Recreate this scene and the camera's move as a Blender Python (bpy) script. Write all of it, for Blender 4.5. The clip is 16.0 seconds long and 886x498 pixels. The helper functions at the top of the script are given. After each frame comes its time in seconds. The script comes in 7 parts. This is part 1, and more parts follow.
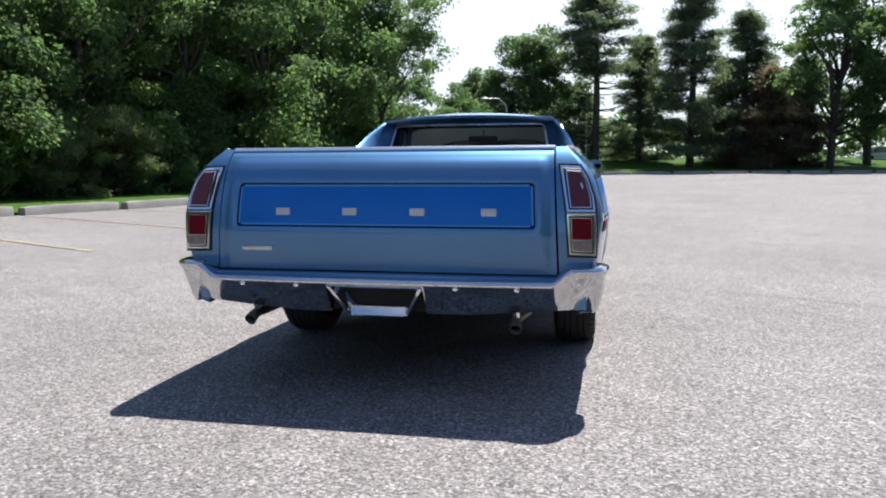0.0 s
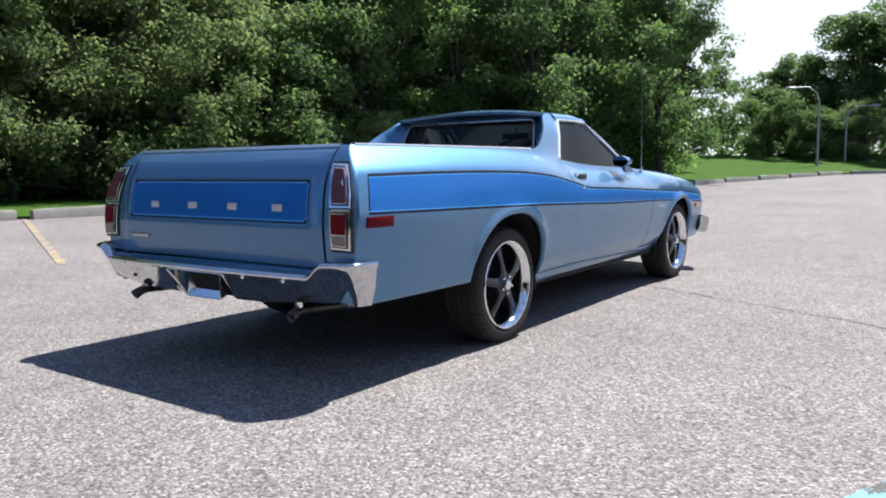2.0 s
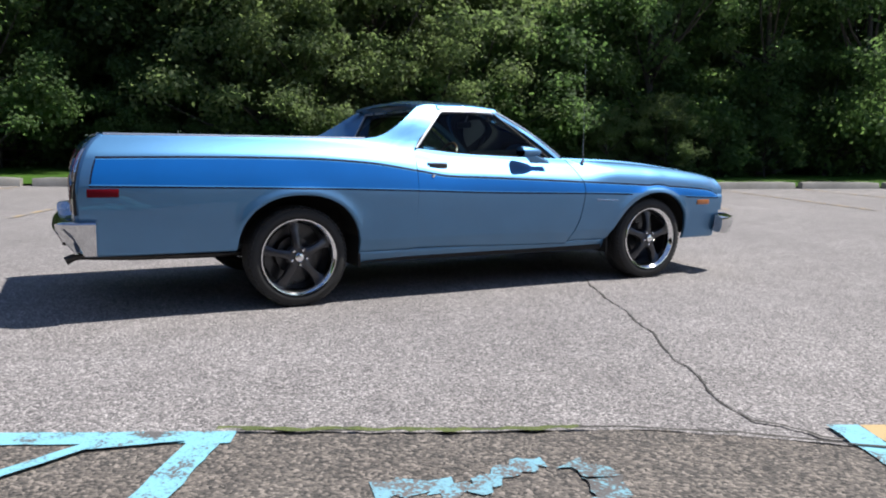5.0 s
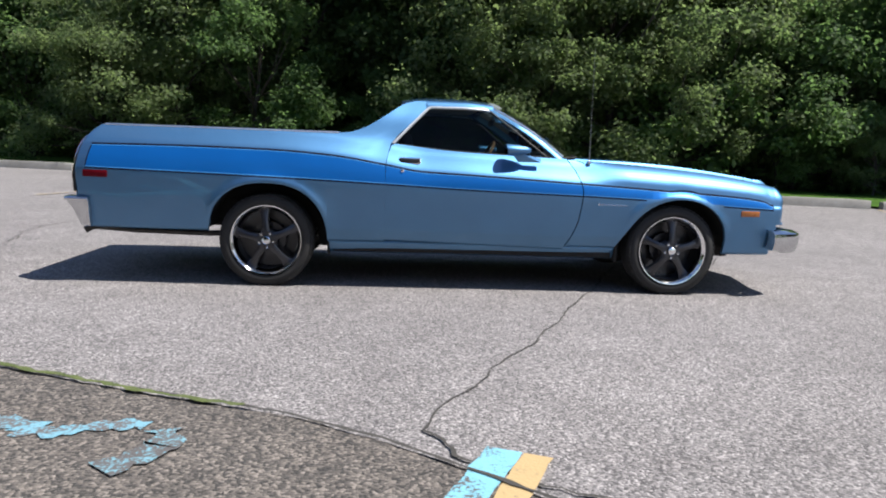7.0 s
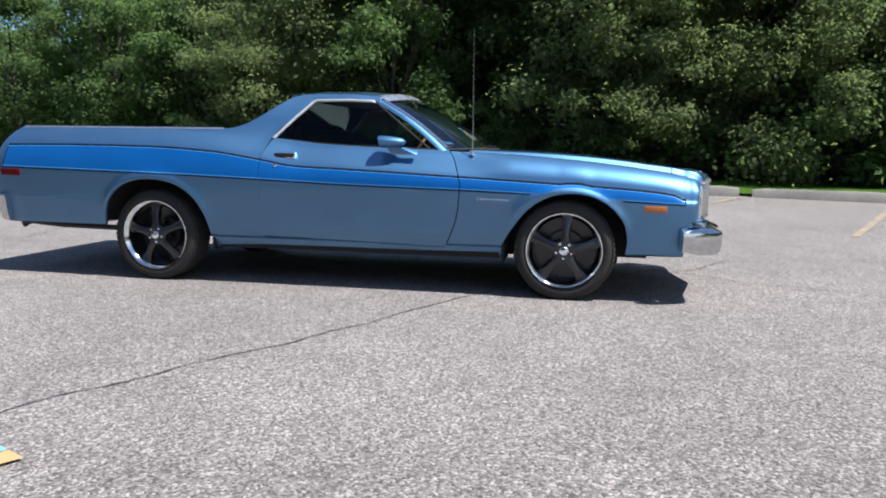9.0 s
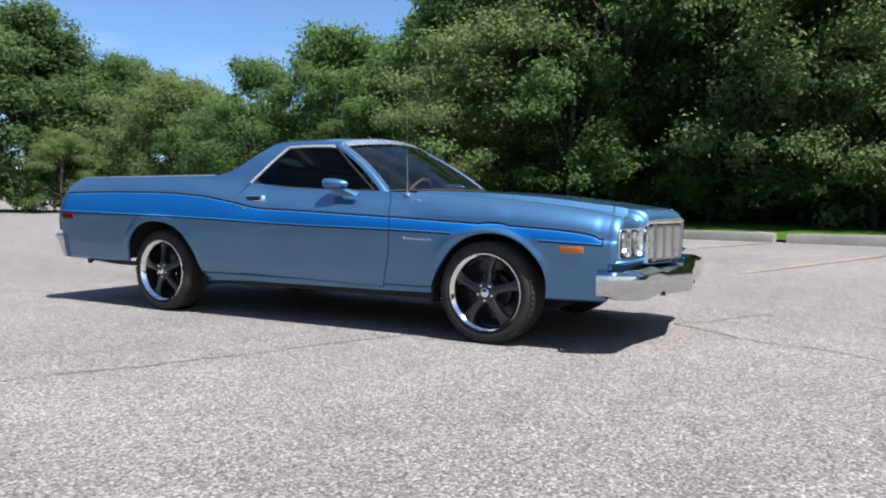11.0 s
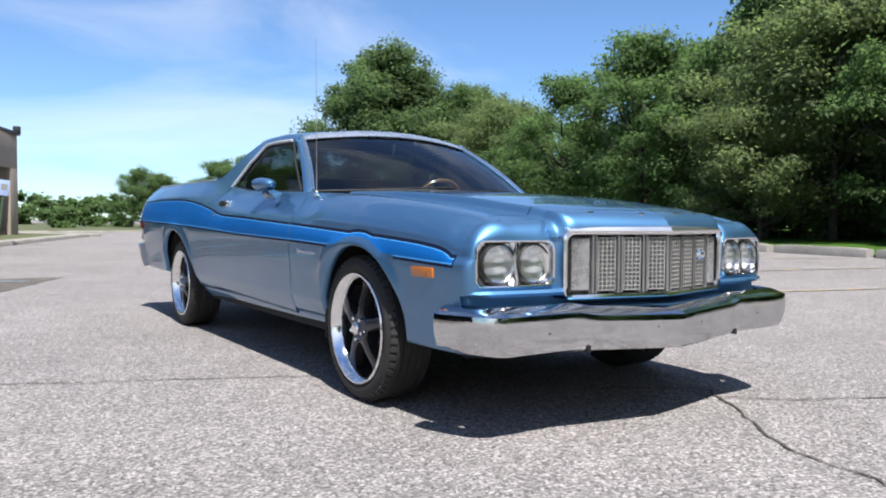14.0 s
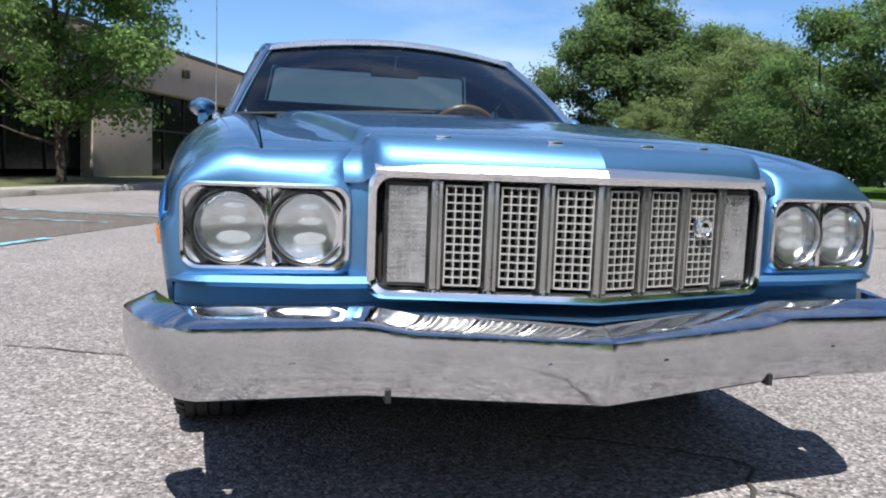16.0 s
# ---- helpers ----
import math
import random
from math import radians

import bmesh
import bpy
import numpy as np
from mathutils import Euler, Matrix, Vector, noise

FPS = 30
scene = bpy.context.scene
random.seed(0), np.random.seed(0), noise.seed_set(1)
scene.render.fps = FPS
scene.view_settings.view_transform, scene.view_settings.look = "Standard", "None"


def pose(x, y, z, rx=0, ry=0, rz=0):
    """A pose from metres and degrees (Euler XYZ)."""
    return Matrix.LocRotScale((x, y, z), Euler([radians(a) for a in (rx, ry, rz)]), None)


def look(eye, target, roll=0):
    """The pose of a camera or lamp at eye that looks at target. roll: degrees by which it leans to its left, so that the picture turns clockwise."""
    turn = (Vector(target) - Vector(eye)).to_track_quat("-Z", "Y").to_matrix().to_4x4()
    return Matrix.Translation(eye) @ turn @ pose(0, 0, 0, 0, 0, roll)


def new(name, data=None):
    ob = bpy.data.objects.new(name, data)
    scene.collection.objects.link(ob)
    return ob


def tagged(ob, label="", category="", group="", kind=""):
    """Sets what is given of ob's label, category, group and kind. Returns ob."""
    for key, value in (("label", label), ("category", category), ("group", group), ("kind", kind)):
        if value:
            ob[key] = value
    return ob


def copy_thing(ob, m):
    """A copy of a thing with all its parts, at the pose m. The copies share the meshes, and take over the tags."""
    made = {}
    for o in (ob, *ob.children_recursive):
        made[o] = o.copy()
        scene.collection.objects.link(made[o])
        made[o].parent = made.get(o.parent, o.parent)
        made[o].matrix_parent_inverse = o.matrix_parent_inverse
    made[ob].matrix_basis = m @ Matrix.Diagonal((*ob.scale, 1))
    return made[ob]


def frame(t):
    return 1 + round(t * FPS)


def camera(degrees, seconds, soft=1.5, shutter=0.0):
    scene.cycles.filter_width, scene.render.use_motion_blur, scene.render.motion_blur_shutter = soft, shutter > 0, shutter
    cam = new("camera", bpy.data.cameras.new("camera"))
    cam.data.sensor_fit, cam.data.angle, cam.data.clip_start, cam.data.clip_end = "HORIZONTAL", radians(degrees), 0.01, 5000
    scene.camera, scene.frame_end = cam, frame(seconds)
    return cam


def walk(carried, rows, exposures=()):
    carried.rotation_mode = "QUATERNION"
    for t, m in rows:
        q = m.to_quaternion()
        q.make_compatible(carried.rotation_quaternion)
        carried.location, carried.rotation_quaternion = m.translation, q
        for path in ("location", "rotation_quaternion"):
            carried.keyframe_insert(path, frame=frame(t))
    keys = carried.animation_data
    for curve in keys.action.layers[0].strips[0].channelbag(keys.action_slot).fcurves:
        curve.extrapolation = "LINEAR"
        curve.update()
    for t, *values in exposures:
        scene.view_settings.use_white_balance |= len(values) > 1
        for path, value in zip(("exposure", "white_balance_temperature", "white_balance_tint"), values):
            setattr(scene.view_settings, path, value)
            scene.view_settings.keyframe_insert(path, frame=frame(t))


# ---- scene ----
cam = camera(60.6, 16.0, soft=2.0)
PATH = [
    (0, (0.956, -4.571, 1.038), (0.553, -2.624, 0.821), -0.3),
    (0.5, (1.514, -4.46, 1.049), (0.888, -2.572, 0.837), 0.2),
    (1, (2.096, -4.267, 1.052), (1.273, -2.456, 0.844), 0.1),
    (1.5, (2.663, -4.091, 1.023), (1.669, -2.367, 0.819), -0.2),
    (2, (3.158, -3.744, 1.016), (2.002, -2.127, 0.801), -0.7),
    (2.5, (3.628, -3.416, 1.032), (2.326, -1.919, 0.777), -0.3),
    (3, (4.06, -3.061, 1.05), (2.614, -1.707, 0.776), 0.0),
    (3.5, (4.517, -2.686, 1.072), (2.971, -1.448, 0.796), 1.1),
    (4, (5.012, -2.312, 1.09), (3.385, -1.184, 0.801), 1.4),
    (4.5, (5.412, -1.831, 1.115), (3.713, -0.82, 0.812), 1.4),
    (5, (5.798, -1.363, 1.06), (4.023, -0.479, 0.797), 0.7),
    (5.2, (5.919, -1.163, 1.049), (4.113, -0.344, 0.791), 0.2),
    (7.3, (6.43, 1.246, 1.01), (4.448, 1.278, 0.745), 2.2),
    (7.5, (6.43, 1.48, 1.003), (4.448, 1.448, 0.734), 2.1),
    (8, (6.312, 2.084, 1.004), (4.335, 1.942, 0.735), 2.0),
    (8.5, (6.219, 2.645, 0.978), (4.253, 2.393, 0.71), 1.7),
    (9, (5.999, 3.184, 0.989), (4.053, 2.797, 0.731), 0.9),
    (9.2, (5.92, 3.386, 0.999), (3.99, 2.915, 0.766), 0.4),
    (11.3, (5.07, 5.393, 0.909), (3.377, 4.338, 0.764), 0.4),
    (11.5, (4.913, 5.543, 0.945), (3.254, 4.438, 0.78), 0.5),
    (12, (4.462, 5.834, 0.908), (2.889, 4.612, 0.73), 1.4),
    (12.5, (3.985, 6.006, 0.878), (2.507, 4.664, 0.754), 1.8),
    (13, (3.538, 6.123, 0.852), (2.176, 4.66, 0.774), 2.4),
    (13.5, (3.018, 6.159, 0.839), (1.783, 4.586, 0.783), 1.2),
    (14, (2.501, 6.116, 0.831), (1.4, 4.448, 0.757), 0.3),
    (14.5, (2.022, 6.068, 0.832), (1.064, 4.319, 0.677), 0.3),
    (15, (1.557, 5.884, 0.826), (0.751, 4.062, 0.649), 1.1),
    (15.5, (1.15, 5.684, 0.807), (0.488, 3.807, 0.611), 2.0),
    (16, (0.743, 5.474, 0.806), (0.221, 3.556, 0.591), 2.1),
]
LIGHTER = ((0.0, 0.97), (2.0, 1.00), (3.5, 0.85), (5.0, 0.73), (8.0, 0.81), (9.0, 0.87), (11.5, 1.01), (12.5, 1.05), (14.5, 1.01), (16.0, 0.95))
walk(cam, [(t, look(eye, target, roll)) for t, eye, target, roll in PATH], LIGHTER)

# ---- light ----
SUN = Vector((0.15, 0.53, 1.0)).normalized()
world = bpy.data.worlds.new("sky")
scene.world = world
world.use_nodes = True
wn, wl = world.node_tree.nodes, world.node_tree.links
wn.clear()
sky = wn.new("ShaderNodeTexSky")
sky.sky_type = "NISHITA"
sky.sun_disc = False
sky.sun_elevation = math.asin(SUN.z)
sky.sun_rotation = math.atan2(SUN.x, SUN.y)
sky.air_density, sky.dust_density, sky.ozone_density = 0.9, 0.05, 2.0
# thin high cloud over the blue
wco = wn.new("ShaderNodeTexCoord")
wmap = wn.new("ShaderNodeMapping")
wmap.inputs["Scale"].default_value = (1.2, 1.6, 5.0)
wmap.inputs["Rotation"].default_value = (0.10, 0.05, 0.4)
wnoise = wn.new("ShaderNodeTexNoise")
wnoise.inputs["Scale"].default_value = 1.7
wnoise.inputs["Detail"].default_value = 7.0
wnoise.inputs["Roughness"].default_value = 0.55
wnoise.inputs["Distortion"].default_value = 0.5
wramp = wn.new("ShaderNodeValToRGB")
wramp.color_ramp.elements[0].position, wramp.color_ramp.elements[1].position = 0.47, 0.80
wramp.color_ramp.elements[0].color, wramp.color_ramp.elements[1].color = (0.02, 0.02, 0.02, 1), (0.40, 0.40, 0.40, 1)
wmix = wn.new("ShaderNodeMixRGB")
wmix.inputs[2].default_value = (11.0, 11.0, 11.1, 1)
wbg = wn.new("ShaderNodeBackground")
wbg.inputs["Strength"].default_value = 0.060
wout = wn.new("ShaderNodeOutputWorld")
wl.new(wco.outputs["Generated"], wmap.inputs["Vector"])
wl.new(wmap.outputs["Vector"], wnoise.inputs["Vector"])
wl.new(wnoise.outputs["Fac"], wramp.inputs["Fac"])
# white haze towards the sun's side, clear blue away from it
wsep = wn.new("ShaderNodeSeparateXYZ")
whaze = wn.new("ShaderNodeMapRange")
whaze.interpolation_type = "SMOOTHSTEP"
whaze.inputs["From Min"].default_value, whaze.inputs["From Max"].default_value = -0.15, 0.75
whaze.inputs["To Min"].default_value, whaze.inputs["To Max"].default_value = 0.0, 0.72
wlow = wn.new("ShaderNodeMapRange")
wlow.interpolation_type = "SMOOTHSTEP"
wlow.inputs["From Min"].default_value, wlow.inputs["From Max"].default_value = 0.20, 0.62
wlow.inputs["To Min"].default_value, wlow.inputs["To Max"].default_value = 1.0, 0.15
wfade = wn.new("ShaderNodeMath")
wfade.operation = "MULTIPLY"
wmax = wn.new("ShaderNodeMath")
wmax.operation = "MAXIMUM"
wl.new(wco.outputs["Generated"], wsep.inputs["Vector"])
wl.new(wsep.outputs["Y"], whaze.inputs["Value"])
wl.new(wsep.outputs["Z"], wlow.inputs["Value"])
wl.new(whaze.outputs["Result"], wfade.inputs[0]), wl.new(wlow.outputs["Result"], wfade.inputs[1])
wl.new(wramp.outputs["Color"], wmax.inputs[0]), wl.new(wfade.outputs["Value"], wmax.inputs[1])
wl.new(wmax.outputs["Value"], wmix.inputs[0])
wtint = wn.new("ShaderNodeMixRGB")
wtint.blend_type = "MULTIPLY"
wtint.inputs[0].default_value = 1.0
wtint.inputs[2].default_value = (0.86, 1.13, 1.42, 1)
wl.new(sky.outputs["Color"], wtint.inputs[1])
wl.new(wtint.outputs["Color"], wmix.inputs[1])
wl.new(wmix.outputs["Color"], wbg.inputs["Color"])
wl.new(wbg.outputs["Background"], wout.inputs["Surface"])
sun = new("sun", bpy.data.lights.new("sun", "SUN"))
sun.data.energy, sun.data.angle, sun.data.color = 5.0, radians(0.53), (1.0, 0.965, 0.91)
sun.matrix_world = look(SUN * 60, (0, 0, 0))


# ---- materials ----
def nodes(name):
    m = bpy.data.materials.new(name)
    m.use_nodes = True
    nt = m.node_tree
    return m, nt.nodes, nt.links, nt.nodes["Principled BSDF"]


def noise_tex(n, l, co, scale, detail=4.0, rough=0.55):
    t = n.new("ShaderNodeTexNoise")
    t.inputs["Scale"].default_value, t.inputs["Detail"].default_value, t.inputs["Roughness"].default_value = scale, detail, rough
    l.new(co, t.inputs["Vector"])
    return t


def ramp(n, l, fac, stops):
    r = n.new("ShaderNodeValToRGB")
    e = r.color_ramp.elements
    while len(e) < len(stops):
        e.new(0.5)
    for k, (p, c) in enumerate(stops):
        e[k].position, e[k].color = p, (*c, 1) if len(c) == 3 else c
    l.new(fac, r.inputs["Fac"])
    return r


def surface(name, low, high, rough=0.6, metal=0.0, scale=6.0, bump=0.0, bump_scale=60.0, coat=0.0, rough_var=0.1, space="Object"):
    """A surface with two scales of colour change, uneven gloss and fine relief."""
    m, n, l, b = nodes(name)
    co = n.new("ShaderNodeTexCoord").outputs[space]
    big, small = noise_tex(n, l, co, scale), noise_tex(n, l, co, scale * 9, 6.0)
    mix = n.new("ShaderNodeMixRGB")
    mix.inputs[0].default_value = 0.4
    l.new(big.outputs["Fac"], mix.inputs[1]), l.new(small.outputs["Fac"], mix.inputs[2])
    r = ramp(n, l, mix.outputs["Color"], [(0.3, low), (0.7, high)])
    l.new(r.outputs["Color"], b.inputs["Base Color"])
    mr = n.new("ShaderNodeMapRange")
    mr.inputs["To Min"].default_value, mr.inputs["To Max"].default_value = max(0.0, rough - rough_var), rough + rough_var
    l.new(big.outputs["Fac"], mr.inputs["Value"]), l.new(mr.outputs["Result"], b.inputs["Roughness"])
    b.inputs["Metallic"].default_value = metal
    b.inputs["Coat Weight"].default_value = coat
    b.inputs["Coat Roughness"].default_value = 0.03
    if bump:
        bt = noise_tex(n, l, co, bump_scale, 5.0)
        bn = n.new("ShaderNodeBump")
        bn.inputs["Strength"].default_value, bn.inputs["Distance"].default_value = bump, 0.01
        l.new(bt.outputs["Fac"], bn.inputs["Height"]), l.new(bn.outputs["Normal"], b.inputs["Normal"])
    return m


def car_paint(name, colour, flake=0.5, rough=0.3, coat=1.0):
    """Metallic paint under clear coat, with fine flake and slight orange peel."""
    m, n, l, b = nodes(name)
    co = n.new("ShaderNodeTexCoord").outputs["Object"]
    fl, peel = noise_tex(n, l, co, 900.0, 2.0), noise_tex(n, l, co, 2.2, 3.0)
    mix = n.new("ShaderNodeMixRGB")
    mix.inputs[0].default_value = 0.35
    l.new(fl.outputs["Fac"], mix.inputs[1]), l.new(peel.outputs["Fac"], mix.inputs[2])
    r = ramp(n, l, mix.outputs["Color"], [(0.35, tuple(c * 0.86 for c in colour)), (0.65, tuple(min(1, c * 1.1) for c in colour))])
    l.new(r.outputs["Color"], b.inputs["Base Color"])
    b.inputs["Metallic"].default_value, b.inputs["Roughness"].default_value = flake, rough
    b.inputs["Coat Weight"].default_value, b.inputs["Coat Roughness"].default_value = coat, 0.025
    bn = n.new("ShaderNodeBump")
    bn.inputs["Strength"].default_value, bn.inputs["Distance"].default_value = 0.03, 0.01
    pl = noise_tex(n, l, co, 5.0, 2.0)
    l.new(pl.outputs["Fac"], bn.inputs["Height"]), l.new(bn.outputs["Normal"], b.inputs["Normal"])
    return m


def glass(name, tint, ior=1.5, even=0.0):
    """Thin glass; with even, a fixed share of gloss lets light through at all angles."""
    m, n, l, b = nodes(name)
    out = n["Material Output"]
    n.remove(b)
    tr, gl, fr, mx = n.new("ShaderNodeBsdfTransparent"), n.new("ShaderNodeBsdfGlossy"), n.new("ShaderNodeFresnel"), n.new("ShaderNodeMixShader")
    tr.inputs["Color"].default_value = (*tint, 1)
    gl.inputs["Roughness"].default_value = 0.015
    fr.inputs["IOR"].default_value = ior
    mx.inputs[0].default_value = even
    if not even:
        l.new(fr.outputs["Fac"], mx.inputs[0])
    l.new(tr.outputs["BSDF"], mx.inputs[1]), l.new(gl.outputs["BSDF"], mx.inputs[2])
    l.new(mx.outputs["Shader"], out.inputs["Surface"])
    return m


def asphalt(name, low, high, dark, stone_scale=70.0):
    """Worn asphalt: pale stones in a darker binder, with broad stains."""
    m, n, l, b = nodes(name)
    co = n.new("ShaderNodeTexCoord").outputs["Object"]
    vor = n.new("ShaderNodeTexVoronoi")
    vor.inputs["Scale"].default_value = stone_scale
    l.new(co, vor.inputs["Vector"])
    sep = n.new("ShaderNodeSeparateColor")
    l.new(vor.outputs["Color"], sep.inputs["Color"])
    stone = ramp(n, l, sep.outputs["Red"], [(0.0, dark), (0.35, low), (0.8, high), (1.0, tuple(min(1, c * 1.65) for c in high))])
    big, mid = noise_tex(n, l, co, 0.35, 5.0, 0.6), noise_tex(n, l, co, 3.1, 6.0, 0.65)
    st = ramp(n, l, big.outputs["Fac"], [(0.3, (0.82, 0.81, 0.80)), (0.7, (1.1, 1.09, 1.08))])
    st2 = ramp(n, l, mid.outputs["Fac"], [(0.3, (0.86, 0.85, 0.85)), (0.7, (1.08, 1.08, 1.08))])
    m1, m2 = n.new("ShaderNodeMixRGB"), n.new("ShaderNodeMixRGB")
    m1.blend_type = m2.blend_type = "MULTIPLY"
    m1.inputs[0].default_value = m2.inputs[0].default_value = 1.0
    l.new(stone.outputs["Color"], m1.inputs[1]), l.new(st.outputs["Color"], m1.inputs[2])
    l.new(m1.outputs["Color"], m2.inputs[1]), l.new(st2.outputs["Color"], m2.inputs[2])
    l.new(m2.outputs["Color"], b.inputs["Base Color"])
    b.inputs["Roughness"].default_value = 0.9
    bn = n.new("ShaderNodeBump")
    bn.inputs["Strength"].default_value, bn.inputs["Distance"].default_value = 0.7, 0.006
    bn.invert = True
    l.new(vor.outputs["Distance"], bn.inputs["Height"]), l.new(bn.outputs["Normal"], b.inputs["Normal"])
    return m


def worn_paint(name, colour, keep, bare=0.13):
    """Road paint worn through to the stones in places."""
    m, n, l, b = nodes(name)
    co = n.new("ShaderNodeTexCoord").outputs["Object"]
    a, f = noise_tex(n, l, co, 4.0, 9.0, 0.75), noise_tex(n, l, co, 70.0, 3.0)
    mix = n.new("ShaderNodeMixRGB")
    mix.inputs[0].default_value = 0.3
    l.new(a.outputs["Fac"], mix.inputs[1]), l.new(f.outputs["Fac"], mix.inputs[2])
    r = ramp(n, l, mix.outputs["Color"], [(keep - 0.05, colour), (keep, tuple(c * 0.85 for c in colour)), (keep + 0.03, (bare * 1.12, bare * 1.06, bare * 1.05)), (keep + 0.15, (bare * 0.85, bare * 0.81, bare * 0.80))])
    l.new(r.outputs["Color"], b.inputs["Base Color"])
    b.inputs["Roughness"].default_value = 0.85
    bn = n.new("ShaderNodeBump")
    bn.inputs["Strength"].default_value, bn.inputs["Distance"].default_value = 0.5, 0.006
    l.new(f.outputs["Fac"], bn.inputs["Height"]), l.new(bn.outputs["Normal"], b.inputs["Normal"])
    return m


def leafy(name, low, high, shine=0.65):
    """Leaves: colour changes from leaf to leaf and some light passes through."""
    m, n, l, b = nodes(name)
    geo, inf = n.new("ShaderNodeNewGeometry"), n.new("ShaderNodeObjectInfo")
    co = n.new("ShaderNodeTexCoord").outputs["Object"]
    big = noise_tex(n, l, co, 0.45, 3.0)
    add = n.new("ShaderNodeMath")
    add.operation = "MULTIPLY_ADD"
    add.inputs[1].default_value = 0.32
    l.new(geo.outputs["Random Per Island"], add.inputs[0]), l.new(big.outputs["Fac"], add.inputs[2])
    ad2 = n.new("ShaderNodeMath")
    ad2.operation = "MULTIPLY_ADD"
    ad2.inputs[1].default_value = 0.22
    l.new(inf.outputs["Random"], ad2.inputs[0]), l.new(add.outputs["Value"], ad2.inputs[2])
    r = ramp(n, l, ad2.outputs["Value"], [(0.45, low), (1.05, high)])
    l.new(r.outputs["Color"], b.inputs["Base Color"])
    b.inputs["Roughness"].default_value = shine
    b.inputs["Specular IOR Level"].default_value = 0.22
    tl, mx = n.new("ShaderNodeBsdfTranslucent"), n.new("ShaderNodeMixShader")
    thru = n.new("ShaderNodeMixRGB")
    thru.blend_type, thru.inputs[0].default_value, thru.inputs[2].default_value = "MULTIPLY", 1.0, (1.85, 2.0, 1.55, 1)
    l.new(r.outputs["Color"], thru.inputs[1]), l.new(thru.outputs["Color"], tl.inputs["Color"])
    mx.inputs[0].default_value = 0.6
    l.new(b.outputs["BSDF"], mx.inputs[1]), l.new(tl.outputs["BSDF"], mx.inputs[2])
    l.new(mx.outputs["Shader"], n["Material Output"].inputs["Surface"])
    return m


M_ASPHALT = asphalt("worn_asphalt", (0.1476, 0.1392, 0.1392), (0.2509, 0.2349, 0.2333), (0.06502, 0.06197, 0.06273), 104.0)
M_PATCH = asphalt("patch_asphalt", (0.06579, 0.0589, 0.05355), (0.1377, 0.1201, 0.1056), (0.02754, 0.02601, 0.02448), 85.0)
M_CRACK = surface("crack_tar", (0.024, 0.0224, 0.0208), (0.06, 0.0544, 0.048), 0.9)
M_GRASS = surface("grass", (0.0272, 0.068, 0.0085), (0.0595, 0.1232, 0.0187), 0.9, scale=1.4, bump=0.8, bump_scale=120.0)
M_GRASS.node_tree.nodes["Principled BSDF"].inputs["Specular IOR Level"].default_value = 0.10
M_GRASS_DULL = surface("dull_grass", (0.0425, 0.0578, 0.0187), (0.1062, 0.1105, 0.051), 0.85, scale=1.6, bump=0.8, bump_scale=110.0)
M_PALELINE = surface("pale_pinstripe", (0.04, 0.24, 0.58), (0.06, 0.28, 0.62), 0.4)
M_CONCRETE = surface("concrete", (0.1848, 0.1733, 0.154), (0.308, 0.2926, 0.2656), 0.9, scale=2.5, bump=0.35, bump_scale=70.0)
M_YELLOW = worn_paint("yellow_paint", (0.4056, 0.2886, 0.1404), 0.55)
M_YELLOWFAINT = worn_paint("faint_yellow_paint", (0.3588, 0.2652, 0.1482), 0.485, 0.185)
M_BLUELINE = worn_paint("pale_blue_paint", (0.1716, 0.4056, 0.4992), 0.53, 0.085)
M_BLUEMID = worn_paint("rubbed_blue_paint", (0.156, 0.3276, 0.4056), 0.50, 0.10)
M_BLUEFAINT = worn_paint("faint_blue_paint", (0.156, 0.312, 0.3744), 0.455, 0.085)
M_BARK = surface("bark", (0.02125, 0.017, 0.0136), (0.07225, 0.0595, 0.04675), 0.95, scale=5.0, bump=0.9, bump_scale=30.0)
M_LEAF = leafy("leaves_mid", (0.043, 0.077, 0.028), (0.108, 0.164, 0.068))
M_LEAF_PALE = leafy("leaves_pale", (0.062, 0.088, 0.040), (0.150, 0.188, 0.088))
M_LEAF_DARK = leafy("leaves_dark", (0.054, 0.094, 0.034), (0.145, 0.216, 0.082))
M_LEAF_OAK = leafy("leaves_olive", (0.040, 0.068, 0.032), (0.106, 0.154, 0.068))
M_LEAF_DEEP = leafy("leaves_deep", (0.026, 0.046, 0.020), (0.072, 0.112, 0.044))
M_NEEDLE = leafy("pine_needles", (0.058, 0.082, 0.054), (0.155, 0.188, 0.112), 0.6)
M_NEEDLE_DRY = leafy("dry_needles", (0.060, 0.048, 0.034), (0.135, 0.105, 0.075), 0.7)
M_WHITECAR = surface("white_car_paint", (0.70, 0.70, 0.69), (0.80, 0.80, 0.79), 0.25, coat=0.6)
M_PAINT = car_paint("light_blue_paint", (0.082, 0.212, 0.385), 0.90, 0.47)
M_STRIPE = car_paint("bright_blue_stripe", (0.001, 0.132, 0.46), 0.45, 0.42, 0.18)
M_STRIPE.node_tree.nodes["Principled BSDF"].inputs["Specular IOR Level"].default_value = 0.36
M_PIN = surface("dark_pinstripe", (0.003, 0.005, 0.018), (0.006, 0.010, 0.028), 0.6)
M_PIN.node_tree.nodes["Principled BSDF"].inputs["Specular IOR Level"].default_value = 0.15
M_CHROME = surface("chrome", (0.76, 0.77, 0.79), (0.86, 0.87, 0.88), 0.08, 1.0, scale=3.0, rough_var=0.04, bump=0.06, bump_scale=7.0)
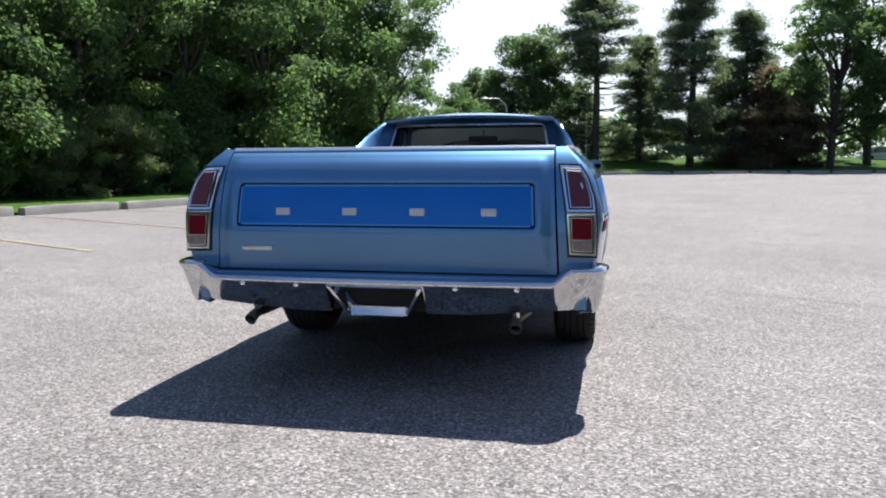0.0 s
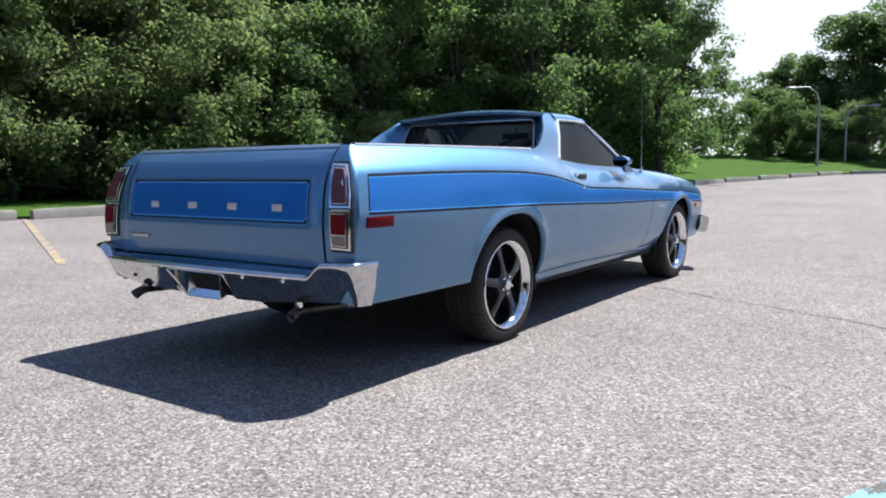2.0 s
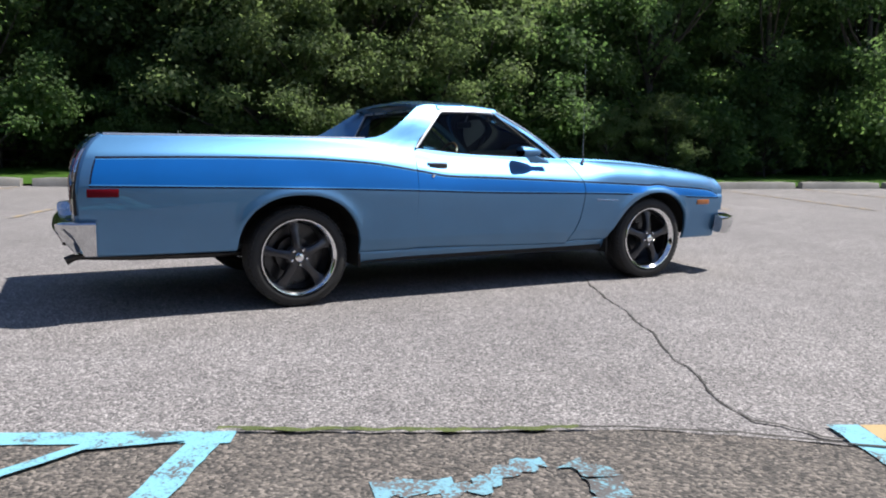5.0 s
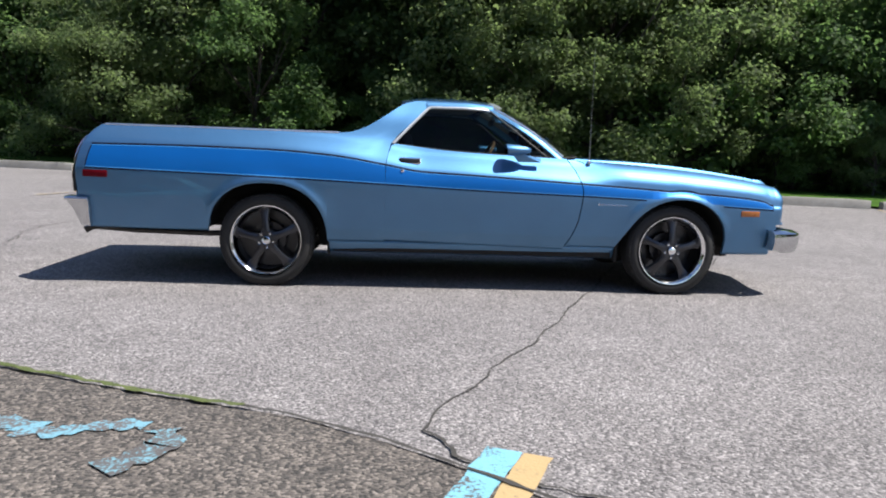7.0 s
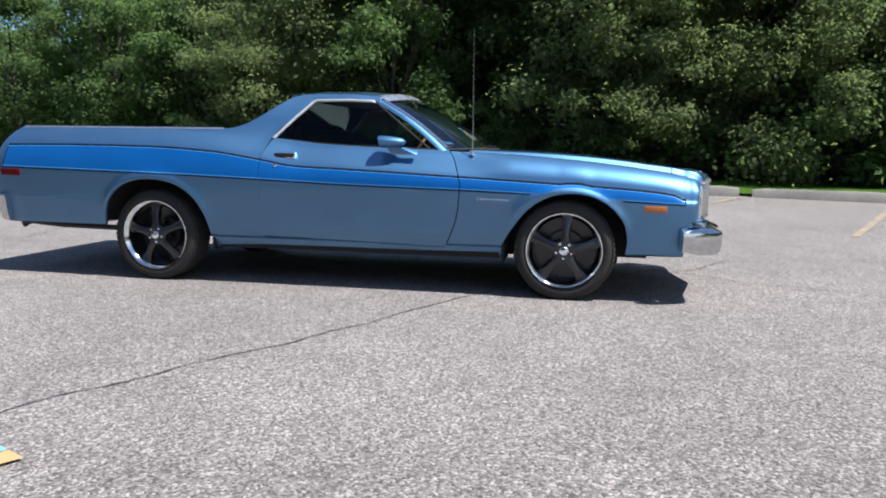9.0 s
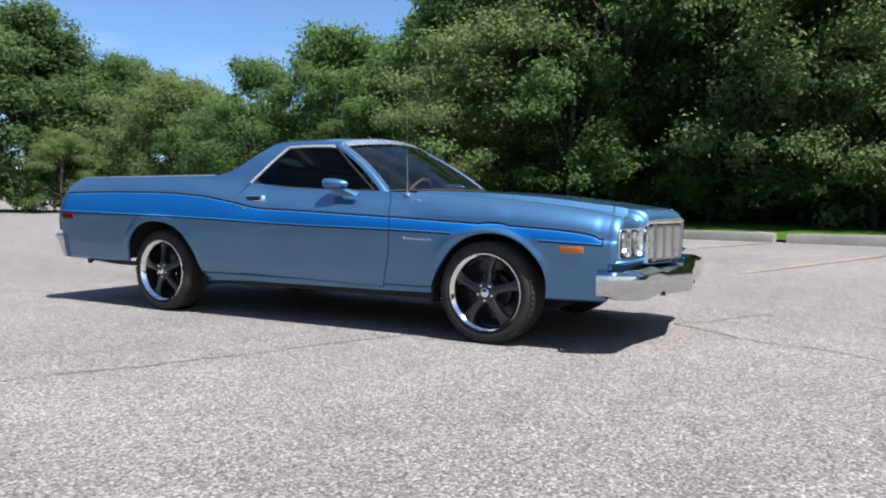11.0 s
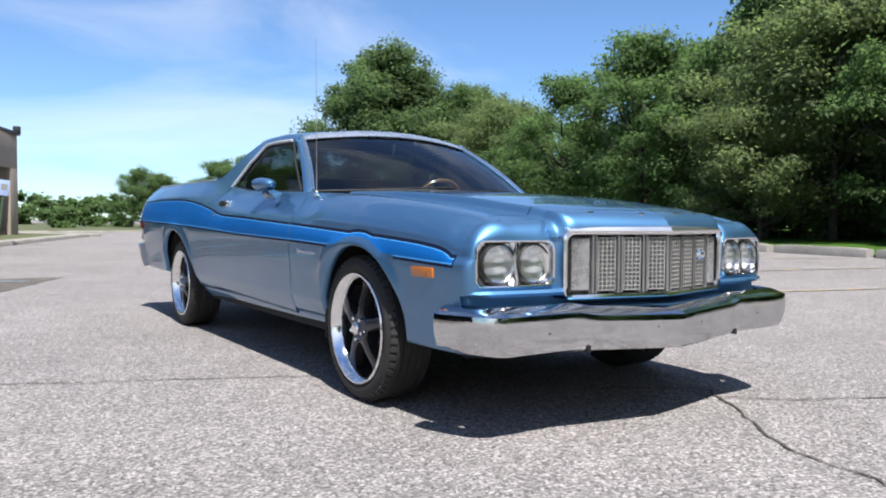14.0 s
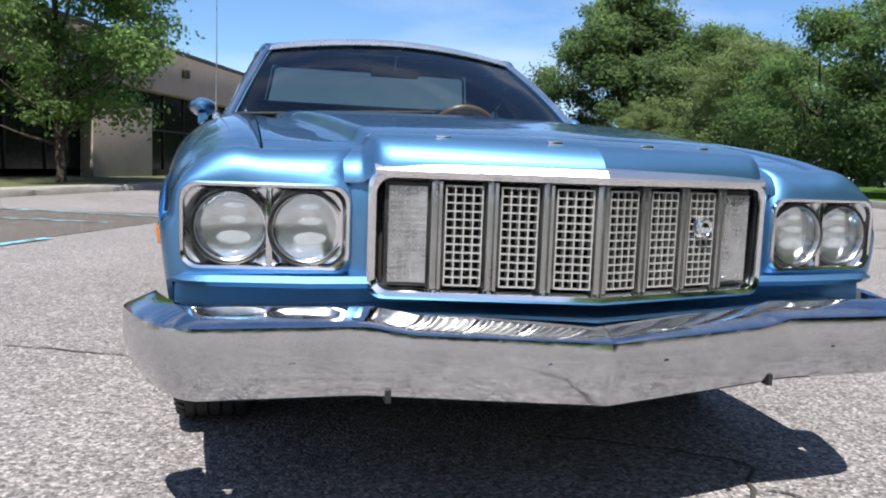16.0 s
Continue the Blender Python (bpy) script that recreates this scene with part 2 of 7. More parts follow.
M_BUMPER = surface("weathered_chrome", (0.48, 0.49, 0.505), (0.68, 0.69, 0.71), 0.07, 1.0, scale=16.0, rough_var=0.06, bump=0.09, bump_scale=9.0)
M_CHROME_DULL = surface("satin_metal", (0.42, 0.42, 0.42), (0.60, 0.60, 0.59), 0.28, 1.0, scale=8.0, rough_var=0.08)
M_BEZEL = surface("bright_reflector", (0.76, 0.77, 0.78), (0.88, 0.88, 0.89), 0.12, 1.0, scale=25.0, rough_var=0.04)
M_GRILLE = surface("grille_metal", (0.52, 0.52, 0.51), (0.68, 0.68, 0.66), 0.3, 0.7, scale=9.0, rough_var=0.08)
M_DIVIDER = surface("dark_divider", (0.34, 0.34, 0.335), (0.46, 0.46, 0.45), 0.30, 0.9, scale=9.0)
M_PLATE = surface("lamp_plate", (0.78, 0.79, 0.80), (0.90, 0.90, 0.91), 0.30, 1.0, scale=22.0, rough_var=0.1)
M_CAP = surface("bright_cap", (0.78, 0.77, 0.78), (0.86, 0.86, 0.87), 0.30, 1.0, scale=6.0, rough_var=0.06)
M_HEADER = surface("satin_header", (0.66, 0.72, 0.78), (0.78, 0.83, 0.88), 0.26, 0.9, scale=9.0)
M_TRIM = surface("pale_trim", (0.442, 0.4675, 0.493), (0.544, 0.5695, 0.595), 0.35, 0.3, scale=9.0)
M_PIPE = surface("exhaust_metal", (0.030, 0.029, 0.028), (0.10, 0.095, 0.09), 0.42, 0.8, scale=14.0)
M_MOSS = surface("moss", (0.035, 0.055, 0.012), (0.115, 0.135, 0.040), 0.9, scale=14.0, bump=0.8)
M_SCREENTRIM = surface("polished_trim", (0.72, 0.74, 0.76), (0.84, 0.85, 0.86), 0.18, 1.0, scale=9.0)
M_BLACK = surface("black_plastic", (0.006, 0.006, 0.006), (0.016, 0.016, 0.017), 0.5, scale=12.0)
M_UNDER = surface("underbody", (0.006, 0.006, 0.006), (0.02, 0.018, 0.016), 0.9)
M_RUBBER = surface("tyre_rubber", (0.010, 0.010, 0.010), (0.026, 0.025, 0.024), 0.75, scale=14.0, bump=0.15, bump_scale=90.0)
M_SPOKE = surface("dark_grey_spoke", (0.036, 0.036, 0.040), (0.068, 0.068, 0.074), 0.30, 0.7, coat=0.3)
M_GLASS = glass("window_glass", (0.60, 0.68, 0.66), 1.72)
M_GLASS_SIDE = glass("side_glass", (0.33, 0.40, 0.40), 1.26)
M_GLASS_DARK = glass("dark_window_glass", (0.18, 0.21, 0.225), 1.35)
M_LENS = glass("clear_lens", (0.88, 0.9, 0.9), even=0.10)
M_RED = surface("red_lens", (0.072, 0.0056, 0.0096), (0.12, 0.0096, 0.0144), 0.35, scale=20.0, coat=0.15)
M_REDBRIGHT = surface("red_marker_lens", (0.108, 0.0008, 0.0064), (0.152, 0.0016, 0.0096), 0.5, scale=20.0)
for node in M_REDBRIGHT.node_tree.nodes:
    if node.type == "BSDF_PRINCIPLED":
        node.inputs["Specular IOR Level"].default_value = 0.12
M_WHITELENS = surface("frosted_lens", (0.20, 0.20, 0.20), (0.34, 0.34, 0.34), 0.25, scale=30.0, coat=1.0)
M_CLEARLENS = surface("clear_ribbed_lens", (0.20, 0.20, 0.205), (0.52, 0.52, 0.53), 0.28, 0.80, scale=26.0, coat=1.0)
M_REVERSE = surface("pinkish_clear_lens", (0.12, 0.085, 0.085), (0.22, 0.17, 0.165), 0.25, scale=30.0, coat=0.6)
M_AMBER = surface("amber_lens", (0.368, 0.1, 0.008), (0.48, 0.144, 0.016), 0.3, scale=30.0, coat=1.0)
M_VINYL = surface("dark_vinyl", (0.010, 0.011, 0.013), (0.028, 0.029, 0.033), 0.55, scale=10.0, bump=0.2)



def reflector():
    """Bright lamp mirror broken up by fine flutes."""
    m, n, l, b = nodes("fluted_reflector")
    co = n.new("ShaderNodeTexCoord").outputs["Object"]
    w, v = n.new("ShaderNodeTexWave"), noise_tex(n, l, co, 17.0, 2.0)
    w.inputs["Scale"].default_value, w.inputs["Distortion"].default_value = 34.0, 0.6
    l.new(co, w.inputs["Vector"])
    mix = n.new("ShaderNodeMixRGB")
    mix.inputs[0].default_value = 0.6
    l.new(w.outputs["Fac"], mix.inputs[1]), l.new(v.outputs["Fac"], mix.inputs[2])
    bn = n.new("ShaderNodeBump")
    bn.inputs["Strength"].default_value, bn.inputs["Distance"].default_value = 0.14, 0.012
    l.new(mix.outputs["Color"], bn.inputs["Height"]), l.new(bn.outputs["Normal"], b.inputs["Normal"])
    b.inputs["Base Color"].default_value, b.inputs["Metallic"].default_value, b.inputs["Roughness"].default_value = (0.40, 0.40, 0.41, 1), 1.0, 0.09
    return m


M_REFLECT = reflector()


def prism_glass(name, milk):
    """Lamp glass, part clear and part milky: for pressed flutes and painted-in sun glints."""
    m, n, l, b = nodes(name)
    tr, mx = n.new("ShaderNodeBsdfTransparent"), n.new("ShaderNodeMixShader")
    b.inputs["Base Color"].default_value, b.inputs["Roughness"].default_value = (0.80, 0.82, 0.84, 1), 0.12
    b.inputs["Coat Weight"].default_value = 1.0
    mx.inputs[0].default_value = milk
    l.new(tr.outputs["BSDF"], mx.inputs[1]), l.new(b.outputs["BSDF"], mx.inputs[2])
    l.new(mx.outputs["Shader"], n["Material Output"].inputs["Surface"])
    return m


M_GLINT, M_FLUTE = prism_glass("milky_glint", 0.26), prism_glass("fluted_glass", 0.045)

# ---- mesh helpers ----
def mesh_of(name, verts, faces, mats, idx=None, smooth=True):
    me = bpy.data.meshes.new(name)
    me.from_pydata([tuple(v) for v in verts], [], faces)
    for m in mats:
        me.materials.append(m)
    if idx is not None:
        me.polygons.foreach_set("material_index", idx)
    if smooth:
        me.polygons.foreach_set("use_smooth", [True] * len(me.polygons))
    me.update()
    return me


def put(name, me, parent=None, label=""):
    ob = new(name, me)
    ob.parent = parent
    if label:
        ob["label"] = label
    return ob


def part(name, bm, material, parent, label="", smooth=False, bevel=0.0):
    """One mesh object from a bmesh, under a thing or a part."""
    if bevel:
        bmesh.ops.bevel(bm, geom=[e for e in bm.edges if e.is_manifold and e.calc_face_angle(0) > 0.5], offset=bevel, segments=2, affect="EDGES", profile=0.6)
    me = bpy.data.meshes.new(name)
    bm.to_mesh(me)
    bm.free()
    for m in (material if isinstance(material, (list, tuple)) else [material]):
        me.materials.append(m)
    if smooth or bevel:
        me.polygons.foreach_set("use_smooth", [True] * len(me.polygons))
        me.set_sharp_from_angle(angle=radians(35))
    return put(name, me, parent, label)


def box(bm, x0, x1, y0, y1, z0, z1):
    m = Matrix.Translation(((x0 + x1) / 2, (y0 + y1) / 2, (z0 + z1) / 2)) @ Matrix.Diagonal((x1 - x0, y1 - y0, z1 - z0, 1))
    return bmesh.ops.create_cube(bm, size=1, matrix=m)["verts"]


def boxed(x0, x1, y0, y1, z0, z1):
    bm = bmesh.new()
    box(bm, x0, x1, y0, y1, z0, z1)
    return bm


def tube(bm, pts, r, sides=10, cap=True):
    """A round bar along points; r is a radius or one for each point."""
    pts = [Vector(p) for p in pts]
    rs = r if isinstance(r, (list, tuple)) else [r] * len(pts)
    rings, side = [], None
    for k, p in enumerate(pts):
        d = (pts[min(k + 1, len(pts) - 1)] - pts[max(k - 1, 0)]).normalized()
        if side is None:
            side = d.orthogonal().normalized()
        side = (side - d * side.dot(d)).normalized()
        up = d.cross(side)
        rings.append([bm.verts.new(p + (side * math.cos(a) + up * math.sin(a)) * rs[k]) for a in (2 * math.pi * s / sides for s in range(sides))])
    for a, b in zip(rings, rings[1:]):
        for s in range(sides):
            bm.faces.new((a[s], a[(s + 1) % sides], b[(s + 1) % sides], b[s]))
    if cap:
        bm.faces.new(rings[0][::-1])
        bm.faces.new(rings[-1])
    return bm


def loft(bm, rings, closed=True, caps=True):
    """Skin between rings of points with equal counts."""
    vs = [[bm.verts.new(p) for p in r] for r in rings]
    n = len(vs[0])
    for a, b in zip(vs, vs[1:]):
        for s in range(n if closed else n - 1):
            bm.faces.new((a[s], a[(s + 1) % n], b[(s + 1) % n], b[s]))
    if caps and closed:
        bm.faces.new(vs[0][::-1])
        bm.faces.new(vs[-1])
    bmesh.ops.recalc_face_normals(bm, faces=bm.faces)
    return bm


def lathe(bm, prof, axis_x=0.0, cy=0.0, cz=0.0, seg=48):
    """Turns a profile of (x, radius) round an axis along x."""
    rings = [[(axis_x + x, cy + r * math.cos(2 * math.pi * s / seg), cz + r * math.sin(2 * math.pi * s / seg)) for s in range(seg)] for x, r in prof]
    return loft(bm, rings, True, False)


def curve_fn(pts):
    """A smooth, non-overshooting curve through (x, y) pairs."""
    xs, ys = np.array([p[0] for p in pts], float), np.array([p[1] for p in pts], float)
    h, d = np.diff(xs), np.diff(ys) / np.diff(xs)
    m = np.zeros(len(xs))
    m[0], m[-1] = d[0], d[-1]
    for k in range(1, len(xs) - 1):
        if d[k - 1] * d[k] > 0:
            w1, w2 = 2 * h[k] + h[k - 1], h[k] + 2 * h[k - 1]
            m[k] = (w1 + w2) / (w1 / d[k - 1] + w2 / d[k])

    def f(x):
        x = min(max(x, xs[0]), xs[-1])
        k = min(int(np.searchsorted(xs, x, "right")) - 1, len(xs) - 2)
        t = (x - xs[k]) / h[k]
        return float(ys[k] * (1 + 2 * t) * (1 - t) ** 2 + h[k] * m[k] * t * (1 - t) ** 2 + ys[k + 1] * t * t * (3 - 2 * t) + h[k] * m[k + 1] * t * t * (t - 1))
    return f


def sheet(name, grid, mats, parent, idx=None, mirror=False, thick=0.0, label="", smooth=True, flip=False):
    """A panel from rows of points; mirror gives the other side's twin."""
    nr, nc = len(grid), len(grid[0])
    verts = [(-p[0], p[1], p[2]) if mirror else tuple(p) for row in grid for p in row]
    faces, ids = [], []
    for r in range(nr - 1):
        for c in range(nc - 1):
            q = (r * nc + c, r * nc + c + 1, (r + 1) * nc + c + 1, (r + 1) * nc + c)
            faces.append(q[::-1] if mirror != flip else q)
            ids.append(idx(r, c) if idx else 0)
    me = mesh_of(name, verts, faces, mats, ids, smooth)
    if thick:
        loop = [c for c in range(nc)] + [r * nc + nc - 1 for r in range(1, nr)] + [(nr - 1) * nc + c for c in range(nc - 2, -1, -1)] + [r * nc for r in range(nr - 2, 0, -1)]
        nor = {k: me.vertices[k].normal.copy() for k in loop}
        start, n = len(verts), len(loop)
        for k in loop:
            verts.append(verts[k])
        for k in loop:
            verts.append(tuple(Vector(verts[k]) - nor[k] * thick))
        for k in range(n):
            q = (start + k, start + n + k, start + n + (k + 1) % n, start + (k + 1) % n)
            faces.append(q[::-1] if mirror != flip else q)
            ids.append(0)
        bpy.data.meshes.remove(me)
        me = mesh_of(name, verts, faces, mats, ids, smooth)
    return put(name, me, parent, label)


def lerp(a, b, t):
    return a + (b - a) * t


# ---- the ground ----
def smooth(t):
    t = min(max(t, 0.0), 1.0)
    return t * t * (3 - 2 * t)


def gz(x, y):
    """Height of the paving: level round the car, rising a little towards the woods."""
    return 0.10 * smooth((-x - 4) / 8) * smooth((14 - y) / 10) + 0.40 * smooth((y - 20) / 32)


def axis_steps(lo, hi, near_lo, near_hi, fine):
    a, v = [], near_lo
    while v < near_hi:
        a.append(v)
        v += fine
    a.append(near_hi)
    st, v = fine, near_hi
    while v < hi:
        st *= 1.35
        v = min(v + st, hi)
        a.append(v)
    st, v = fine, near_lo
    while v > lo:
        st *= 1.35
        v = max(v - st, lo)
        a.insert(0, v)
    return a


gxs, gys = axis_steps(-900, 900, -26, 12, 2.0), axis_steps(-900, 900, -30, 60, 2.0)
ground = sheet("ground", [[(x, y, gz(x, y)) for x in gxs] for y in gys], [M_ASPHALT], None)
tagged(ground, "worn pale grey asphalt of a car park", "ground", kind="structure")

# ---- kerb lines and verge ----
WEST = [(-33, -52), (-24, -34), (-19, -20), (-16.4, -11.5), (-13.75, -2.1), (-12.65, 0.9), (-11.9, 4), (-11.55, 6.8), (-11.1, 9.7), (-10.65, 12.5),
        (-10.2, 15.4), (-9.7, 18.2), (-8.7, 22.5), (-6.6, 33), (-3.6, 43), (3, 50), (14, 54), (30, 56), (80, 57)]
EAST = [(6.6, -4.5), (4.75, -9.3), (2.68, -14.8), (0.1, -23), (-2.2, -30), (-3.4, -33.5), (-1, -37.5), (6, -39)]
SOUTH = [(-32, -50), (-20, -46), (-8, -43.5), (8, -42), (40, -42)]


def along(poly, step, first=0.0):
    """Points, with headings, at even steps along a line."""
    pts = [Vector((*p, 0)) for p in poly]
    out, left = [], first
    for a, b in zip(pts, pts[1:]):
        d = (b - a).length
        while left <= d:
            out.append((a.lerp(b, left / d), (b - a).normalized()))
            left += step
        left -= d
    return out


def offset(poly, dist):
    pts = [Vector((*p, 0)) for p in poly]
    out = []
    for k, p in enumerate(pts):
        d = (pts[min(k + 1, len(pts) - 1)] - pts[max(k - 1, 0)]).normalized()
        out.append(p + Vector((-d.y, d.x, 0)) * dist)
    return out


def verge(name, poly, dists, side, lift, label, material=None, category="grass"):
    fine = [p.to_tuple()[:2] for p, _ in along(poly, 1.5)]
    rows = []
    for d in dists:
        rows.append([(p.x, p.y, gz(p.x, p.y) + lift(d, p)) for p in offset(fine, side * d)])
    ob = sheet(name, rows, [material or M_GRASS], None, flip=side > 0)
    return tagged(ob, label, category, kind="structure")


def rise(d, p):
    return 0.05 + 0.12 * smooth(d / 0.9) + (1.1 * smooth(d / 14) if p.y > 25 else 0.15 * smooth(d / 12)) + 0.03 * noise.noise(Vector((p.x * 0.5, p.y * 0.5, 0)))


verge("verge_west", WEST, [0.12, 0.6, 1.5, 3, 5, 8, 12, 20, 35, 60], 1, rise, "mown green grass verge behind the kerb stones")
verge("verge_east", EAST, [0.70, 1.2, 2.0, 3.0, 3.9], 1, lambda d, p: 0.11 + 0.004 * d, "dull shaded grass in front of the office building", M_GRASS_DULL)
verge("walk_east", EAST, [0.12, 0.4, 0.72], 1, lambda d, p: 0.122, "pale concrete strip behind the kerb", M_CONCRETE, "paving")
verge("apron_east", EAST, [3.88, 6, 10, 14], 1, lambda d, p: 0.128, "pale concrete apron along the office wall", M_CONCRETE, "paving")
verge("verge_south", SOUTH, [0.12, 1, 3, 8, 20, 60, 140], -1, lambda d, p: 0.06 + 0.1 * smooth(d / 10), "dull far grass beyond the car park's exit", M_GRASS_DULL)


def kerb_mesh(length, wid, hgt, seed):
    rnd = random.Random(seed)
    bm = bmesh.new()
    n = 8
    rings = []
    for k in range(n + 1):
        u = -length / 2 + length * k / n
        j = lambda a: rnd.uniform(-a, a)
        end = 0.02 if k in (0, n) else 0.0
        rings.append([(u, -wid / 2 + end, -0.05), (u, -wid / 2 + 0.01 + end + j(0.004), hgt * 0.72 + j(0.006)), (u, -wid / 2 + 0.04 + end, hgt - end + j(0.005)),
                      (u, wid / 2 - 0.03, hgt - end + j(0.005)), (u, wid / 2, hgt * 0.75), (u, wid / 2, -0.05)])
    loft(bm, rings)
    me = bpy.data.meshes.new("kerb_stone")
    bm.to_mesh(me)
    bm.free()
    me.materials.append(M_CONCRETE)
    me.polygons.foreach_set("use_smooth", [True] * len(me.polygons))
    me.set_sharp_from_angle(angle=radians(40))
    return me


KERBS = [kerb_mesh(2.68, 0.24, 0.205, s) for s in range(4)]
first_block = 1.99
for k, (p, d) in enumerate(along(WEST, 2.95, first_block)):
    if p.x > 60:
        break
    ob = new("kerb_stone", KERBS[k % 4])
    ob.matrix_world = Matrix.Translation((p.x, p.y, gz(p.x, p.y))) @ Matrix.Rotation(math.atan2(d.y, d.x) + radians(random.uniform(-0.6, 0.6)), 4, "Z")
    tagged(ob, "weathered grey concrete kerb stone along the grass verge", "kerb", "kerb stones by the woods")
KERB_E = [kerb_mesh(2.97, 0.2, 0.14, s + 9) for s in range(3)]
for k, (p, d) in enumerate(along(EAST, 3.0, 1.5)):
    ob = new("kerb_stone", KERB_E[k % 3])
    ob.matrix_world = Matrix.Translation((p.x, p.y, 0)) @ Matrix.Rotation(math.atan2(d.y, d.x), 4, "Z")
    tagged(ob, "pale concrete kerb stone in front of the office building", "kerb", "kerb stones by the building")
for k, (p, d) in enumerate(along(SOUTH, 3.0, 1.5)):
    if p.x > 14:
        break
    ob = new("kerb_stone", KERB_E[k % 3])
    ob.matrix_world = Matrix.Translation((p.x, p.y, 0)) @ Matrix.Rotation(math.atan2(d.y, d.x), 4, "Z")
    tagged(ob, "far pale concrete kerb stone at the car park's exit", "kerb", "kerb stones at the exit")


# ---- paving patch, cracks and painted lines ----
def outline_slab(name, poly, z, material, label, category, jag=0.0, seed=1, step=0.12):
    rnd = random.Random(seed)
    closed = poly + [poly[0]]
    pts = [p + Vector((rnd.uniform(-jag, jag), rnd.uniform(-jag, jag), 0)) for p, _ in along(closed, step)]
    bm = bmesh.new()
    top = [bm.verts.new((p.x, p.y, z)) for p in pts]
    low = [bm.verts.new((p.x, p.y, -0.02)) for p in pts]
    bm.faces.new(top)
    for k in range(len(top)):
        bm.faces.new((top[k - 1], low[k - 1], low[k], top[k]))
    bmesh.ops.recalc_face_normals(bm, faces=bm.faces)
    ob = part(name, bm, material, None)
    return tagged(ob, label, category, kind="structure")


PATCH = [(1.1, -5.8), (1.9, -3.9), (2.5, -2.4), (2.8, -1.4), (3.05, -0.84), (3.29, -0.3), (3.45, 0.09), (3.62, 0.5), (3.87, 0.89), (4.15, 1.21), (4.4, 1.48),
         (5.2, 2.2), (7, 2.8), (12, 2.4), (12, -5), (6, -6.2), (3, -6.1)]
outline_slab("asphalt_patch", PATCH, 0.006, M_PATCH, "dark asphalt repair patch with a ragged edge", "paving", 0.02, 3)


def ribbon(name, pts, widths, z, material, label, category, jag=0.02, step=0.05, seed=1):
    """A ragged band along a line, slightly proud of the paving."""
    rnd = random.Random(seed)
    steps = along(pts, step)
    verts, faces = [], []
    drift = 0.0
    for k, (p, d) in enumerate(steps):
        w = widths * (0.55 + 0.9 * rnd.random())
        drift = 0.8 * drift + rnd.uniform(-jag, jag)
        side = Vector((-d.y, d.x, 0))
        a, b = p + side * (drift + w / 2), p + side * (drift - w / 2)
        verts += [(a.x, a.y, gz(a.x, a.y) + z), (b.x, b.y, gz(b.x, b.y) + z)]
        if k:
            faces.append((2 * k - 2, 2 * k - 1, 2 * k + 1, 2 * k))
    ob = put(name, mesh_of(name, verts, faces, [material], None, False))
    return tagged(ob, label, category, kind="structure")


CR = ("pavement_crack", "dark irregular crack in the asphalt", "crack")
ribbon(CR[0], [(-0.5, 3.0), (0.85, 2.4), (2.42, 1.7), (2.95, 1.41), (3.42, 1.17), (3.77, 1.02)], 0.010, 0.005, M_CRACK, CR[1], CR[2], 0.012, 0.05, 2)
ribbon(CR[0], [(-0.15, 3.38), (-0.4, 3.5), (-0.66, 3.72), (-0.40, 4.1), (-0.1, 4.5), (0.0, 4.85), (0.25, 5.27), (0.9, 6.6), (1.6, 9.0)], 0.0115, 0.006, M_CRACK, CR[1], CR[2], 0.016, 0.05, 4)
ribbon(CR[0], [(-0.58, 3.88), (-0.77, 4.08), (-1.18, 4.26), (-1.48, 4.46)], 0.010, 0.006, M_CRACK, CR[1], CR[2], 0.016, 0.05, 14)
ribbon(CR[0], [(3.77, 1.02), (4.0, 1.12), (4.2, 1.4), (4.35, 1.6)], 0.014, 0.009, M_CRACK, CR[1], CR[2], 0.02, 0.05, 5)
ribbon(CR[0], [(-9, 8.2), (-3, 7.6), (2, 8.6), (9, 9.6)], 0.012, 0.005, M_CRACK, CR[1], CR[2], 0.04, 0.08, 6)
ribbon(CR[0], [(-7, -2.2), (-2.4, -3.1), (-1.0, -2.7)], 0.015, 0.005, M_CRACK, CR[1], CR[2], 0.04, 0.08, 7)
ribbon("patch_seam", PATCH[4:12], 0.020, 0.0165, M_CRACK, "open seam round the asphalt patch with moss in it", "crack", 0.004, 0.05, 8)
ribbon("moss_strip", [(3.0, -0.9), (3.29, -0.3), (3.45, 0.09), (3.55, 0.35)], 0.034, 0.020, M_MOSS, "green moss growing in the patch seam", "moss", 0.012, 0.04, 9)


def line(name, a, b, wid, material, label, z=0.012, seed=0):
    """A worn painted line as a ragged-edged sheet, with bare gaps."""
    rnd = random.Random(seed)
    a, b = Vector((*a, 0)), Vector((*b, 0))
    d = (b - a).normalized()
    s = Vector((-d.y, d.x, 0))
    n = max(8, int((b - a).length / 0.06))
    verts, faces = [], []
    for k in range(n + 1):
        p = a.lerp(b, k / n)
        for u in (-0.5, -0.17, 0.17, 0.5):
            q = p + s * wid * (u + (rnd.uniform(-0.05, 0.05) if abs(u) == 0.5 else 0))
            verts.append((q.x, q.y, gz(q.x, q.y) + z))
    for k in range(n):
        for c in range(3):
            q = verts[4 * k + c]
            if q:
                faces.append((4 * k + c, 4 * k + c + 1, 4 * k + c + 5, 4 * k + c + 4))
    ob = put(name, mesh_of(name, verts, faces, [material], None, False))
    return tagged(ob, label, "painted line", kind="structure")


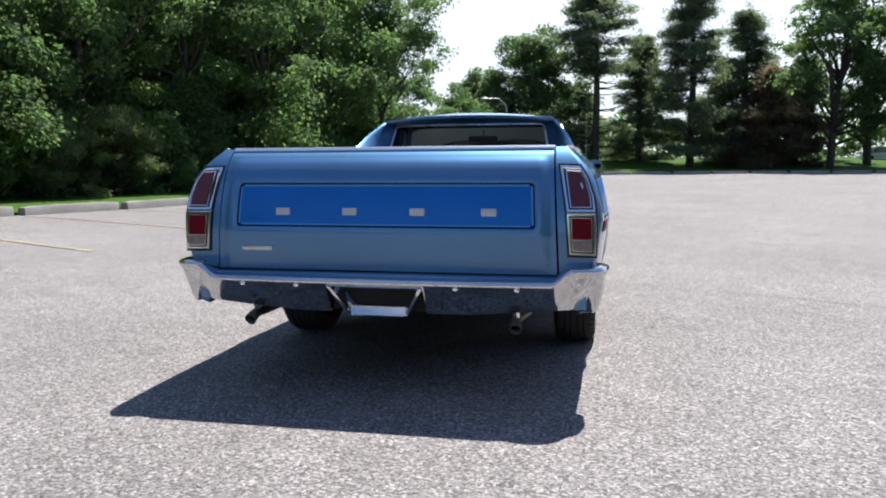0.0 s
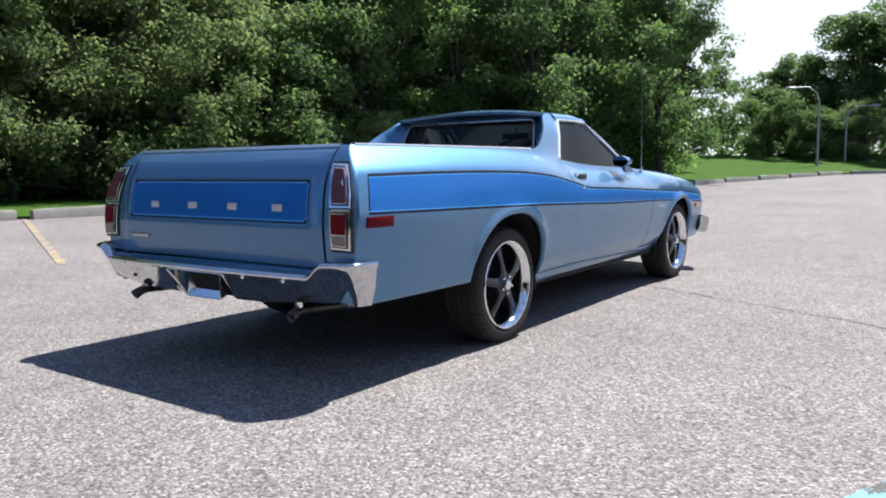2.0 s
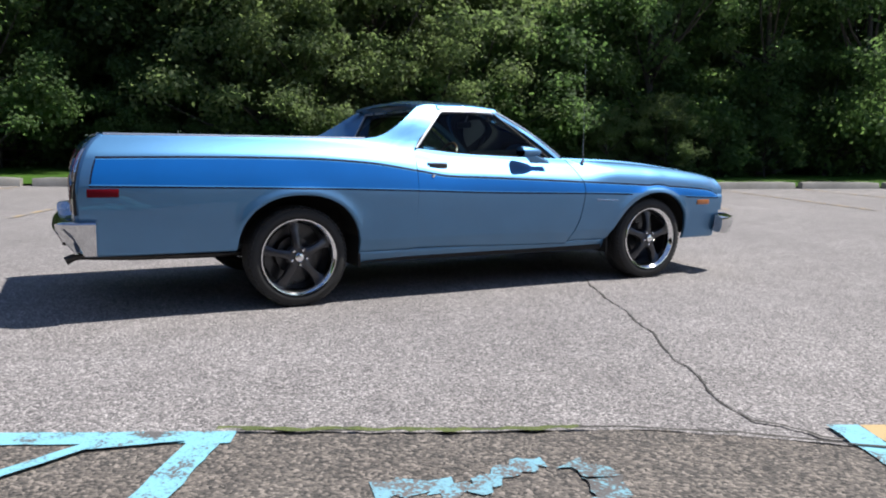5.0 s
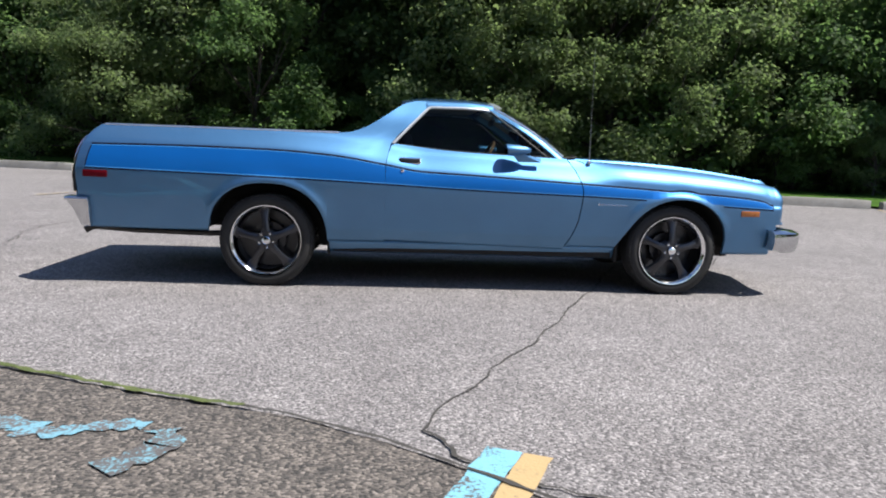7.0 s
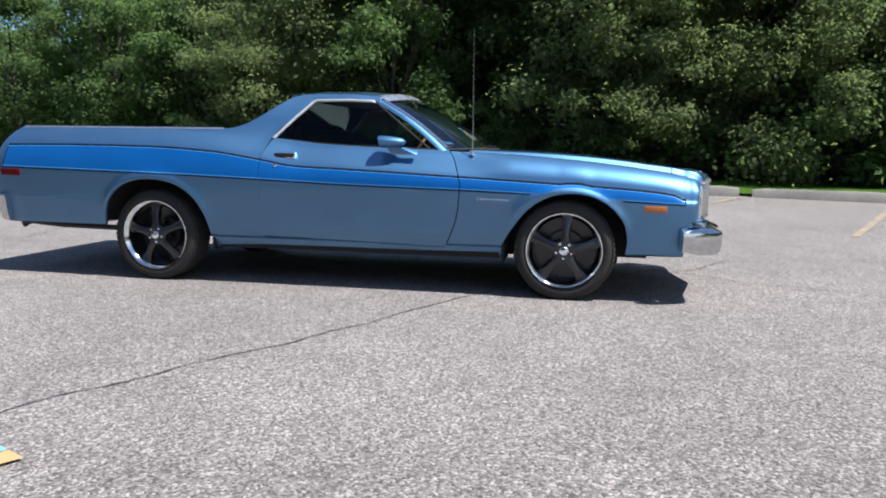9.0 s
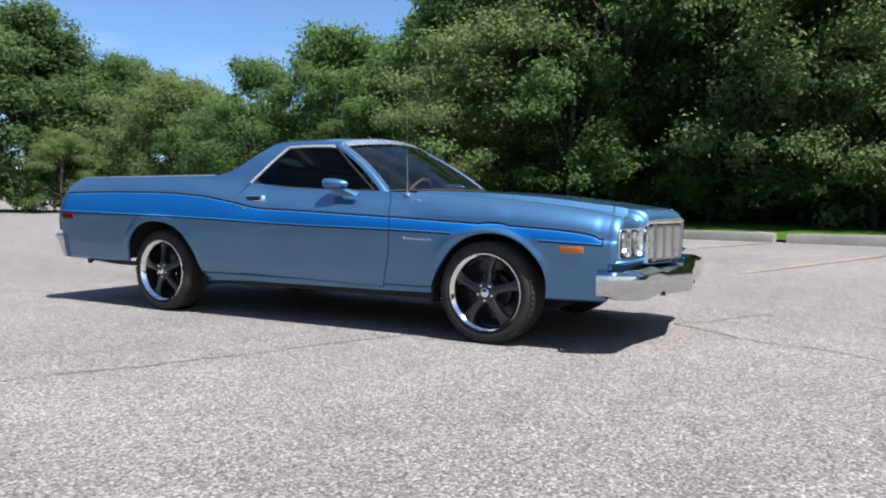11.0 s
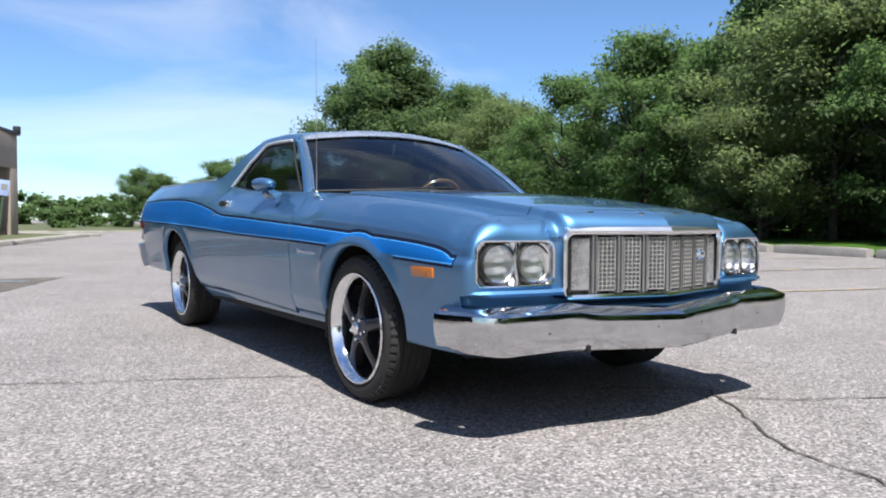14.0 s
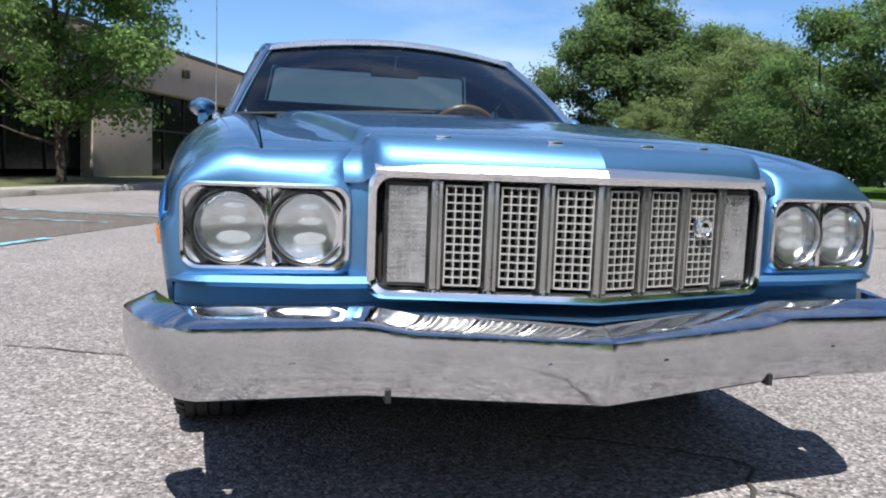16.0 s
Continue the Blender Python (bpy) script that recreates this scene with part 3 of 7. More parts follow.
BL = "worn pale blue painted parking line"
line("blue_line", (2.46, -2.32), (3.10, -0.86), 0.115, M_BLUELINE, BL, seed=1)
line("blue_line", (3.03, -0.92), (6.6, -3.0), 0.12, M_BLUELINE, BL, 0.015, 2)
line("blue_line", (3.05, -1.02), (2.99, -1.36), 0.055, M_BLUELINE, BL, 0.018, 3)
line("blue_line", (2.985, -1.33), (3.20, -1.74), 0.055, M_BLUELINE, BL, 0.021, 4)
line("blue_line", (3.95, 1.30), (6.9, 0.0), 0.125, M_BLUELINE, BL, 0.012, 5)
line("yellow_line", (4.0, 1.41), (6.9, 0.12), 0.10, M_YELLOW, "worn yellow painted parking line beside a blue one", 0.012, 6)
for k, (wid, pts) in enumerate(((0.11, ((3.72, -0.56), (3.74, -0.46), (3.77, -0.36), (3.86, -0.30))), (0.085, ((3.87, -0.28), (3.80, -0.19), (3.76, -0.10), (3.745, 0.0), (3.76, 0.06))), (0.10, ((3.80, 0.12), (3.92, 0.16), (4.05, 0.10), (4.16, 0.0))))):
    ribbon("blue_symbol", list(pts), wid, 0.010 + 0.002 * k, M_BLUEMID if k < 2 else M_BLUEFAINT, "faded remains of a pale blue painted bay symbol", "painted mark", 0.003, 0.03, 20 + k)
line("blue_line", (1.6, -5.2), (4.5, -6.6), 0.22, M_BLUEFAINT, BL, 0.012, 31)
line("blue_line", (2.2, -4.2), (4.4, -5.0), 0.22, M_BLUEFAINT, BL, 0.012, 32)
for k, (p, d) in enumerate(along(WEST, 2.95, first_block + 2.95 / 2)):
    if -4 < p.y < 30:
        e = Vector((0.92, -0.39, 0))
        q0, q1 = p + e * 0.35, p + e * (7.6 if k % 2 else 7.0)
        line("yellow_line", q0.to_tuple()[:2], q1.to_tuple()[:2], 0.10, M_YELLOWFAINT, "faded yellow painted parking line by the kerb", 0.010, 40 + k)


# ---- trees ----
def leaf_cloud(name, seed, blobs, count, size, material, flat=0.62, aspect=0.6, lift=0.35, wild=1.75):
    """Many small folded leaves on the upper, outer side of uneven clumps."""
    rs = np.random.RandomState(seed)
    vol = np.array([b[1] ** 2 for b in blobs])
    pick = rs.choice(len(blobs), count, p=vol / vol.sum())
    cen = np.array([b[0] for b in blobs])[pick]
    rad = np.array([b[1] for b in blobs])[pick]
    dirs = rs.normal(size=(count, 3))
    dirs[:, 2] += lift
    dirs /= np.linalg.norm(dirs, axis=1)[:, None]
    r = rad * rs.uniform(0.05, 1.0, count) ** 0.5
    far = rs.choice([0.9, 1.0, 1.0, 1.1, 1 + 0.5 * (wild - 1), wild], count)
    pos = cen + dirs * (r * far)[:, None] * np.array([1.0, 1.0, flat])
    nrm = dirs * 0.7 + rs.normal(size=(count, 3)) * 0.55 + np.array([0, 0, 0.6])
    nrm /= np.linalg.norm(nrm, axis=1)[:, None]
    t = rs.normal(size=(count, 3))
    t -= nrm * (t * nrm).sum(1)[:, None]
    t /= np.linalg.norm(t, axis=1)[:, None]
    b = np.cross(nrm, t)
    s = size * rs.uniform(0.6, 1.35, count)[:, None]
    v = np.empty((count, 4, 3))
    v[:, 0], v[:, 2] = pos - t * s * 0.5, pos + t * s * 0.5
    v[:, 1], v[:, 3] = pos + b * s * aspect * 0.5 + nrm * s * 0.1, pos - b * s * aspect * 0.5 + nrm * s * 0.1
    me = bpy.data.meshes.new(name)
    me.vertices.add(count * 4)
    me.vertices.foreach_set("co", v.reshape(-1))
    me.loops.add(count * 4)
    me.loops.foreach_set("vertex_index", np.arange(count * 4))
    me.polygons.add(count)
    me.polygons.foreach_set("loop_start", np.arange(count) * 4)
    me.materials.append(material)
    me.update(calc_edges=True)
    me.validate()
    return me


def clumps(seed, height, base, width, n, small, top_heavy=1.0):
    """Boughs through an uneven crown, each a few clumps close together."""
    rs = random.Random(seed)
    out = []
    while len(out) < n:
        u = rs.random() ** 0.85
        z = base + (height - base) * u
        prof = math.sin(math.pi * min(0.98, 0.16 + 0.84 * u ** top_heavy)) ** 0.6
        a, q = rs.uniform(0, 2 * math.pi), rs.random() ** 0.42
        lop = 1 + 0.25 * math.sin(a * 2 + seed) + 0.15 * math.sin(a * 3 + seed * 2)
        x, y = width * prof * q * lop * math.cos(a), width * prof * q * lop * math.sin(a)
        for k in range(rs.randint(1, 4)):
            r = small * rs.uniform(0.4, 1.3)
            out.append(((x + rs.gauss(0, small * 0.7), y + rs.gauss(0, small * 0.7), z + rs.gauss(0, small * 0.35)), r))
    return out


def trunk_mesh(name, seed, height, radius, blobs, limbs, lean=0.3):
    rs = random.Random(seed)
    bm = bmesh.new()
    top = Vector((rs.uniform(-lean, lean), rs.uniform(-lean, lean), height * 0.8))
    mid = Vector((rs.uniform(-lean, lean) * 0.6, rs.uniform(-lean, lean) * 0.6, height * 0.35))
    tube(bm, [(0, 0, -0.15), (0, 0, 0.25), mid, top], [radius * 1.45, radius, radius * 0.75, radius * 0.2], 9)
    for b in rs.sample(blobs, min(limbs, len(blobs))):
        c = Vector(b[0])
        z0 = min(max(c.z * rs.uniform(0.35, 0.7), height * 0.12), height * 0.7)
        s = mid.lerp(top, min(1, max(0, (z0 - mid.z) / (top.z - mid.z)))) if z0 > mid.z else Vector((0, 0, 0)).lerp(mid, z0 / mid.z)
        m = s.lerp(c, 0.5) + Vector((0, 0, -0.15 * (c - s).length * rs.random()))
        tube(bm, [s, m, c], [radius * 0.42, radius * 0.25, radius * 0.06], 6)
    me = bpy.data.meshes.new(name)
    bm.to_mesh(me)
    bm.free()
    me.materials.append(M_BARK)
    me.polygons.foreach_set("use_smooth", [True] * len(me.polygons))
    return me


def tree(name, label, category, seed, height, base, width, n, small, leaves, size, material, radius, limbs=12, top_heavy=1.0, lean=0.3, flat=0.62, wild=1.75):
    root = new(name)
    blobs = clumps(seed, height, base, width, n, small, top_heavy)
    put("trunk", trunk_mesh("trunk", seed, height, radius, blobs, limbs, lean), root)
    put("crown", leaf_cloud("crown", seed, blobs, leaves, size, material, flat, wild=wild), root)
    return tagged(root, label, category)


def pine(name, label, seed, height, bare, reach0, leaves, material):
    """A pine with tiers of flat, tufted boughs; bare boughs under a given share of its height."""
    root = new(name)
    rs = random.Random(seed)
    bm = bmesh.new()
    tube(bm, [(0, 0, -0.1), (0.08, 0, height * 0.4), (0, 0.08, height * 0.98)], [0.32, 0.25, 0.05], 9)
    blobs = []
    z = height * 0.10
    while z < height * 0.96:
        u = z / height
        v = max(0.0, (u - bare) / (1 - bare))
        reach = (reach0 * min(1.0, 0.62 + 1.6 * v) * (1 - v) ** (0.8 if bare < 0.3 else 0.5) + 0.35) if u > bare else reach0 * rs.uniform(0.5, 0.8)
        for k in range(rs.randint(4, 6)):
            a = rs.uniform(0, 2 * math.pi)
            far = reach * rs.uniform(0.6, 1.15)
            tip = Vector((math.cos(a) * far, math.sin(a) * far, z + far * rs.uniform(-0.10, 0.20)))
            tube(bm, [(0, 0, z), Vector((0, 0, z)).lerp(tip, 0.5) + Vector((0, 0, -0.12)), tip], [0.06, 0.04, 0.012], 5)
            if u > bare:
                for q in (0.35, 0.55, 0.75, 0.9, 1.0):
                    side = Vector((-math.sin(a), math.cos(a), 0)) * rs.gauss(0, 0.16 * far)
                    c = Vector((0, 0, z)).lerp(tip, q) + side
                    blobs.append(((c.x, c.y, c.z + rs.uniform(-0.1, 0.2)), rs.uniform(0.42, 0.78)))
        z += rs.uniform(0.42, 0.72)
    blobs += [((rs.gauss(0, 0.12), rs.gauss(0, 0.12), height * q), 0.36) for q in (0.95, 0.97, 0.99, 1.01)]
    part("trunk", bm, M_BARK, root, smooth=True)
    put("crown", leaf_cloud("crown", seed, blobs, leaves, 0.30, material, 0.5, 0.26, 0.2), root)
    return tagged(root, label, "tree")


def plant(proto, used, x, y, turn, s, sz=None):
    """Sets the first one, and copies for the others."""
    m = Matrix.Translation((x, y, gz(x, y) + 0.05)) @ Matrix.Rotation(radians(turn), 4, "Z") @ Matrix.Diagonal((s, s, sz or s, 1))
    if proto in used:
        return copy_thing(proto, m)
    used.add(proto)
    proto.matrix_basis = m
    return proto


planted = set()
T_HIGH = [tree("tree", "tall green broadleaf tree with a high crown in the woods", "tree", 11, 12.0, 3.6, 4.1, 150, 0.85, 21000, 0.20, M_LEAF_DARK, 0.2),
          tree("tree", "tall dark green broadleaf tree with a bare lower trunk", "tree", 12, 13.0, 4.2, 4.0, 150, 0.85, 21000, 0.20, M_LEAF, 0.24, lean=0.8)]
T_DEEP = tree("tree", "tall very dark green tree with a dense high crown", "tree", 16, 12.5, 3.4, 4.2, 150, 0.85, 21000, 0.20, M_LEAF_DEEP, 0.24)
T_FRESH = [tree("tree", "tall fresh green broadleaf tree at the edge of the woods", "tree", 13, 11.0, 1.3, 3.5, 150, 0.72, 26000, 0.175, M_LEAF, 0.17),
           tree("tree", "bushy mid green broadleaf tree at the end of the woods", "tree", 15, 7.4, 1.0, 3.0, 120, 0.68, 21000, 0.16, M_LEAF, 0.15)]
T_BACK = tree("tree", "tall dark green tree deeper in the woods", "tree", 14, 13.5, 1.5, 4.1, 110, 1.1, 7000, 0.40, M_LEAF_DARK, 0.24)
T_PALE = [tree("small_tree", "small spreading pale green tree leaning over the verge", "tree", 21, 5.6, 0.65, 2.9, 150, 0.52, 27000, 0.115, M_LEAF_PALE, 0.10, 22),
          tree("small_tree", "small spreading fresh green tree on the verge", "tree", 22, 5.2, 0.6, 2.7, 135, 0.50, 21000, 0.145, M_LEAF, 0.10, 20)]
T_BUSH = [tree("shrub", "dense green shrub under the trees", "shrub", 31, 2.0, 0.15, 1.15, 44, 0.34, 5200, 0.11, M_LEAF, 0.05, 8),
          tree("shrub", "dark green undergrowth shrub in the shade of the trees", "shrub", 32, 2.6, 0.15, 1.4, 44, 0.42, 4800, 0.13, M_LEAF_DARK, 0.05, 8)]
rw = random.Random(77)
# high crowns all along the edge, with darker trees behind them
for k, (p, d) in enumerate(along(WEST, 4.1, 34.0)):
    if p.y > 34 or p.y < -17:
        continue
    n = Vector((-d.y, d.x, 0))
    for row, (lo, hi) in enumerate(((7.4, 9.0), (11.5, 14.0), (17, 22))):
        q = p + n * rw.uniform(lo, hi) + d * rw.uniform(-1.2, 1.2)
        low = 0.60 + 0.40 * smooth((q.y + 22) / 15)
        s = rw.uniform(0.9, 1.12) * (1.0 + 0.08 * row)
        # this stretch of the edge takes the tree with the darkest leaf colour
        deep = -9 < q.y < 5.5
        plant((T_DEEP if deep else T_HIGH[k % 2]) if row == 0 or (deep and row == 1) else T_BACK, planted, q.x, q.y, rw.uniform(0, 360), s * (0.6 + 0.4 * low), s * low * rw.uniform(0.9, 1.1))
for k, (p, d) in enumerate(along(WEST, 2.3, 35.0)):
    if p.y > 33 or p.y < -16:
        continue
    n = Vector((-d.y, d.x, 0))
    gap = -1.5 < p.y < 3.2
    if k % 2 or p.y > 19:
        q = p + n * (rw.uniform(7.5, 9.5) if gap else rw.uniform(4.6, 6.0))
        plant(T_BUSH[0 if p.y > 18 else 1], planted, q.x, q.y, rw.uniform(0, 360), rw.uniform(0.7, 1.05))
    q = p + n * rw.uniform(10.5, 13)
    plant(T_BUSH[1], planted, q.x, q.y, rw.uniform(0, 360), rw.uniform(1.2, 1.7))
# thick low growth below the tall trees where the kerb turns away
for k, (p, d) in enumerate(along(WEST, 1.7, 35.0)):
    if 21 < p.y < 36:
        n = Vector((-d.y, d.x, 0))
        for lo, hi, kind, big in ((4.6, 5.6, 1, 1.0), (6.2, 7.4, 0, 1.35), (9.0, 11.0, 1, 1.7)):
            q = p + n * rw.uniform(lo, hi)
            plant(T_BUSH[kind], planted, q.x, q.y, rw.uniform(0, 360), big * rw.uniform(0.85, 1.15))
# spreading trees that lean out over the verge
for x, y, turn, s, kind in ((-20.6, -11.4, 150, 1.0, 1), (-20.4, -9.0, 10, 1.12, 0), (-19.4, -6.2, 240, 1.15, 0), (-18.2, -3.4, 80, 0.98, 1), (-17.2, 4.1, 200, 1.16, 0), (-16.6, 7.4, 40, 1.2, 0), (-16.0, 10.2, 310, 1.05, 0),
                            (-15.6, 12.8, 20, 1.0, 1), (-13.8, 14.2, 60, 0.36, 0), (-13.7, 16.6, 130, 0.44, 0), (-13.3, 18.6, 10, 0.36, 1), (-13.0, 20.5, 77, 0.42, 1), (-14.6, 11.8, 33, 0.4, 1), (-16.0, 5.2, 120, 0.80, 0), (-15.5, 8.9, 15, 0.72, 0), (-18.2, -7.8, 190, 0.7, 0), (-18.2, 0.9, 250, 0.62, 1)):
    plant(T_PALE[kind], planted, x, y, turn, s)
for x, y, turn, s, sz in ((-14.2, 21.5, 0, 0.95, 1.0), (-12.6, 25.0, 70, 1.0, 1.05), (-11.4, 28.5, 200, 1.0, 1.1), (-9.4, 31.4, 120, 0.85, 1.0), (-16.8, 12.4, 240, 0.95, 1.0), (-15.2, 17.2, 150, 0.95, 1.0)):
    plant(T_FRESH[0], planted, x, y, turn, s, sz)
for x, y, turn, s, sz in ((-21.8, -20.2, 20, 0.92, 0.95), (-21.4, -15.4, 100, 1.08, 1.12), (-24.6, -18.2, 220, 1.1, 1.12), (-25.5, -23.0, 300, 0.9, 0.82), (-26, -13.5, 60, 1.15, 1.3), (-23.4, -11.0, 10, 1.2, 1.35), (-29.5, -18, 170, 1.2, 1.25), (-15.8, -54, 0, 0.75, 0.72), (-19.0, -56, 80, 0.85, 0.80), (-23.4, -54, 190, 0.9, 0.76), (-27.5, -56, 280, 0.9, 0.7)):
    plant(T_FRESH[1], planted, x, y, turn, s, sz)
for x, y, turn, s in ((-33, -22, 220, 0.72), (-31, -13, 300, 1.0), (-27, -8, 60, 1.0)):
    plant(T_BACK, planted, x, y, turn, s)
# beyond the far kerb
P_BARE = pine("pine_tree", "tall dark pine with a bare lower trunk on the far grass", 41, 14.6, 0.52, 3.5, 24000, M_NEEDLE)
P_FULL = pine("pine_tree", "broad dark green pine on the far grass", 42, 15.0, 0.07, 4.2, 40000, M_NEEDLE)
P_BROWN = pine("spruce_tree", "low browning spruce with dry reddish boughs on the far grass", 43, 8.2, 0.05, 3.4, 26000, M_NEEDLE_DRY)
plant(P_BARE, planted, 0.5, 57, 0, 1.0)
for x, y, turn, s, sz in ((7.7, 57, 30, 1.0, 1.02), (4.0, 60, 120, 0.85, 0.74), (12.3, 61, 200, 0.9, 0.86), (10.6, 60, 70, 0.75, 0.6)):
    plant(P_FULL, planted, x, y, turn, s, sz)
for x, y, turn, s in ((13.6, 57.5, 10, 1.0), (16.0, 60, 100, 0.8), (11.6, 57, 200, 0.62)):
    plant(P_BROWN, planted, x, y, turn, s)
T_FAR = tree("tree", "tall spreading green tree with several stems on far grass", "tree", 51, 13.0, 1.2, 5.4, 230, 1.15, 38000, 0.30, M_LEAF_OAK, 0.26, 22, wild=1.15)
T_OAK = tree("tree", "large dense dark green tree with a broad crown", "tree", 53, 13.8, 0.6, 6.0, 520, 1.2, 95000, 0.27, M_LEAF_OAK, 0.4, 30, flat=0.8, wild=1.2)
plant(T_OAK, planted, -26.9, -46.4, 45, 1.0, 0.96)
plant(T_OAK, planted, -32.8, -43.4, 170, 0.72, 0.80)
T_OPEN = tree("tree", "tall light green tree with an open crown and dark stems", "tree", 52, 14.5, 3.2, 4.8, 150, 0.85, 17000, 0.30, M_LEAF, 0.30, 30, lean=0.8)
for x, y, turn, s, sz in ((-4.6, 61, 0, 0.84, 0.88), (-8.6, 58, 100, 0.78, 0.72), (-1.2, 64, 60, 0.60, 0.58), (-16, 50, 10, 0.95, 0.95), (-17, 42, 77, 1.0, 1.0),
                          (-22, 56, 10, 0.95, 0.95), (-28, 51, 60, 1.0, 1.0), (-27, 62, 160, 1.0, 1.0)):
    plant(T_FAR, planted, x, y, turn, s, sz)
for x, y, turn, s in ((18.0, 58, 30, 1.0), (21.5, 61, 140, 1.08), (25.5, 58, 220, 1.0), (31, 62, 300, 1.1), (38, 60, 20, 1.1)):
    plant(T_OPEN, planted, x, y, turn, s)
for x, y, turn, s, kind in ((-26, -31, 0, 1.25, 0), (-29, -34, 90, 1.35, 0), (-23.8, -26, 140, 0.95, 1), (-25, -40, 50, 0.8, 0), (-22.5, -52, 200, 1.0, 1), (-10, -54, 30, 0.80, 1), (-17.5, -53, 200, 1.0, 1),
                            (-20, -55, 20, 1.0, 1), (-3.5, 54, 20, 0.7, 0), (-9, 52, 44, 1.0, 1), (-6, 52, 120, 0.75, 1), (-12, -60, 10, 0.7, 0)):
    plant(T_PALE[kind], planted, x, y, turn, s)
T_FRONT = tree("tree", "leafy green street tree in front of the office building", "tree", 61, 7.8, 1.5, 3.05, 190, 0.55, 44000, 0.12, M_LEAF_DARK, 0.11, 22)
plant(T_FRONT, planted, 4.8, -14.3, 0, 1.0)


def far_woods(name, pts, hgt, count, seed, label, size=0.6):
    rs = random.Random(seed)
    blobs = []
    for p, d in along(pts, 1.6):
        for k in range(3):
            blobs.append(((p.x + rs.uniform(-3, 3), p.y + rs.uniform(-3, 3), hgt * rs.uniform(0.04, 0.85)), hgt * rs.uniform(0.16, 0.3)))
    ob = put(name, leaf_cloud(name, seed, blobs, count, size, M_LEAF, 0.75, 0.6, 0.0))
    return tagged(ob, label, "woods", kind="stuff")


far_woods("far_woods", [(-66, -76), (-34, -95), (-5, -92), (10, -90), (40, -80)], 4.0, 45000, 5, "low line of distant green woods and hedges", 0.6)
far_woods("far_woods", [(-60, -60), (-48, -30), (-42, 0), (-38, 30), (-30, 60)], 11.0, 30000, 6, "deep green woods behind the first trees", 1.0)
far_woods("far_woods", [(-35, 72), (0, 74), (30, 73), (70, 68)], 6.5, 46000, 7, "distant green woods beyond the far grass", 0.45)
far_woods("hedge", [(-26, -57), (-16, -58), (-5, -60), (8, -60), (34, -58)], 1.8, 48000, 9, "continuous green hedge beyond the car park", 0.34)
far_woods("far_woods", [(40, -70), (70, -20), (75, 30), (60, 80)], 8.0, 6000, 8, "distant green woods behind the office side")


def far_car(x, y, turn, label):
    """A parked car seen from far off."""
    root = tagged(new("parked_car"), label, "car", "far parked cars")
    sec = [(-2.2, 0.55, 0.62), (-2.1, 0.86, 0.74), (-1.2, 0.90, 0.82), (0.0, 0.92, 0.84), (1.2, 0.90, 0.80), (2.1, 0.84, 0.68), (2.25, 0.6, 0.55)]
    body = part("body", loft(bmesh.new(), [[(l, -w, 0.28), (l, -w, h * 0.8), (l, -w * 0.9, h), (l, w * 0.9, h), (l, w, h * 0.8), (l, w, 0.28)] for l, w, h in sec]), M_WHITECAR, root, smooth=True)
    part("cabin", loft(bmesh.new(), [[(l, -w, 0.78), (l, -w * 0.85, z), (l, w * 0.85, z), (l, w, 0.78)] for l, w, z in ((-1.7, 0.80, 0.84), (-1.0, 0.80, 1.28), (0.2, 0.80, 1.34), (1.0, 0.78, 0.86))]), M_GLASS_DARK, root, "dark car windows", smooth=True)
    part("roof", boxed(-0.95, 0.15, -0.64, 0.64, 1.27, 1.35), M_WHITECAR, root, bevel=0.02)
    for l in (-1.35, 1.4):
        for w in (-0.8, 0.8):
            part("wheel", lathe(bmesh.new(), [(-0.1, 0.05), (-0.1, 0.3), (0.1, 0.3), (0.1, 0.05)], w, l, 0.3, 20), M_RUBBER, body).matrix_basis = Matrix.Rotation(math.pi / 2, 4, "Z") @ Matrix.Diagonal((1, -1, 1, 1))
    root.matrix_world = Matrix.Translation((x, y, gz(x, y) + 0.75)) @ Matrix.Rotation(radians(turn), 4, "Z")


far_car(4.0, 64.5, 0, "white saloon parked beyond the far grass")
far_car(24.5, 66.0, 0, "white saloon parked behind the far trees")

# ---- office building ----
B0, BD = Vector((8.47, -10.78, 0)), Vector((-0.37, -0.93, 0)).normalized()
BN = Vector((BD.y, -BD.x, 0))
office = new("office_building")
office.matrix_world = Matrix.Translation(B0) @ Matrix(((BD.x, -BN.x, 0, 0), (BD.y, -BN.y, 0, 0), (0, 0, 1, 0), (0, 0, 0, 1)))
tagged(office, "low beige office building with dark glass walls and flat roof", "building")
M_BEIGE = surface("beige_render", (0.2808, 0.234, 0.195), (0.3588, 0.3042, 0.2574), 0.9, scale=1.2, bump=0.2, bump_scale=60.0)
M_FRAME = surface("bronze_frame", (0.02, 0.017, 0.014), (0.045, 0.038, 0.03), 0.45, 0.5)
M_OFFGLASS = surface("office_glass", (0.006, 0.008, 0.007), (0.016, 0.018, 0.016), 0.12, rough_var=0.03)
M_OFFGLASS.node_tree.nodes["Principled BSDF"].inputs["Specular IOR Level"].default_value = 0.22
M_FLASH = surface("roof_flashing", (0.03, 0.03, 0.035), (0.07, 0.07, 0.075), 0.6)
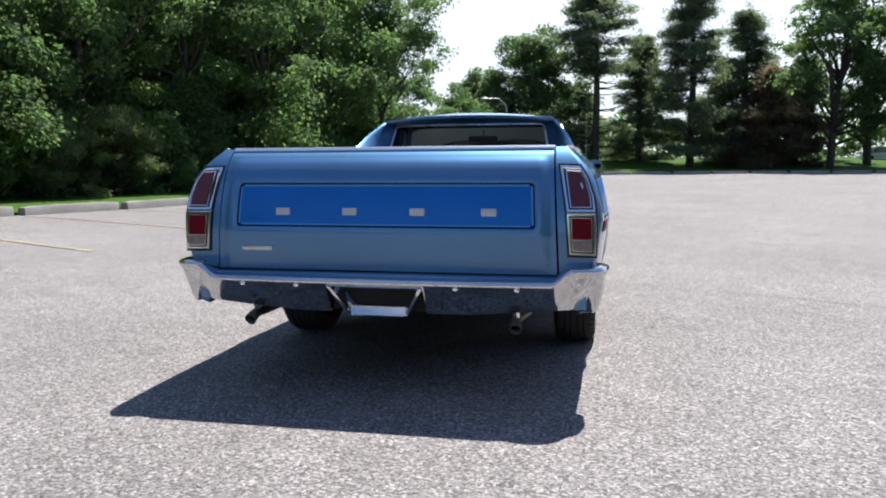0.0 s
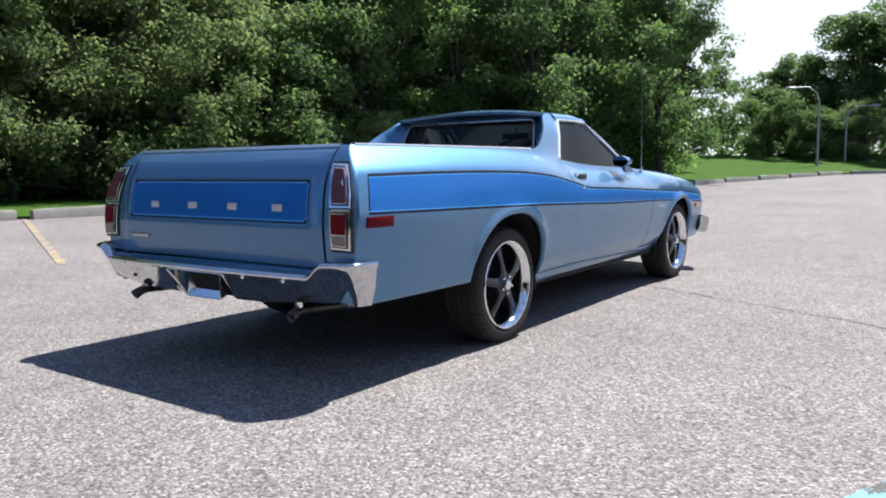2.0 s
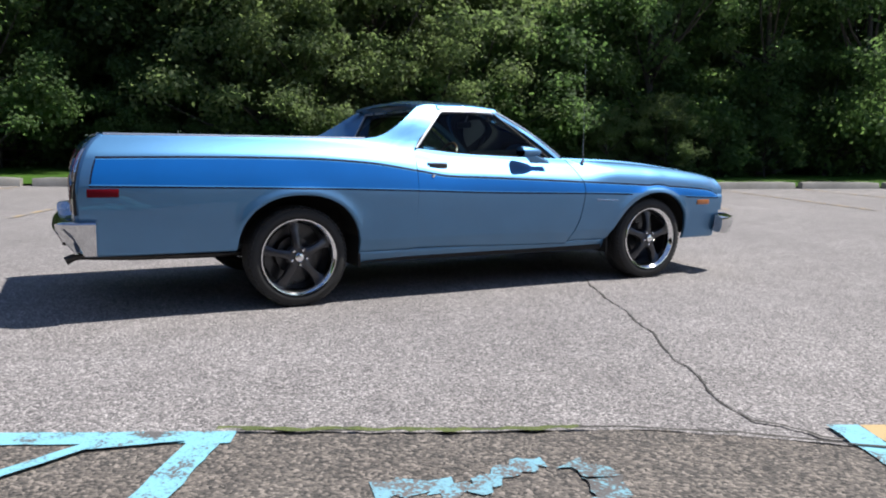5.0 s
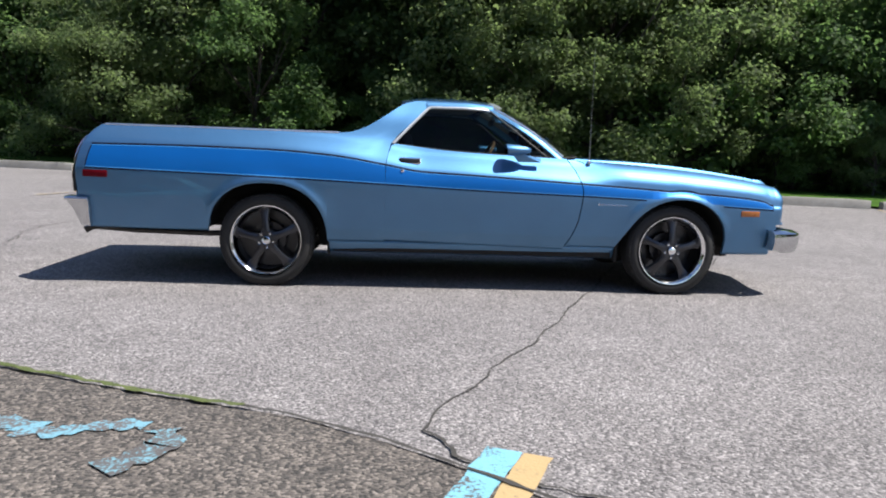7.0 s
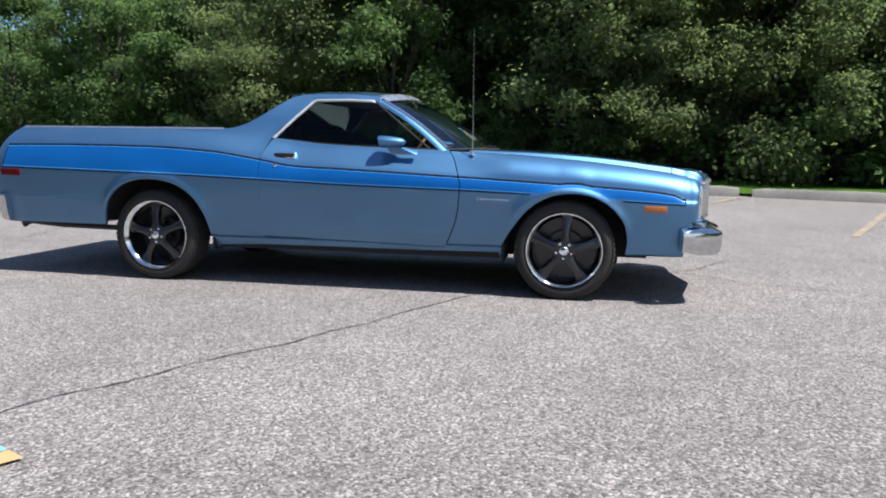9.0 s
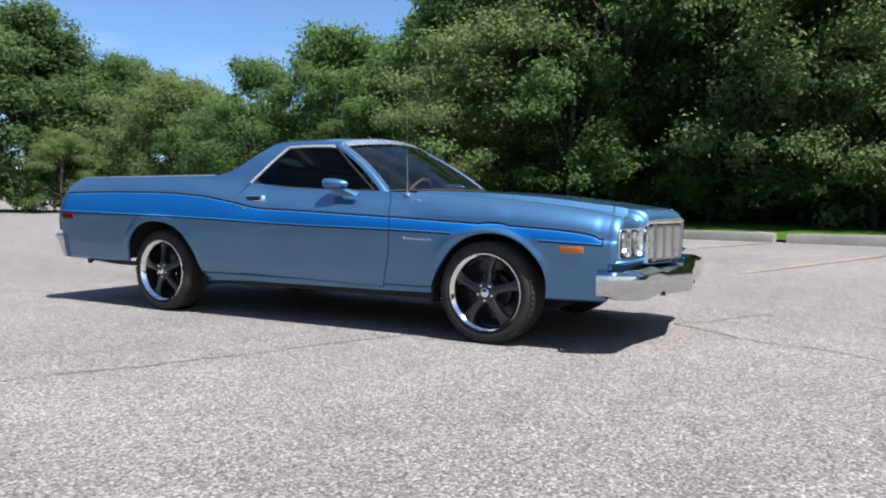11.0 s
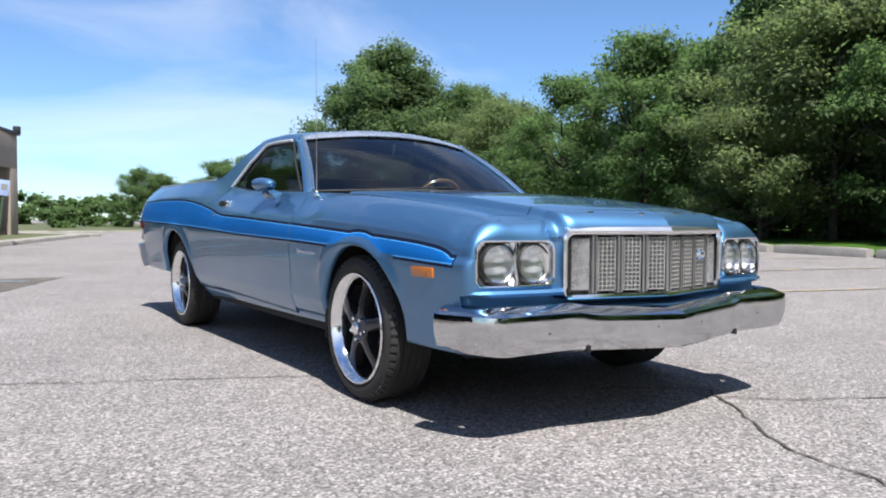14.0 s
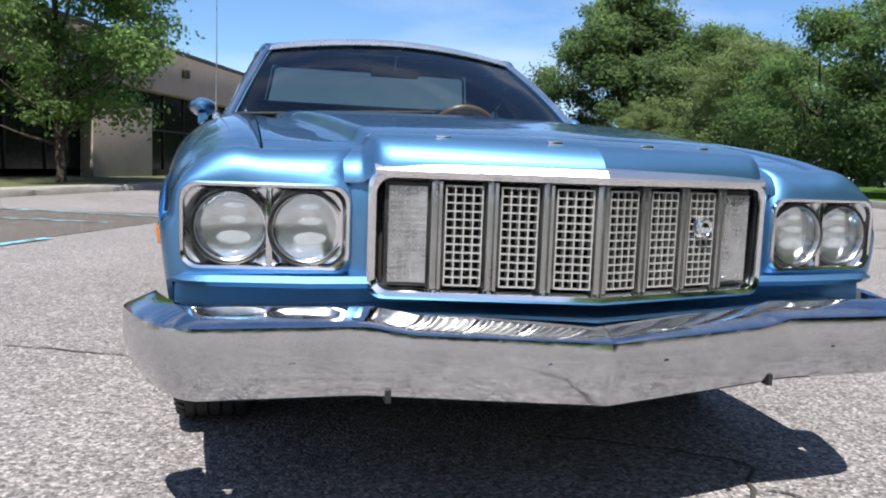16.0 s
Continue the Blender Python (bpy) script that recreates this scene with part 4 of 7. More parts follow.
for name, dims, m, lab in (("fascia", (-16, 23.7, -0.05, 0.5, 3.05, 4.55), M_BEIGE, "beige rendered wall band under the roof"),
                           ("roof", (-16.1, 23.85, -0.15, 14, 4.55, 4.68), M_FLASH, "flat roof with dark metal edge"),
                           ("end_wall", (23.2, 23.7, 0.5, 14, 0.0, 4.55), M_BEIGE, "beige rendered end wall"),
                           ("pier", (22.75, 23.7, -0.05, 0.5, 0.0, 3.05), M_BEIGE, "beige corner pier"),
                           ("pier", (9.4, 13.0, -0.02, 0.4, 0.0, 2.45), M_BEIGE, "beige rendered wall panel"),
                           ("pier", (-7, -4, -0.02, 0.4, 0.0, 2.45), M_BEIGE, "beige rendered wall panel"),
                           ("back_wall", (-16, 23.2, 6, 6.3, 0.0, 4.5), M_FRAME, ""),
                           ("sill", (13.0, 22.75, 0.1, 0.4, 0.0, 0.35), M_FRAME, "dark bronze sill")):
    part(name, boxed(*dims), m, office, lab, bevel=0.012)
for a, b, z0 in ((13.0, 22.75, 0.35), (-4, 9.4, 0.35), (-16, -7, 0.35), (9.4, 13.0, 2.45)):
    n = max(2, round((b - a) / 1.6))
    for k in range(n):
        u0, u1 = lerp(a, b, k / n), lerp(a, b, (k + 1) / n)
        w = part("window", boxed(u0 + 0.03, u1 - 0.03, 0.42, 0.45, z0, 3.05), M_OFFGLASS, office, "dark tinted office pane")
        part("mullion", boxed(u0 - 0.02, u0 + 0.02, 0.37, 0.46, z0, 3.05), M_FRAME, w)
        if z0 < 1:
            part("transom", boxed(u0 + 0.03, u1 - 0.03, 0.36, 0.46, 1.72, 1.78), M_FRAME, w)
part("flood_light", boxed(23.3, 23.6, -0.25, 0.0, 4.62, 4.92), M_BLACK, office, "small black roof flood light", bevel=0.02)
part("wall_light", boxed(15.2, 15.5, -0.25, -0.05, 3.75, 4.05), M_FRAME, office, "dark bronze wall light", bevel=0.02)

# ---- sign post and street lamps ----
M_GREENPOST = surface("green_post", (0.05, 0.09, 0.055), (0.09, 0.14, 0.09), 0.6, 0.4)
M_SIGN = surface("sign_face", (0.28, 0.38, 0.62), (0.38, 0.47, 0.70), 0.4)
M_POLE = surface("galvanised_pole", (0.26, 0.27, 0.28), (0.38, 0.39, 0.40), 0.5, 0.7)
sign = new("parking_sign")
sign.matrix_world = Matrix.Translation((1.15, -15.4 - 4.6, 0.08)) @ Matrix.Rotation(radians(20), 4, "Z") @ Matrix.Rotation(radians(-7), 4, "Y")
part("post", boxed(-0.03, 0.03, -0.02, 0.02, 0, 1.9), M_GREENPOST, sign, bevel=0.004)
part("plate", boxed(-0.15, 0.15, 0.02, 0.03, 1.45, 1.92), M_SIGN, sign, "pale blue and white sign plate", bevel=0.004)
part("plate_mark", boxed(-0.09, 0.09, 0.031, 0.034, 1.62, 1.80), M_WHITELENS, sign, "white mark")
tagged(sign, "leaning green post with a pale blue parking sign", "sign")


def street_lamp(x, y, turn, hgt):
    root = new("street_lamp")
    bm = tube(bmesh.new(), [(0, 0, 0), (0, 0, hgt * 0.8)], [0.09, 0.06], 12)
    part("pole", bm, M_POLE, root, smooth=True)
    bm = tube(bmesh.new(), [(0, 0, hgt * 0.79), (0.15, 0, hgt * 0.92), (0.6, 0, hgt), (1.5, 0, hgt * 1.0)], [0.05, 0.045, 0.04, 0.035], 10)
    part("arm", bm, M_POLE, root, smooth=True)
    bm = bmesh.new()
    bmesh.ops.create_uvsphere(bm, u_segments=14, v_segments=8, radius=0.2, matrix=Matrix.Translation((1.6, 0, hgt * 0.995)) @ Matrix.Diagonal((1.6, 0.75, 0.5, 1)))
    part("lamp_head", bm, M_POLE, root, "grey cobra lamp head", smooth=True)
    root.matrix_world = Matrix.Translation((x, y, gz(x, y) + 0.3)) @ Matrix.Rotation(radians(turn), 4, "Z")
    return tagged(root, "grey metal street lamp with a curved arm on grass", "street lamp", "street lamps")


street_lamp(-5.3, 47.5, 195, 4.9)
street_lamp(-4.4, 52.0, 10, 3.9)


# ---- the car: x across, y forward from the rear axle ----
car = tagged(new("pickup_car"), "light blue vintage two-door pickup car with bright blue side stripe", "car")
PAINTS = [M_PAINT, M_STRIPE, M_PIN, M_PALELINE]

z_upper = curve_fn([(-1.34, 0.990), (-0.6, 0.997), (0, 0.991), (0.455, 0.966), (0.843, 0.912), (1.11, 0.870), (1.44, 0.857), (2.25, 0.819), (2.86, 0.789), (3.47, 0.755), (3.62, 0.740), (3.68, 0.730), (3.715, 0.717), (3.74, 0.703), (3.76, 0.694), (3.92, 0.688)])
z_lower = curve_fn([(-1.34, 0.813), (-0.6, 0.799), (0.22, 0.780), (0.85, 0.759), (1.44, 0.736), (2.25, 0.717), (2.74, 0.702), (3.34, 0.672), (3.92, 0.647)])
x_max = curve_fn([(-1.34, 0.962), (-1.2, 0.982), (-0.6, 1.0), (0.2, 0.997), (0.85, 0.982), (1.5, 0.972), (2.25, 0.966), (2.74, 0.957), (3.34, 0.937), (3.6, 0.921), (3.79, 0.902), (3.9, 0.88)])
x_upper = curve_fn([(-1.34, 0.915), (-1.2, 0.935), (-0.6, 0.955), (0.2, 0.957), (0.85, 0.948), (1.1, 0.952), (1.5, 0.955), (2.25, 0.947), (2.74, 0.938), (3.34, 0.918), (3.6, 0.901), (3.79, 0.883), (3.9, 0.86)])
x_sill = curve_fn([(-1.34, 0.862), (-1.0, 0.908), (0.0, 0.925), (0.85, 0.895), (2.2, 0.89), (3.0, 0.88), (3.5, 0.868), (3.9, 0.83)])
above = curve_fn([(0, 0.0), (0.02, -0.012), (0.05, -0.038), (0.09, -0.078), (0.125, -0.116), (0.19, -0.155), (0.34, -0.228), (0.43, -0.298), (0.48, -0.340)])
R_ARCH, F_ARCH = (0.008, 0.425, 0.330, 0.420, 2.3), (3.008, 0.415, 0.300, 0.420, 2.15)


def base_z(y):
    return 0.405 if y < -0.3 else (0.345 if y < 2.8 else 0.325)


def arch_z(y):
    for c, w, z0, h, p in (R_ARCH, F_ARCH):
        u = abs(y - c) / w
        if u <= 1.0:
            return max(z0 + h * (1 - u ** p) ** (1 / p), 0.265)
    return None


def flare(y, z):
    out = 0.0
    for c, w, z0, h, p in (R_ARCH, F_ARCH):
        u, v = (y - c) / (w + 0.012), max(0.0, (z - z0) / (h + 0.012))
        r = (abs(u) ** p + v ** p) ** (1 / p)
        out += 0.016 * math.exp(-(((r - 1.0) * 0.42) / 0.030) ** 2) * smooth((z - 0.44) / 0.16)
    return out


def side_x(y, z):
    """Half width of the body side at a height."""
    zl, zu = z_lower(y), z_upper(y)
    if z <= zl:
        s = max(0.0, (z - 0.26) / (zl - 0.26))
        crease = 0.34 * max(0.0, 0.432 - z) * smooth((y - 0.30) / 0.12) * smooth((2.75 - y) / 0.12)
        return x_sill(y) + (x_max(y) - x_sill(y)) * (0.62 * s + 0.38 * (1 - (1 - s) ** 1.9)) + flare(y, z) - crease
    if z <= zu:
        t = (z - zl) / (zu - zl)
        return lerp(x_max(y), x_upper(y), t) + 0.006 * math.sin(math.pi * t) + flare(y, z)
    return x_upper(y) + above(z - zu)


LOWER, PIN = (0.0, 0.04, 0.12, 0.19, 0.225, 0.26, 0.42, 0.58, 0.74, 0.88, 1.0), 0.018


def rows_z(y, foot, top, extra):
    """Heights of the grid rows at y: foot, side, pinstripe, stripe, pinstripe, upper side."""
    zb = foot(y)
    zl = max(z_lower(y), zb + 0.022)
    zu = max(z_upper(y), zl + 0.05)
    z = [lerp(zb, zl, s) for s in LOWER] + [zl + 0.66 * PIN, zl + PIN] + [lerp(zl + PIN, zu - PIN, s) for s in (0.33, 0.66, 1.0)] + [zu - 0.78 * PIN, zu]
    return z + [lerp(zu, top, s) for s in extra]


N_LOW = len(LOWER) - 1
UPPER = (0.15, 0.3, 0.45, 0.6, 0.72, 0.82, 0.9, 0.96, 1.0)


def row_paint(r):
    r -= 1
    if r < N_LOW:
        return 0
    if r in (N_LOW, N_LOW + 6):
        return 2
    if r in (N_LOW + 1, N_LOW + 5):
        return 3
    return 1 if r < N_LOW + 5 else 0


def foot_z(y):
    a = arch_z(y)
    return max(a, base_z(y)) if a is not None else base_z(y)


def arch_columns(c, w):
    return [c + w * math.cos(radians(a)) for a in range(0, 181, 9)] + [c - w - 0.0015, c + w + 0.0015]


def with_lip(col, y, zb):
    """Adds a folded edge under a column of points."""
    x, yy, z = col[0]
    return [(x - 0.035, yy, z + (0.0 if arch_z(y) is not None else -0.012))] + col


tail_y = curve_fn([(0.40, -1.300), (0.57, -1.320), (0.74, -1.325), (0.86, -1.312), (0.95, -1.290), (1.02, -1.262), (1.08, -1.222), (1.13, -1.165)])

# quarter panel with the pillar that sweeps up to the roof
q_cols = sorted(set([round(v, 4) for v in np.linspace(-1.298, 0.50, 26)] + [round(v, 4) for v in arch_columns(*R_ARCH[:2])] + [-1.245, -1.236]))
s_cols = [0.04, 0.1, 0.2, 0.3, 0.4, 0.5, 0.6, 0.7, 0.8, 0.88, 0.95, 1.0]
pillar_back = curve_fn([(0.0, 0.50), (0.35, 0.669), (0.62, 0.814), (0.82, 0.937), (0.93, 1.02), (1.0, 1.17)])
pillar_z = curve_fn([(0.50, 1.122), (0.58, 1.131), (0.669, 1.161), (0.814, 1.248), (0.937, 1.334), (1.02, 1.378), (1.17, 1.386)])
bend = curve_fn([(0, 0), (0.317, 0.113), (0.6, 0.52), (0.888, 0.957), (1, 1)])
grid = []
for yc in q_cols:
    col = []
    for z in rows_z(yc, foot_z, 1.122, UPPER):
        back = tail_y(z) + 0.022
        y = back + (yc + 1.298) * (0.50 - back) / 1.798
        col.append((side_x(y, z), y, z))
    grid.append(with_lip(col, yc, 0))
for c in s_cols:
    yb, yt = lerp(0.50, 0.843, c), pillar_back(c)
    zt = pillar_z(yt)
    zu = z_upper(yb)
    col = []
    for z in rows_z(yb, foot_z, zt, UPPER):
        y = yb + (yt - yb) * bend((z - zu) / (zt - zu)) if z > zu else yb
        col.append((x_upper(yb) + above(z - zu) if z > zu else side_x(yb, z), y, z))
    grid.append(with_lip(col, yb, 0))
rows = [list(r) for r in zip(*grid)]
ncol = len(grid)
q_mid = [g[N_LOW + 2][1] for g in grid]


def q_paint(r, c):
    k = row_paint(r)
    if k and q_mid[c] < -1.25:
        return 0
    if k == 1 and q_mid[c] < -1.236:
        return 2
    return k


for side in (False, True):
    sheet("quarter_panel", rows, PAINTS, car, q_paint, side, 0.012, "light blue rear side panel with bright blue stripe")

# bed rails with a thin bright trim
for side in (False, True):
    ys = [-1.15 + 1.66 * k / 24 for k in range(25)]
    rail = [[(min(x, side_x(y, 1.122) - 0.001 - o), y, z) for y in ys] for x, z, o in ((0.9, 1.1225, 0), (0.9, 1.128, 0.012), (0.80, 1.131, 0.03), (0.72, 1.130, 0.05), (0.705, 1.122, 0.05), (0.70, 1.08, 0.05), (0.695, 0.82, 0.05))]
    sheet("bed_rail", rail, [M_PAINT], car, None, side, flip=False)
    sg = -1 if side else 1
    bm = tube(bmesh.new(), [(sg * (side_x(y, 1.122) - 0.002), y, 1.1235) for y in np.linspace(-1.15, 0.50, 16)], 0.0065, 8)
    part("rail_trim", bm, M_CAP, car, "thin bright metal trim along the bed rail", smooth=True)
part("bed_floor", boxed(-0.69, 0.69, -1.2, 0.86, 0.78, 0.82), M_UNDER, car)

# doors
door_back = curve_fn([(0.25, 0.838), (0.9, 0.843), (0.96, 0.852), (1.062, 0.884)])
door_front = curve_fn([(0.25, 2.140), (0.40, 2.215), (0.543, 2.268), (0.749, 2.289), (0.9, 2.243), (1.0, 2.181)])
belt_z = curve_fn([(0.86, 1.058), (1.0, 1.045), (1.25, 1.022), (1.6, 1.006), (2.05, 0.993), (2.25, 0.988)])
grid = []
for c in np.linspace(0, 1, 34):
    ym = lerp(0.85, 2.24, c)
    col = []
    for z in rows_z(ym, lambda y: lerp(0.352, 0.318, (y - 0.85) / 1.4), belt_z(ym), UPPER):
        y = lerp(door_back(z) + 0.004, door_front(z) - 0.004, c)
        col.append((side_x(y, z), y, z))
    x, y, z = col[-1]
    col.append((x - 0.03, y, z + 0.003))
    grid.append([(col[0][0] - 0.02, col[0][1], col[0][2] - 0.002)] + col)
rows = [list(r) for r in zip(*grid)]
doors = []
for side in (False, True):
    doors.append(sheet("door", rows, PAINTS, car, lambda r, c: row_paint(r), side, 0.012, "light blue door with bright blue stripe"))

# front fenders
fend_z = curve_fn([(2.1, 0.988), (2.4, 0.979), (2.69, 0.966), (3.0, 0.943), (3.325, 0.911), (3.6, 0.874), (3.74, 0.848), (3.80, 0.833), (3.90, 0.800)])
nose_y = curve_fn([(0.28, 3.760), (0.45, 3.785), (0.52, 3.79), (0.9, 3.79)])
f_cols = sorted(set([round(v, 4) for v in np.linspace(2.22, 3.79, 30)] + [round(v, 4) for v in arch_columns(*F_ARCH[:2])] + [3.70, 3.718, 3.745, 3.755, 3.764]))
grid = []
for yc in f_cols:
    zt = fend_z(yc)
    zz = rows_z(yc, foot_z, zt, ())
    zu, xu = zz[-1], x_upper(yc)
    col = []

    def at(z):
        lo, hi = door_front(z) + 0.003, nose_y(z)
        return lo + (yc - 2.22) * (hi - lo) / 1.57
    for z in zz:
        y = at(z)
        col.append((side_x(y, z) if z <= z_upper(yc) + 0.001 else xu, y, z))
    for a in range(9, 91, 9):
        z = zu + (zt - zu) * math.sin(radians(a)) ** 1.12
        y = at(z)
        k = smooth((yc - 2.22) / 0.4)
        col.append((lerp(max(side_x(y, z), 0.80 - 0.055 * a / 90), 0.745 + (xu - 0.745) * math.cos(radians(a)) ** 1.12, k), y, z))
    yl = col[-1][1]
    col += [(0.72, yl, zt - 0.0015), (0.697, yl, zt - 0.004), (0.6955, yl, zt - 0.03)]
    grid.append(with_lip(col, yc, 0))
rows = [list(r) for r in zip(*grid)]
lamp_side = grid[-1][1:-1]


def f_paint(r, c):
    k = row_paint(r)
    y = f_cols[c]
    if k and y > 3.7635:
        return 0
    if k and y > 3.7545:
        return 2
    if r - 1 in (N_LOW, N_LOW + 1) and abs(y - 3.008) < 0.30:
        return 0
    return k


for side in (False, True):
    sheet("front_fender", rows, PAINTS, car, f_paint, side, 0.012, "light blue front wing with bright blue stripe")
    sg = -1 if side else 1
    # rocker sill between the wheels
    ys = np.linspace(0.436, 2.590, 20)
    sill = [[(x_sill(y) + dx, y, z) for y in ys] for dx, z in ((-0.13, 0.247), (-0.10, 0.249), (-0.078, 0.258), (-0.056, 0.286), (-0.038, 0.316), (-0.024, 0.345), (-0.045, 0.352))]
    sheet("rocker_sill", sill, [M_PAINT], car, None, side, 0.01)

# hood, with a raised middle that narrows forward
bulge_w = curve_fn([(2.3, 0.60), (2.9, 0.565), (3.4, 0.51), (3.85, 0.465)])


def hood_z(x, y):
    e = fend_z(y)
    ax = abs(x)
    dip = -0.012 * smooth((0.69 - ax) / 0.1) * (1 - smooth((y - 3.5) / 0.35))
    lift = (0.034 if y > 3.2 else 0.022 + 0.012 * smooth((y - 2.3) / 0.9)) * smooth((bulge_w(y) + 0.018 - ax) / 0.026)
    return e - 0.004 + dip + lift + 0.020 * (1 - (ax / 0.69) ** 2)


def hood_back(x):
    return 2.235 + 0.20 * (1 - (x / 0.72) ** 2)


def hood_xs(y):
    """Columns that follow the edge of the raised middle."""
    b = bulge_w(y)
    h = [b * u for u in (0.2, 0.4, 0.6, 0.78, 0.9)] + [b + o for o in (-0.018, -0.010, -0.003, 0.004, 0.011, 0.018, 0.026)]
    h += [lerp(b + 0.026, 0.655, u) for u in (0.4, 0.75)] + [0.658, 0.672, 0.684, 0.6925]
    return [-v for v in h[::-1]] + [0.0] + h


hrows = []
for t in np.linspace(0, 1, 30):
    hrows.append([(x, lerp(hood_back(x), 3.700, t), hood_z(x, lerp(hood_back(x), 3.700, t))) for x in hood_xs(lerp(2.34, 3.70, t))])
sheet("hood", hrows, [M_PAINT], car, thick=0.012, label="light blue hood with a raised middle", flip=False)

# nose panel over the lamps and grille
nrows = []
nx = sorted(set([round(v, 3) for v in np.linspace(-0.53, 0.53, 43)] + [-0.492, -0.487, -0.48, -0.473, -0.466, 0.466, 0.473, 0.48, 0.487, 0.492]))
for t in np.linspace(0, 1, 12):
    row = []
    for x in nx:
        m = smooth((0.50 - abs(x)) / 0.05)
        a = radians(90 * t)
        yo, zo = 3.79 + 0.095 * math.sin(a), lerp(hood_z(x, 3.79), 0.766, 1 - math.cos(a))
        vee = 0.105 * max(0.0, 1 - abs(x) / 0.47)
        ym, zm = 3.79 + (0.128 + vee) * math.sin(a) ** 0.9, lerp(hood_z(x, 3.79), 0.795, (1 - math.cos(a)) ** 1.15)
        row.append((x, lerp(yo, ym, m), lerp(zo, zm, m)))
    nrows.append(row)
mid_x = nx.index(min(nx, key=abs))
for lo, hi in ((0, mid_x + 1), (mid_x, len(nx))):
    sheet("nose_panel", [r[lo:hi] for r in nrows], [M_PAINT], car, thick=0.01, label="light blue panel above the grille")
deck = [[(x, y, hood_z(x, y)) for x in hood_xs(y)] for y in np.linspace(3.706, 3.79, 6)]
sheet("nose_deck", deck, [M_PAINT], car, thick=0.01)
for sg in (-1, 1):
    bm = boxed(min(sg * 0.462, sg * 0.520), max(sg * 0.462, sg * 0.520), 3.80, 3.878, 0.545, 0.79)
    part("nose_pillar", bm, M_PAINT, car, bevel=0.012)
    lip = loft(bmesh.new(), [[(sg * x, 3.70, z0), (sg * x, yf, z0), (sg * x, yf + 0.012, (z0 + z1) / 2), (sg * x, yf, z1), (sg * x, 3.70, z1)] for x, yf, z0, z1 in ((0.46, 3.905, 0.545, 0.570), (0.6, 3.903, 0.545, 0.570), (0.8, 3.878, 0.547, 0.570), (0.850, 3.862, 0.549, 0.569), (0.880, 3.82, 0.551, 0.566))])
    part("lamp_sill", lip, M_PAINT, car, smooth=True)
part("nose_backing", boxed(-0.82, 0.82, 3.55, 3.77, 0.34, 0.76), M_UNDER, car)
part("front_valance", boxed(-0.875, 0.875, 3.72, 3.815, 0.36, 0.552), M_PAINT, car, bevel=0.02)


# headlamps
def rounded(x0, x1, z0, z1, r, n=5):
    out = []
    for cx, cz, a0 in ((x1 - r, z1 - r, 0), (x0 + r, z1 - r, 90), (x0 + r, z0 + r, 180), (x1 - r, z0 + r, 270)):
        out += [(cx + r * math.cos(radians(a0 + 90 * k / n)), cz + r * math.sin(radians(a0 + 90 * k / n))) for k in range(n + 1)]
    return out


def sweep_back(ax):
    return 3.888 - 0.14 * (ax - 0.56)


def face_ring(pts, depth, sg, grow=0.0, cx=0.69, cz=0.668):
    return [(sg * (x + grow * (1 if x > cx else -1)), sweep_back(x) + depth, z + grow * (1 if z > cz else -1)) for x, z in pts]


def on_outline(p, c, poly):
    """Where the ray from c through p leaves a closed outline."""
    dx, dz = p[0] - c[0], p[1] - c[1]
    best = 0.0
    for (ax, az), (bx, bz) in zip(poly, poly[1:] + poly[:1]):
        ex, ez = bx - ax, bz - az
        det = ex * dz - ez * dx
        if abs(det) > 1e-9:
            t = (ex * (az - c[1]) - ez * (ax - c[0])) / det
            u = (dx * (az - c[1]) - dz * (ax - c[0])) / det
            if t > 0 and -1e-6 <= u <= 1 + 1e-6:
                best = max(best, t)
    return (c[0] + dx * best, c[1] + dz * best)


LAMP_IN = rounded(0.517, 0.860, 0.580, 0.760, 0.035)
around = [(side_x(3.79, 0.549), 0.549)] + [(p[0], p[2]) for p in lamp_side if p[2] > 0.552]
around += [(x, hood_z(x, 3.79)) for x in (0.66, 0.62, 0.58, 0.54, 0.505)]
around += [(0.505, z) for z in (0.80, 0.76, 0.72, 0.67, 0.62, 0.58, 0.549)] + [(x, 0.549) for x in (0.54, 0.6, 0.66, 0.72, 0.78, 0.83, 0.87)]
for side in (False, True):
    rings = []
    for k in range(9):
        a = radians(90 * k / 8)
        ring = []
        for p in around + around[:1]:
            q = on_outline(p, (0.69, 0.669), LAMP_IN)
            f = (1 - math.cos(a)) ** 1.1
            x, z = lerp(p[0], q[0], f), lerp(p[1], q[1], f)
            ring.append((x, lerp(3.79, sweep_back(q[0]) + 0.003, math.sin(a)), z))
        rings.append(ring)
    sheet("lamp_housing", rings, [M_PAINT], car, None, side, flip=True, label="light blue rounded panel round the headlamps")

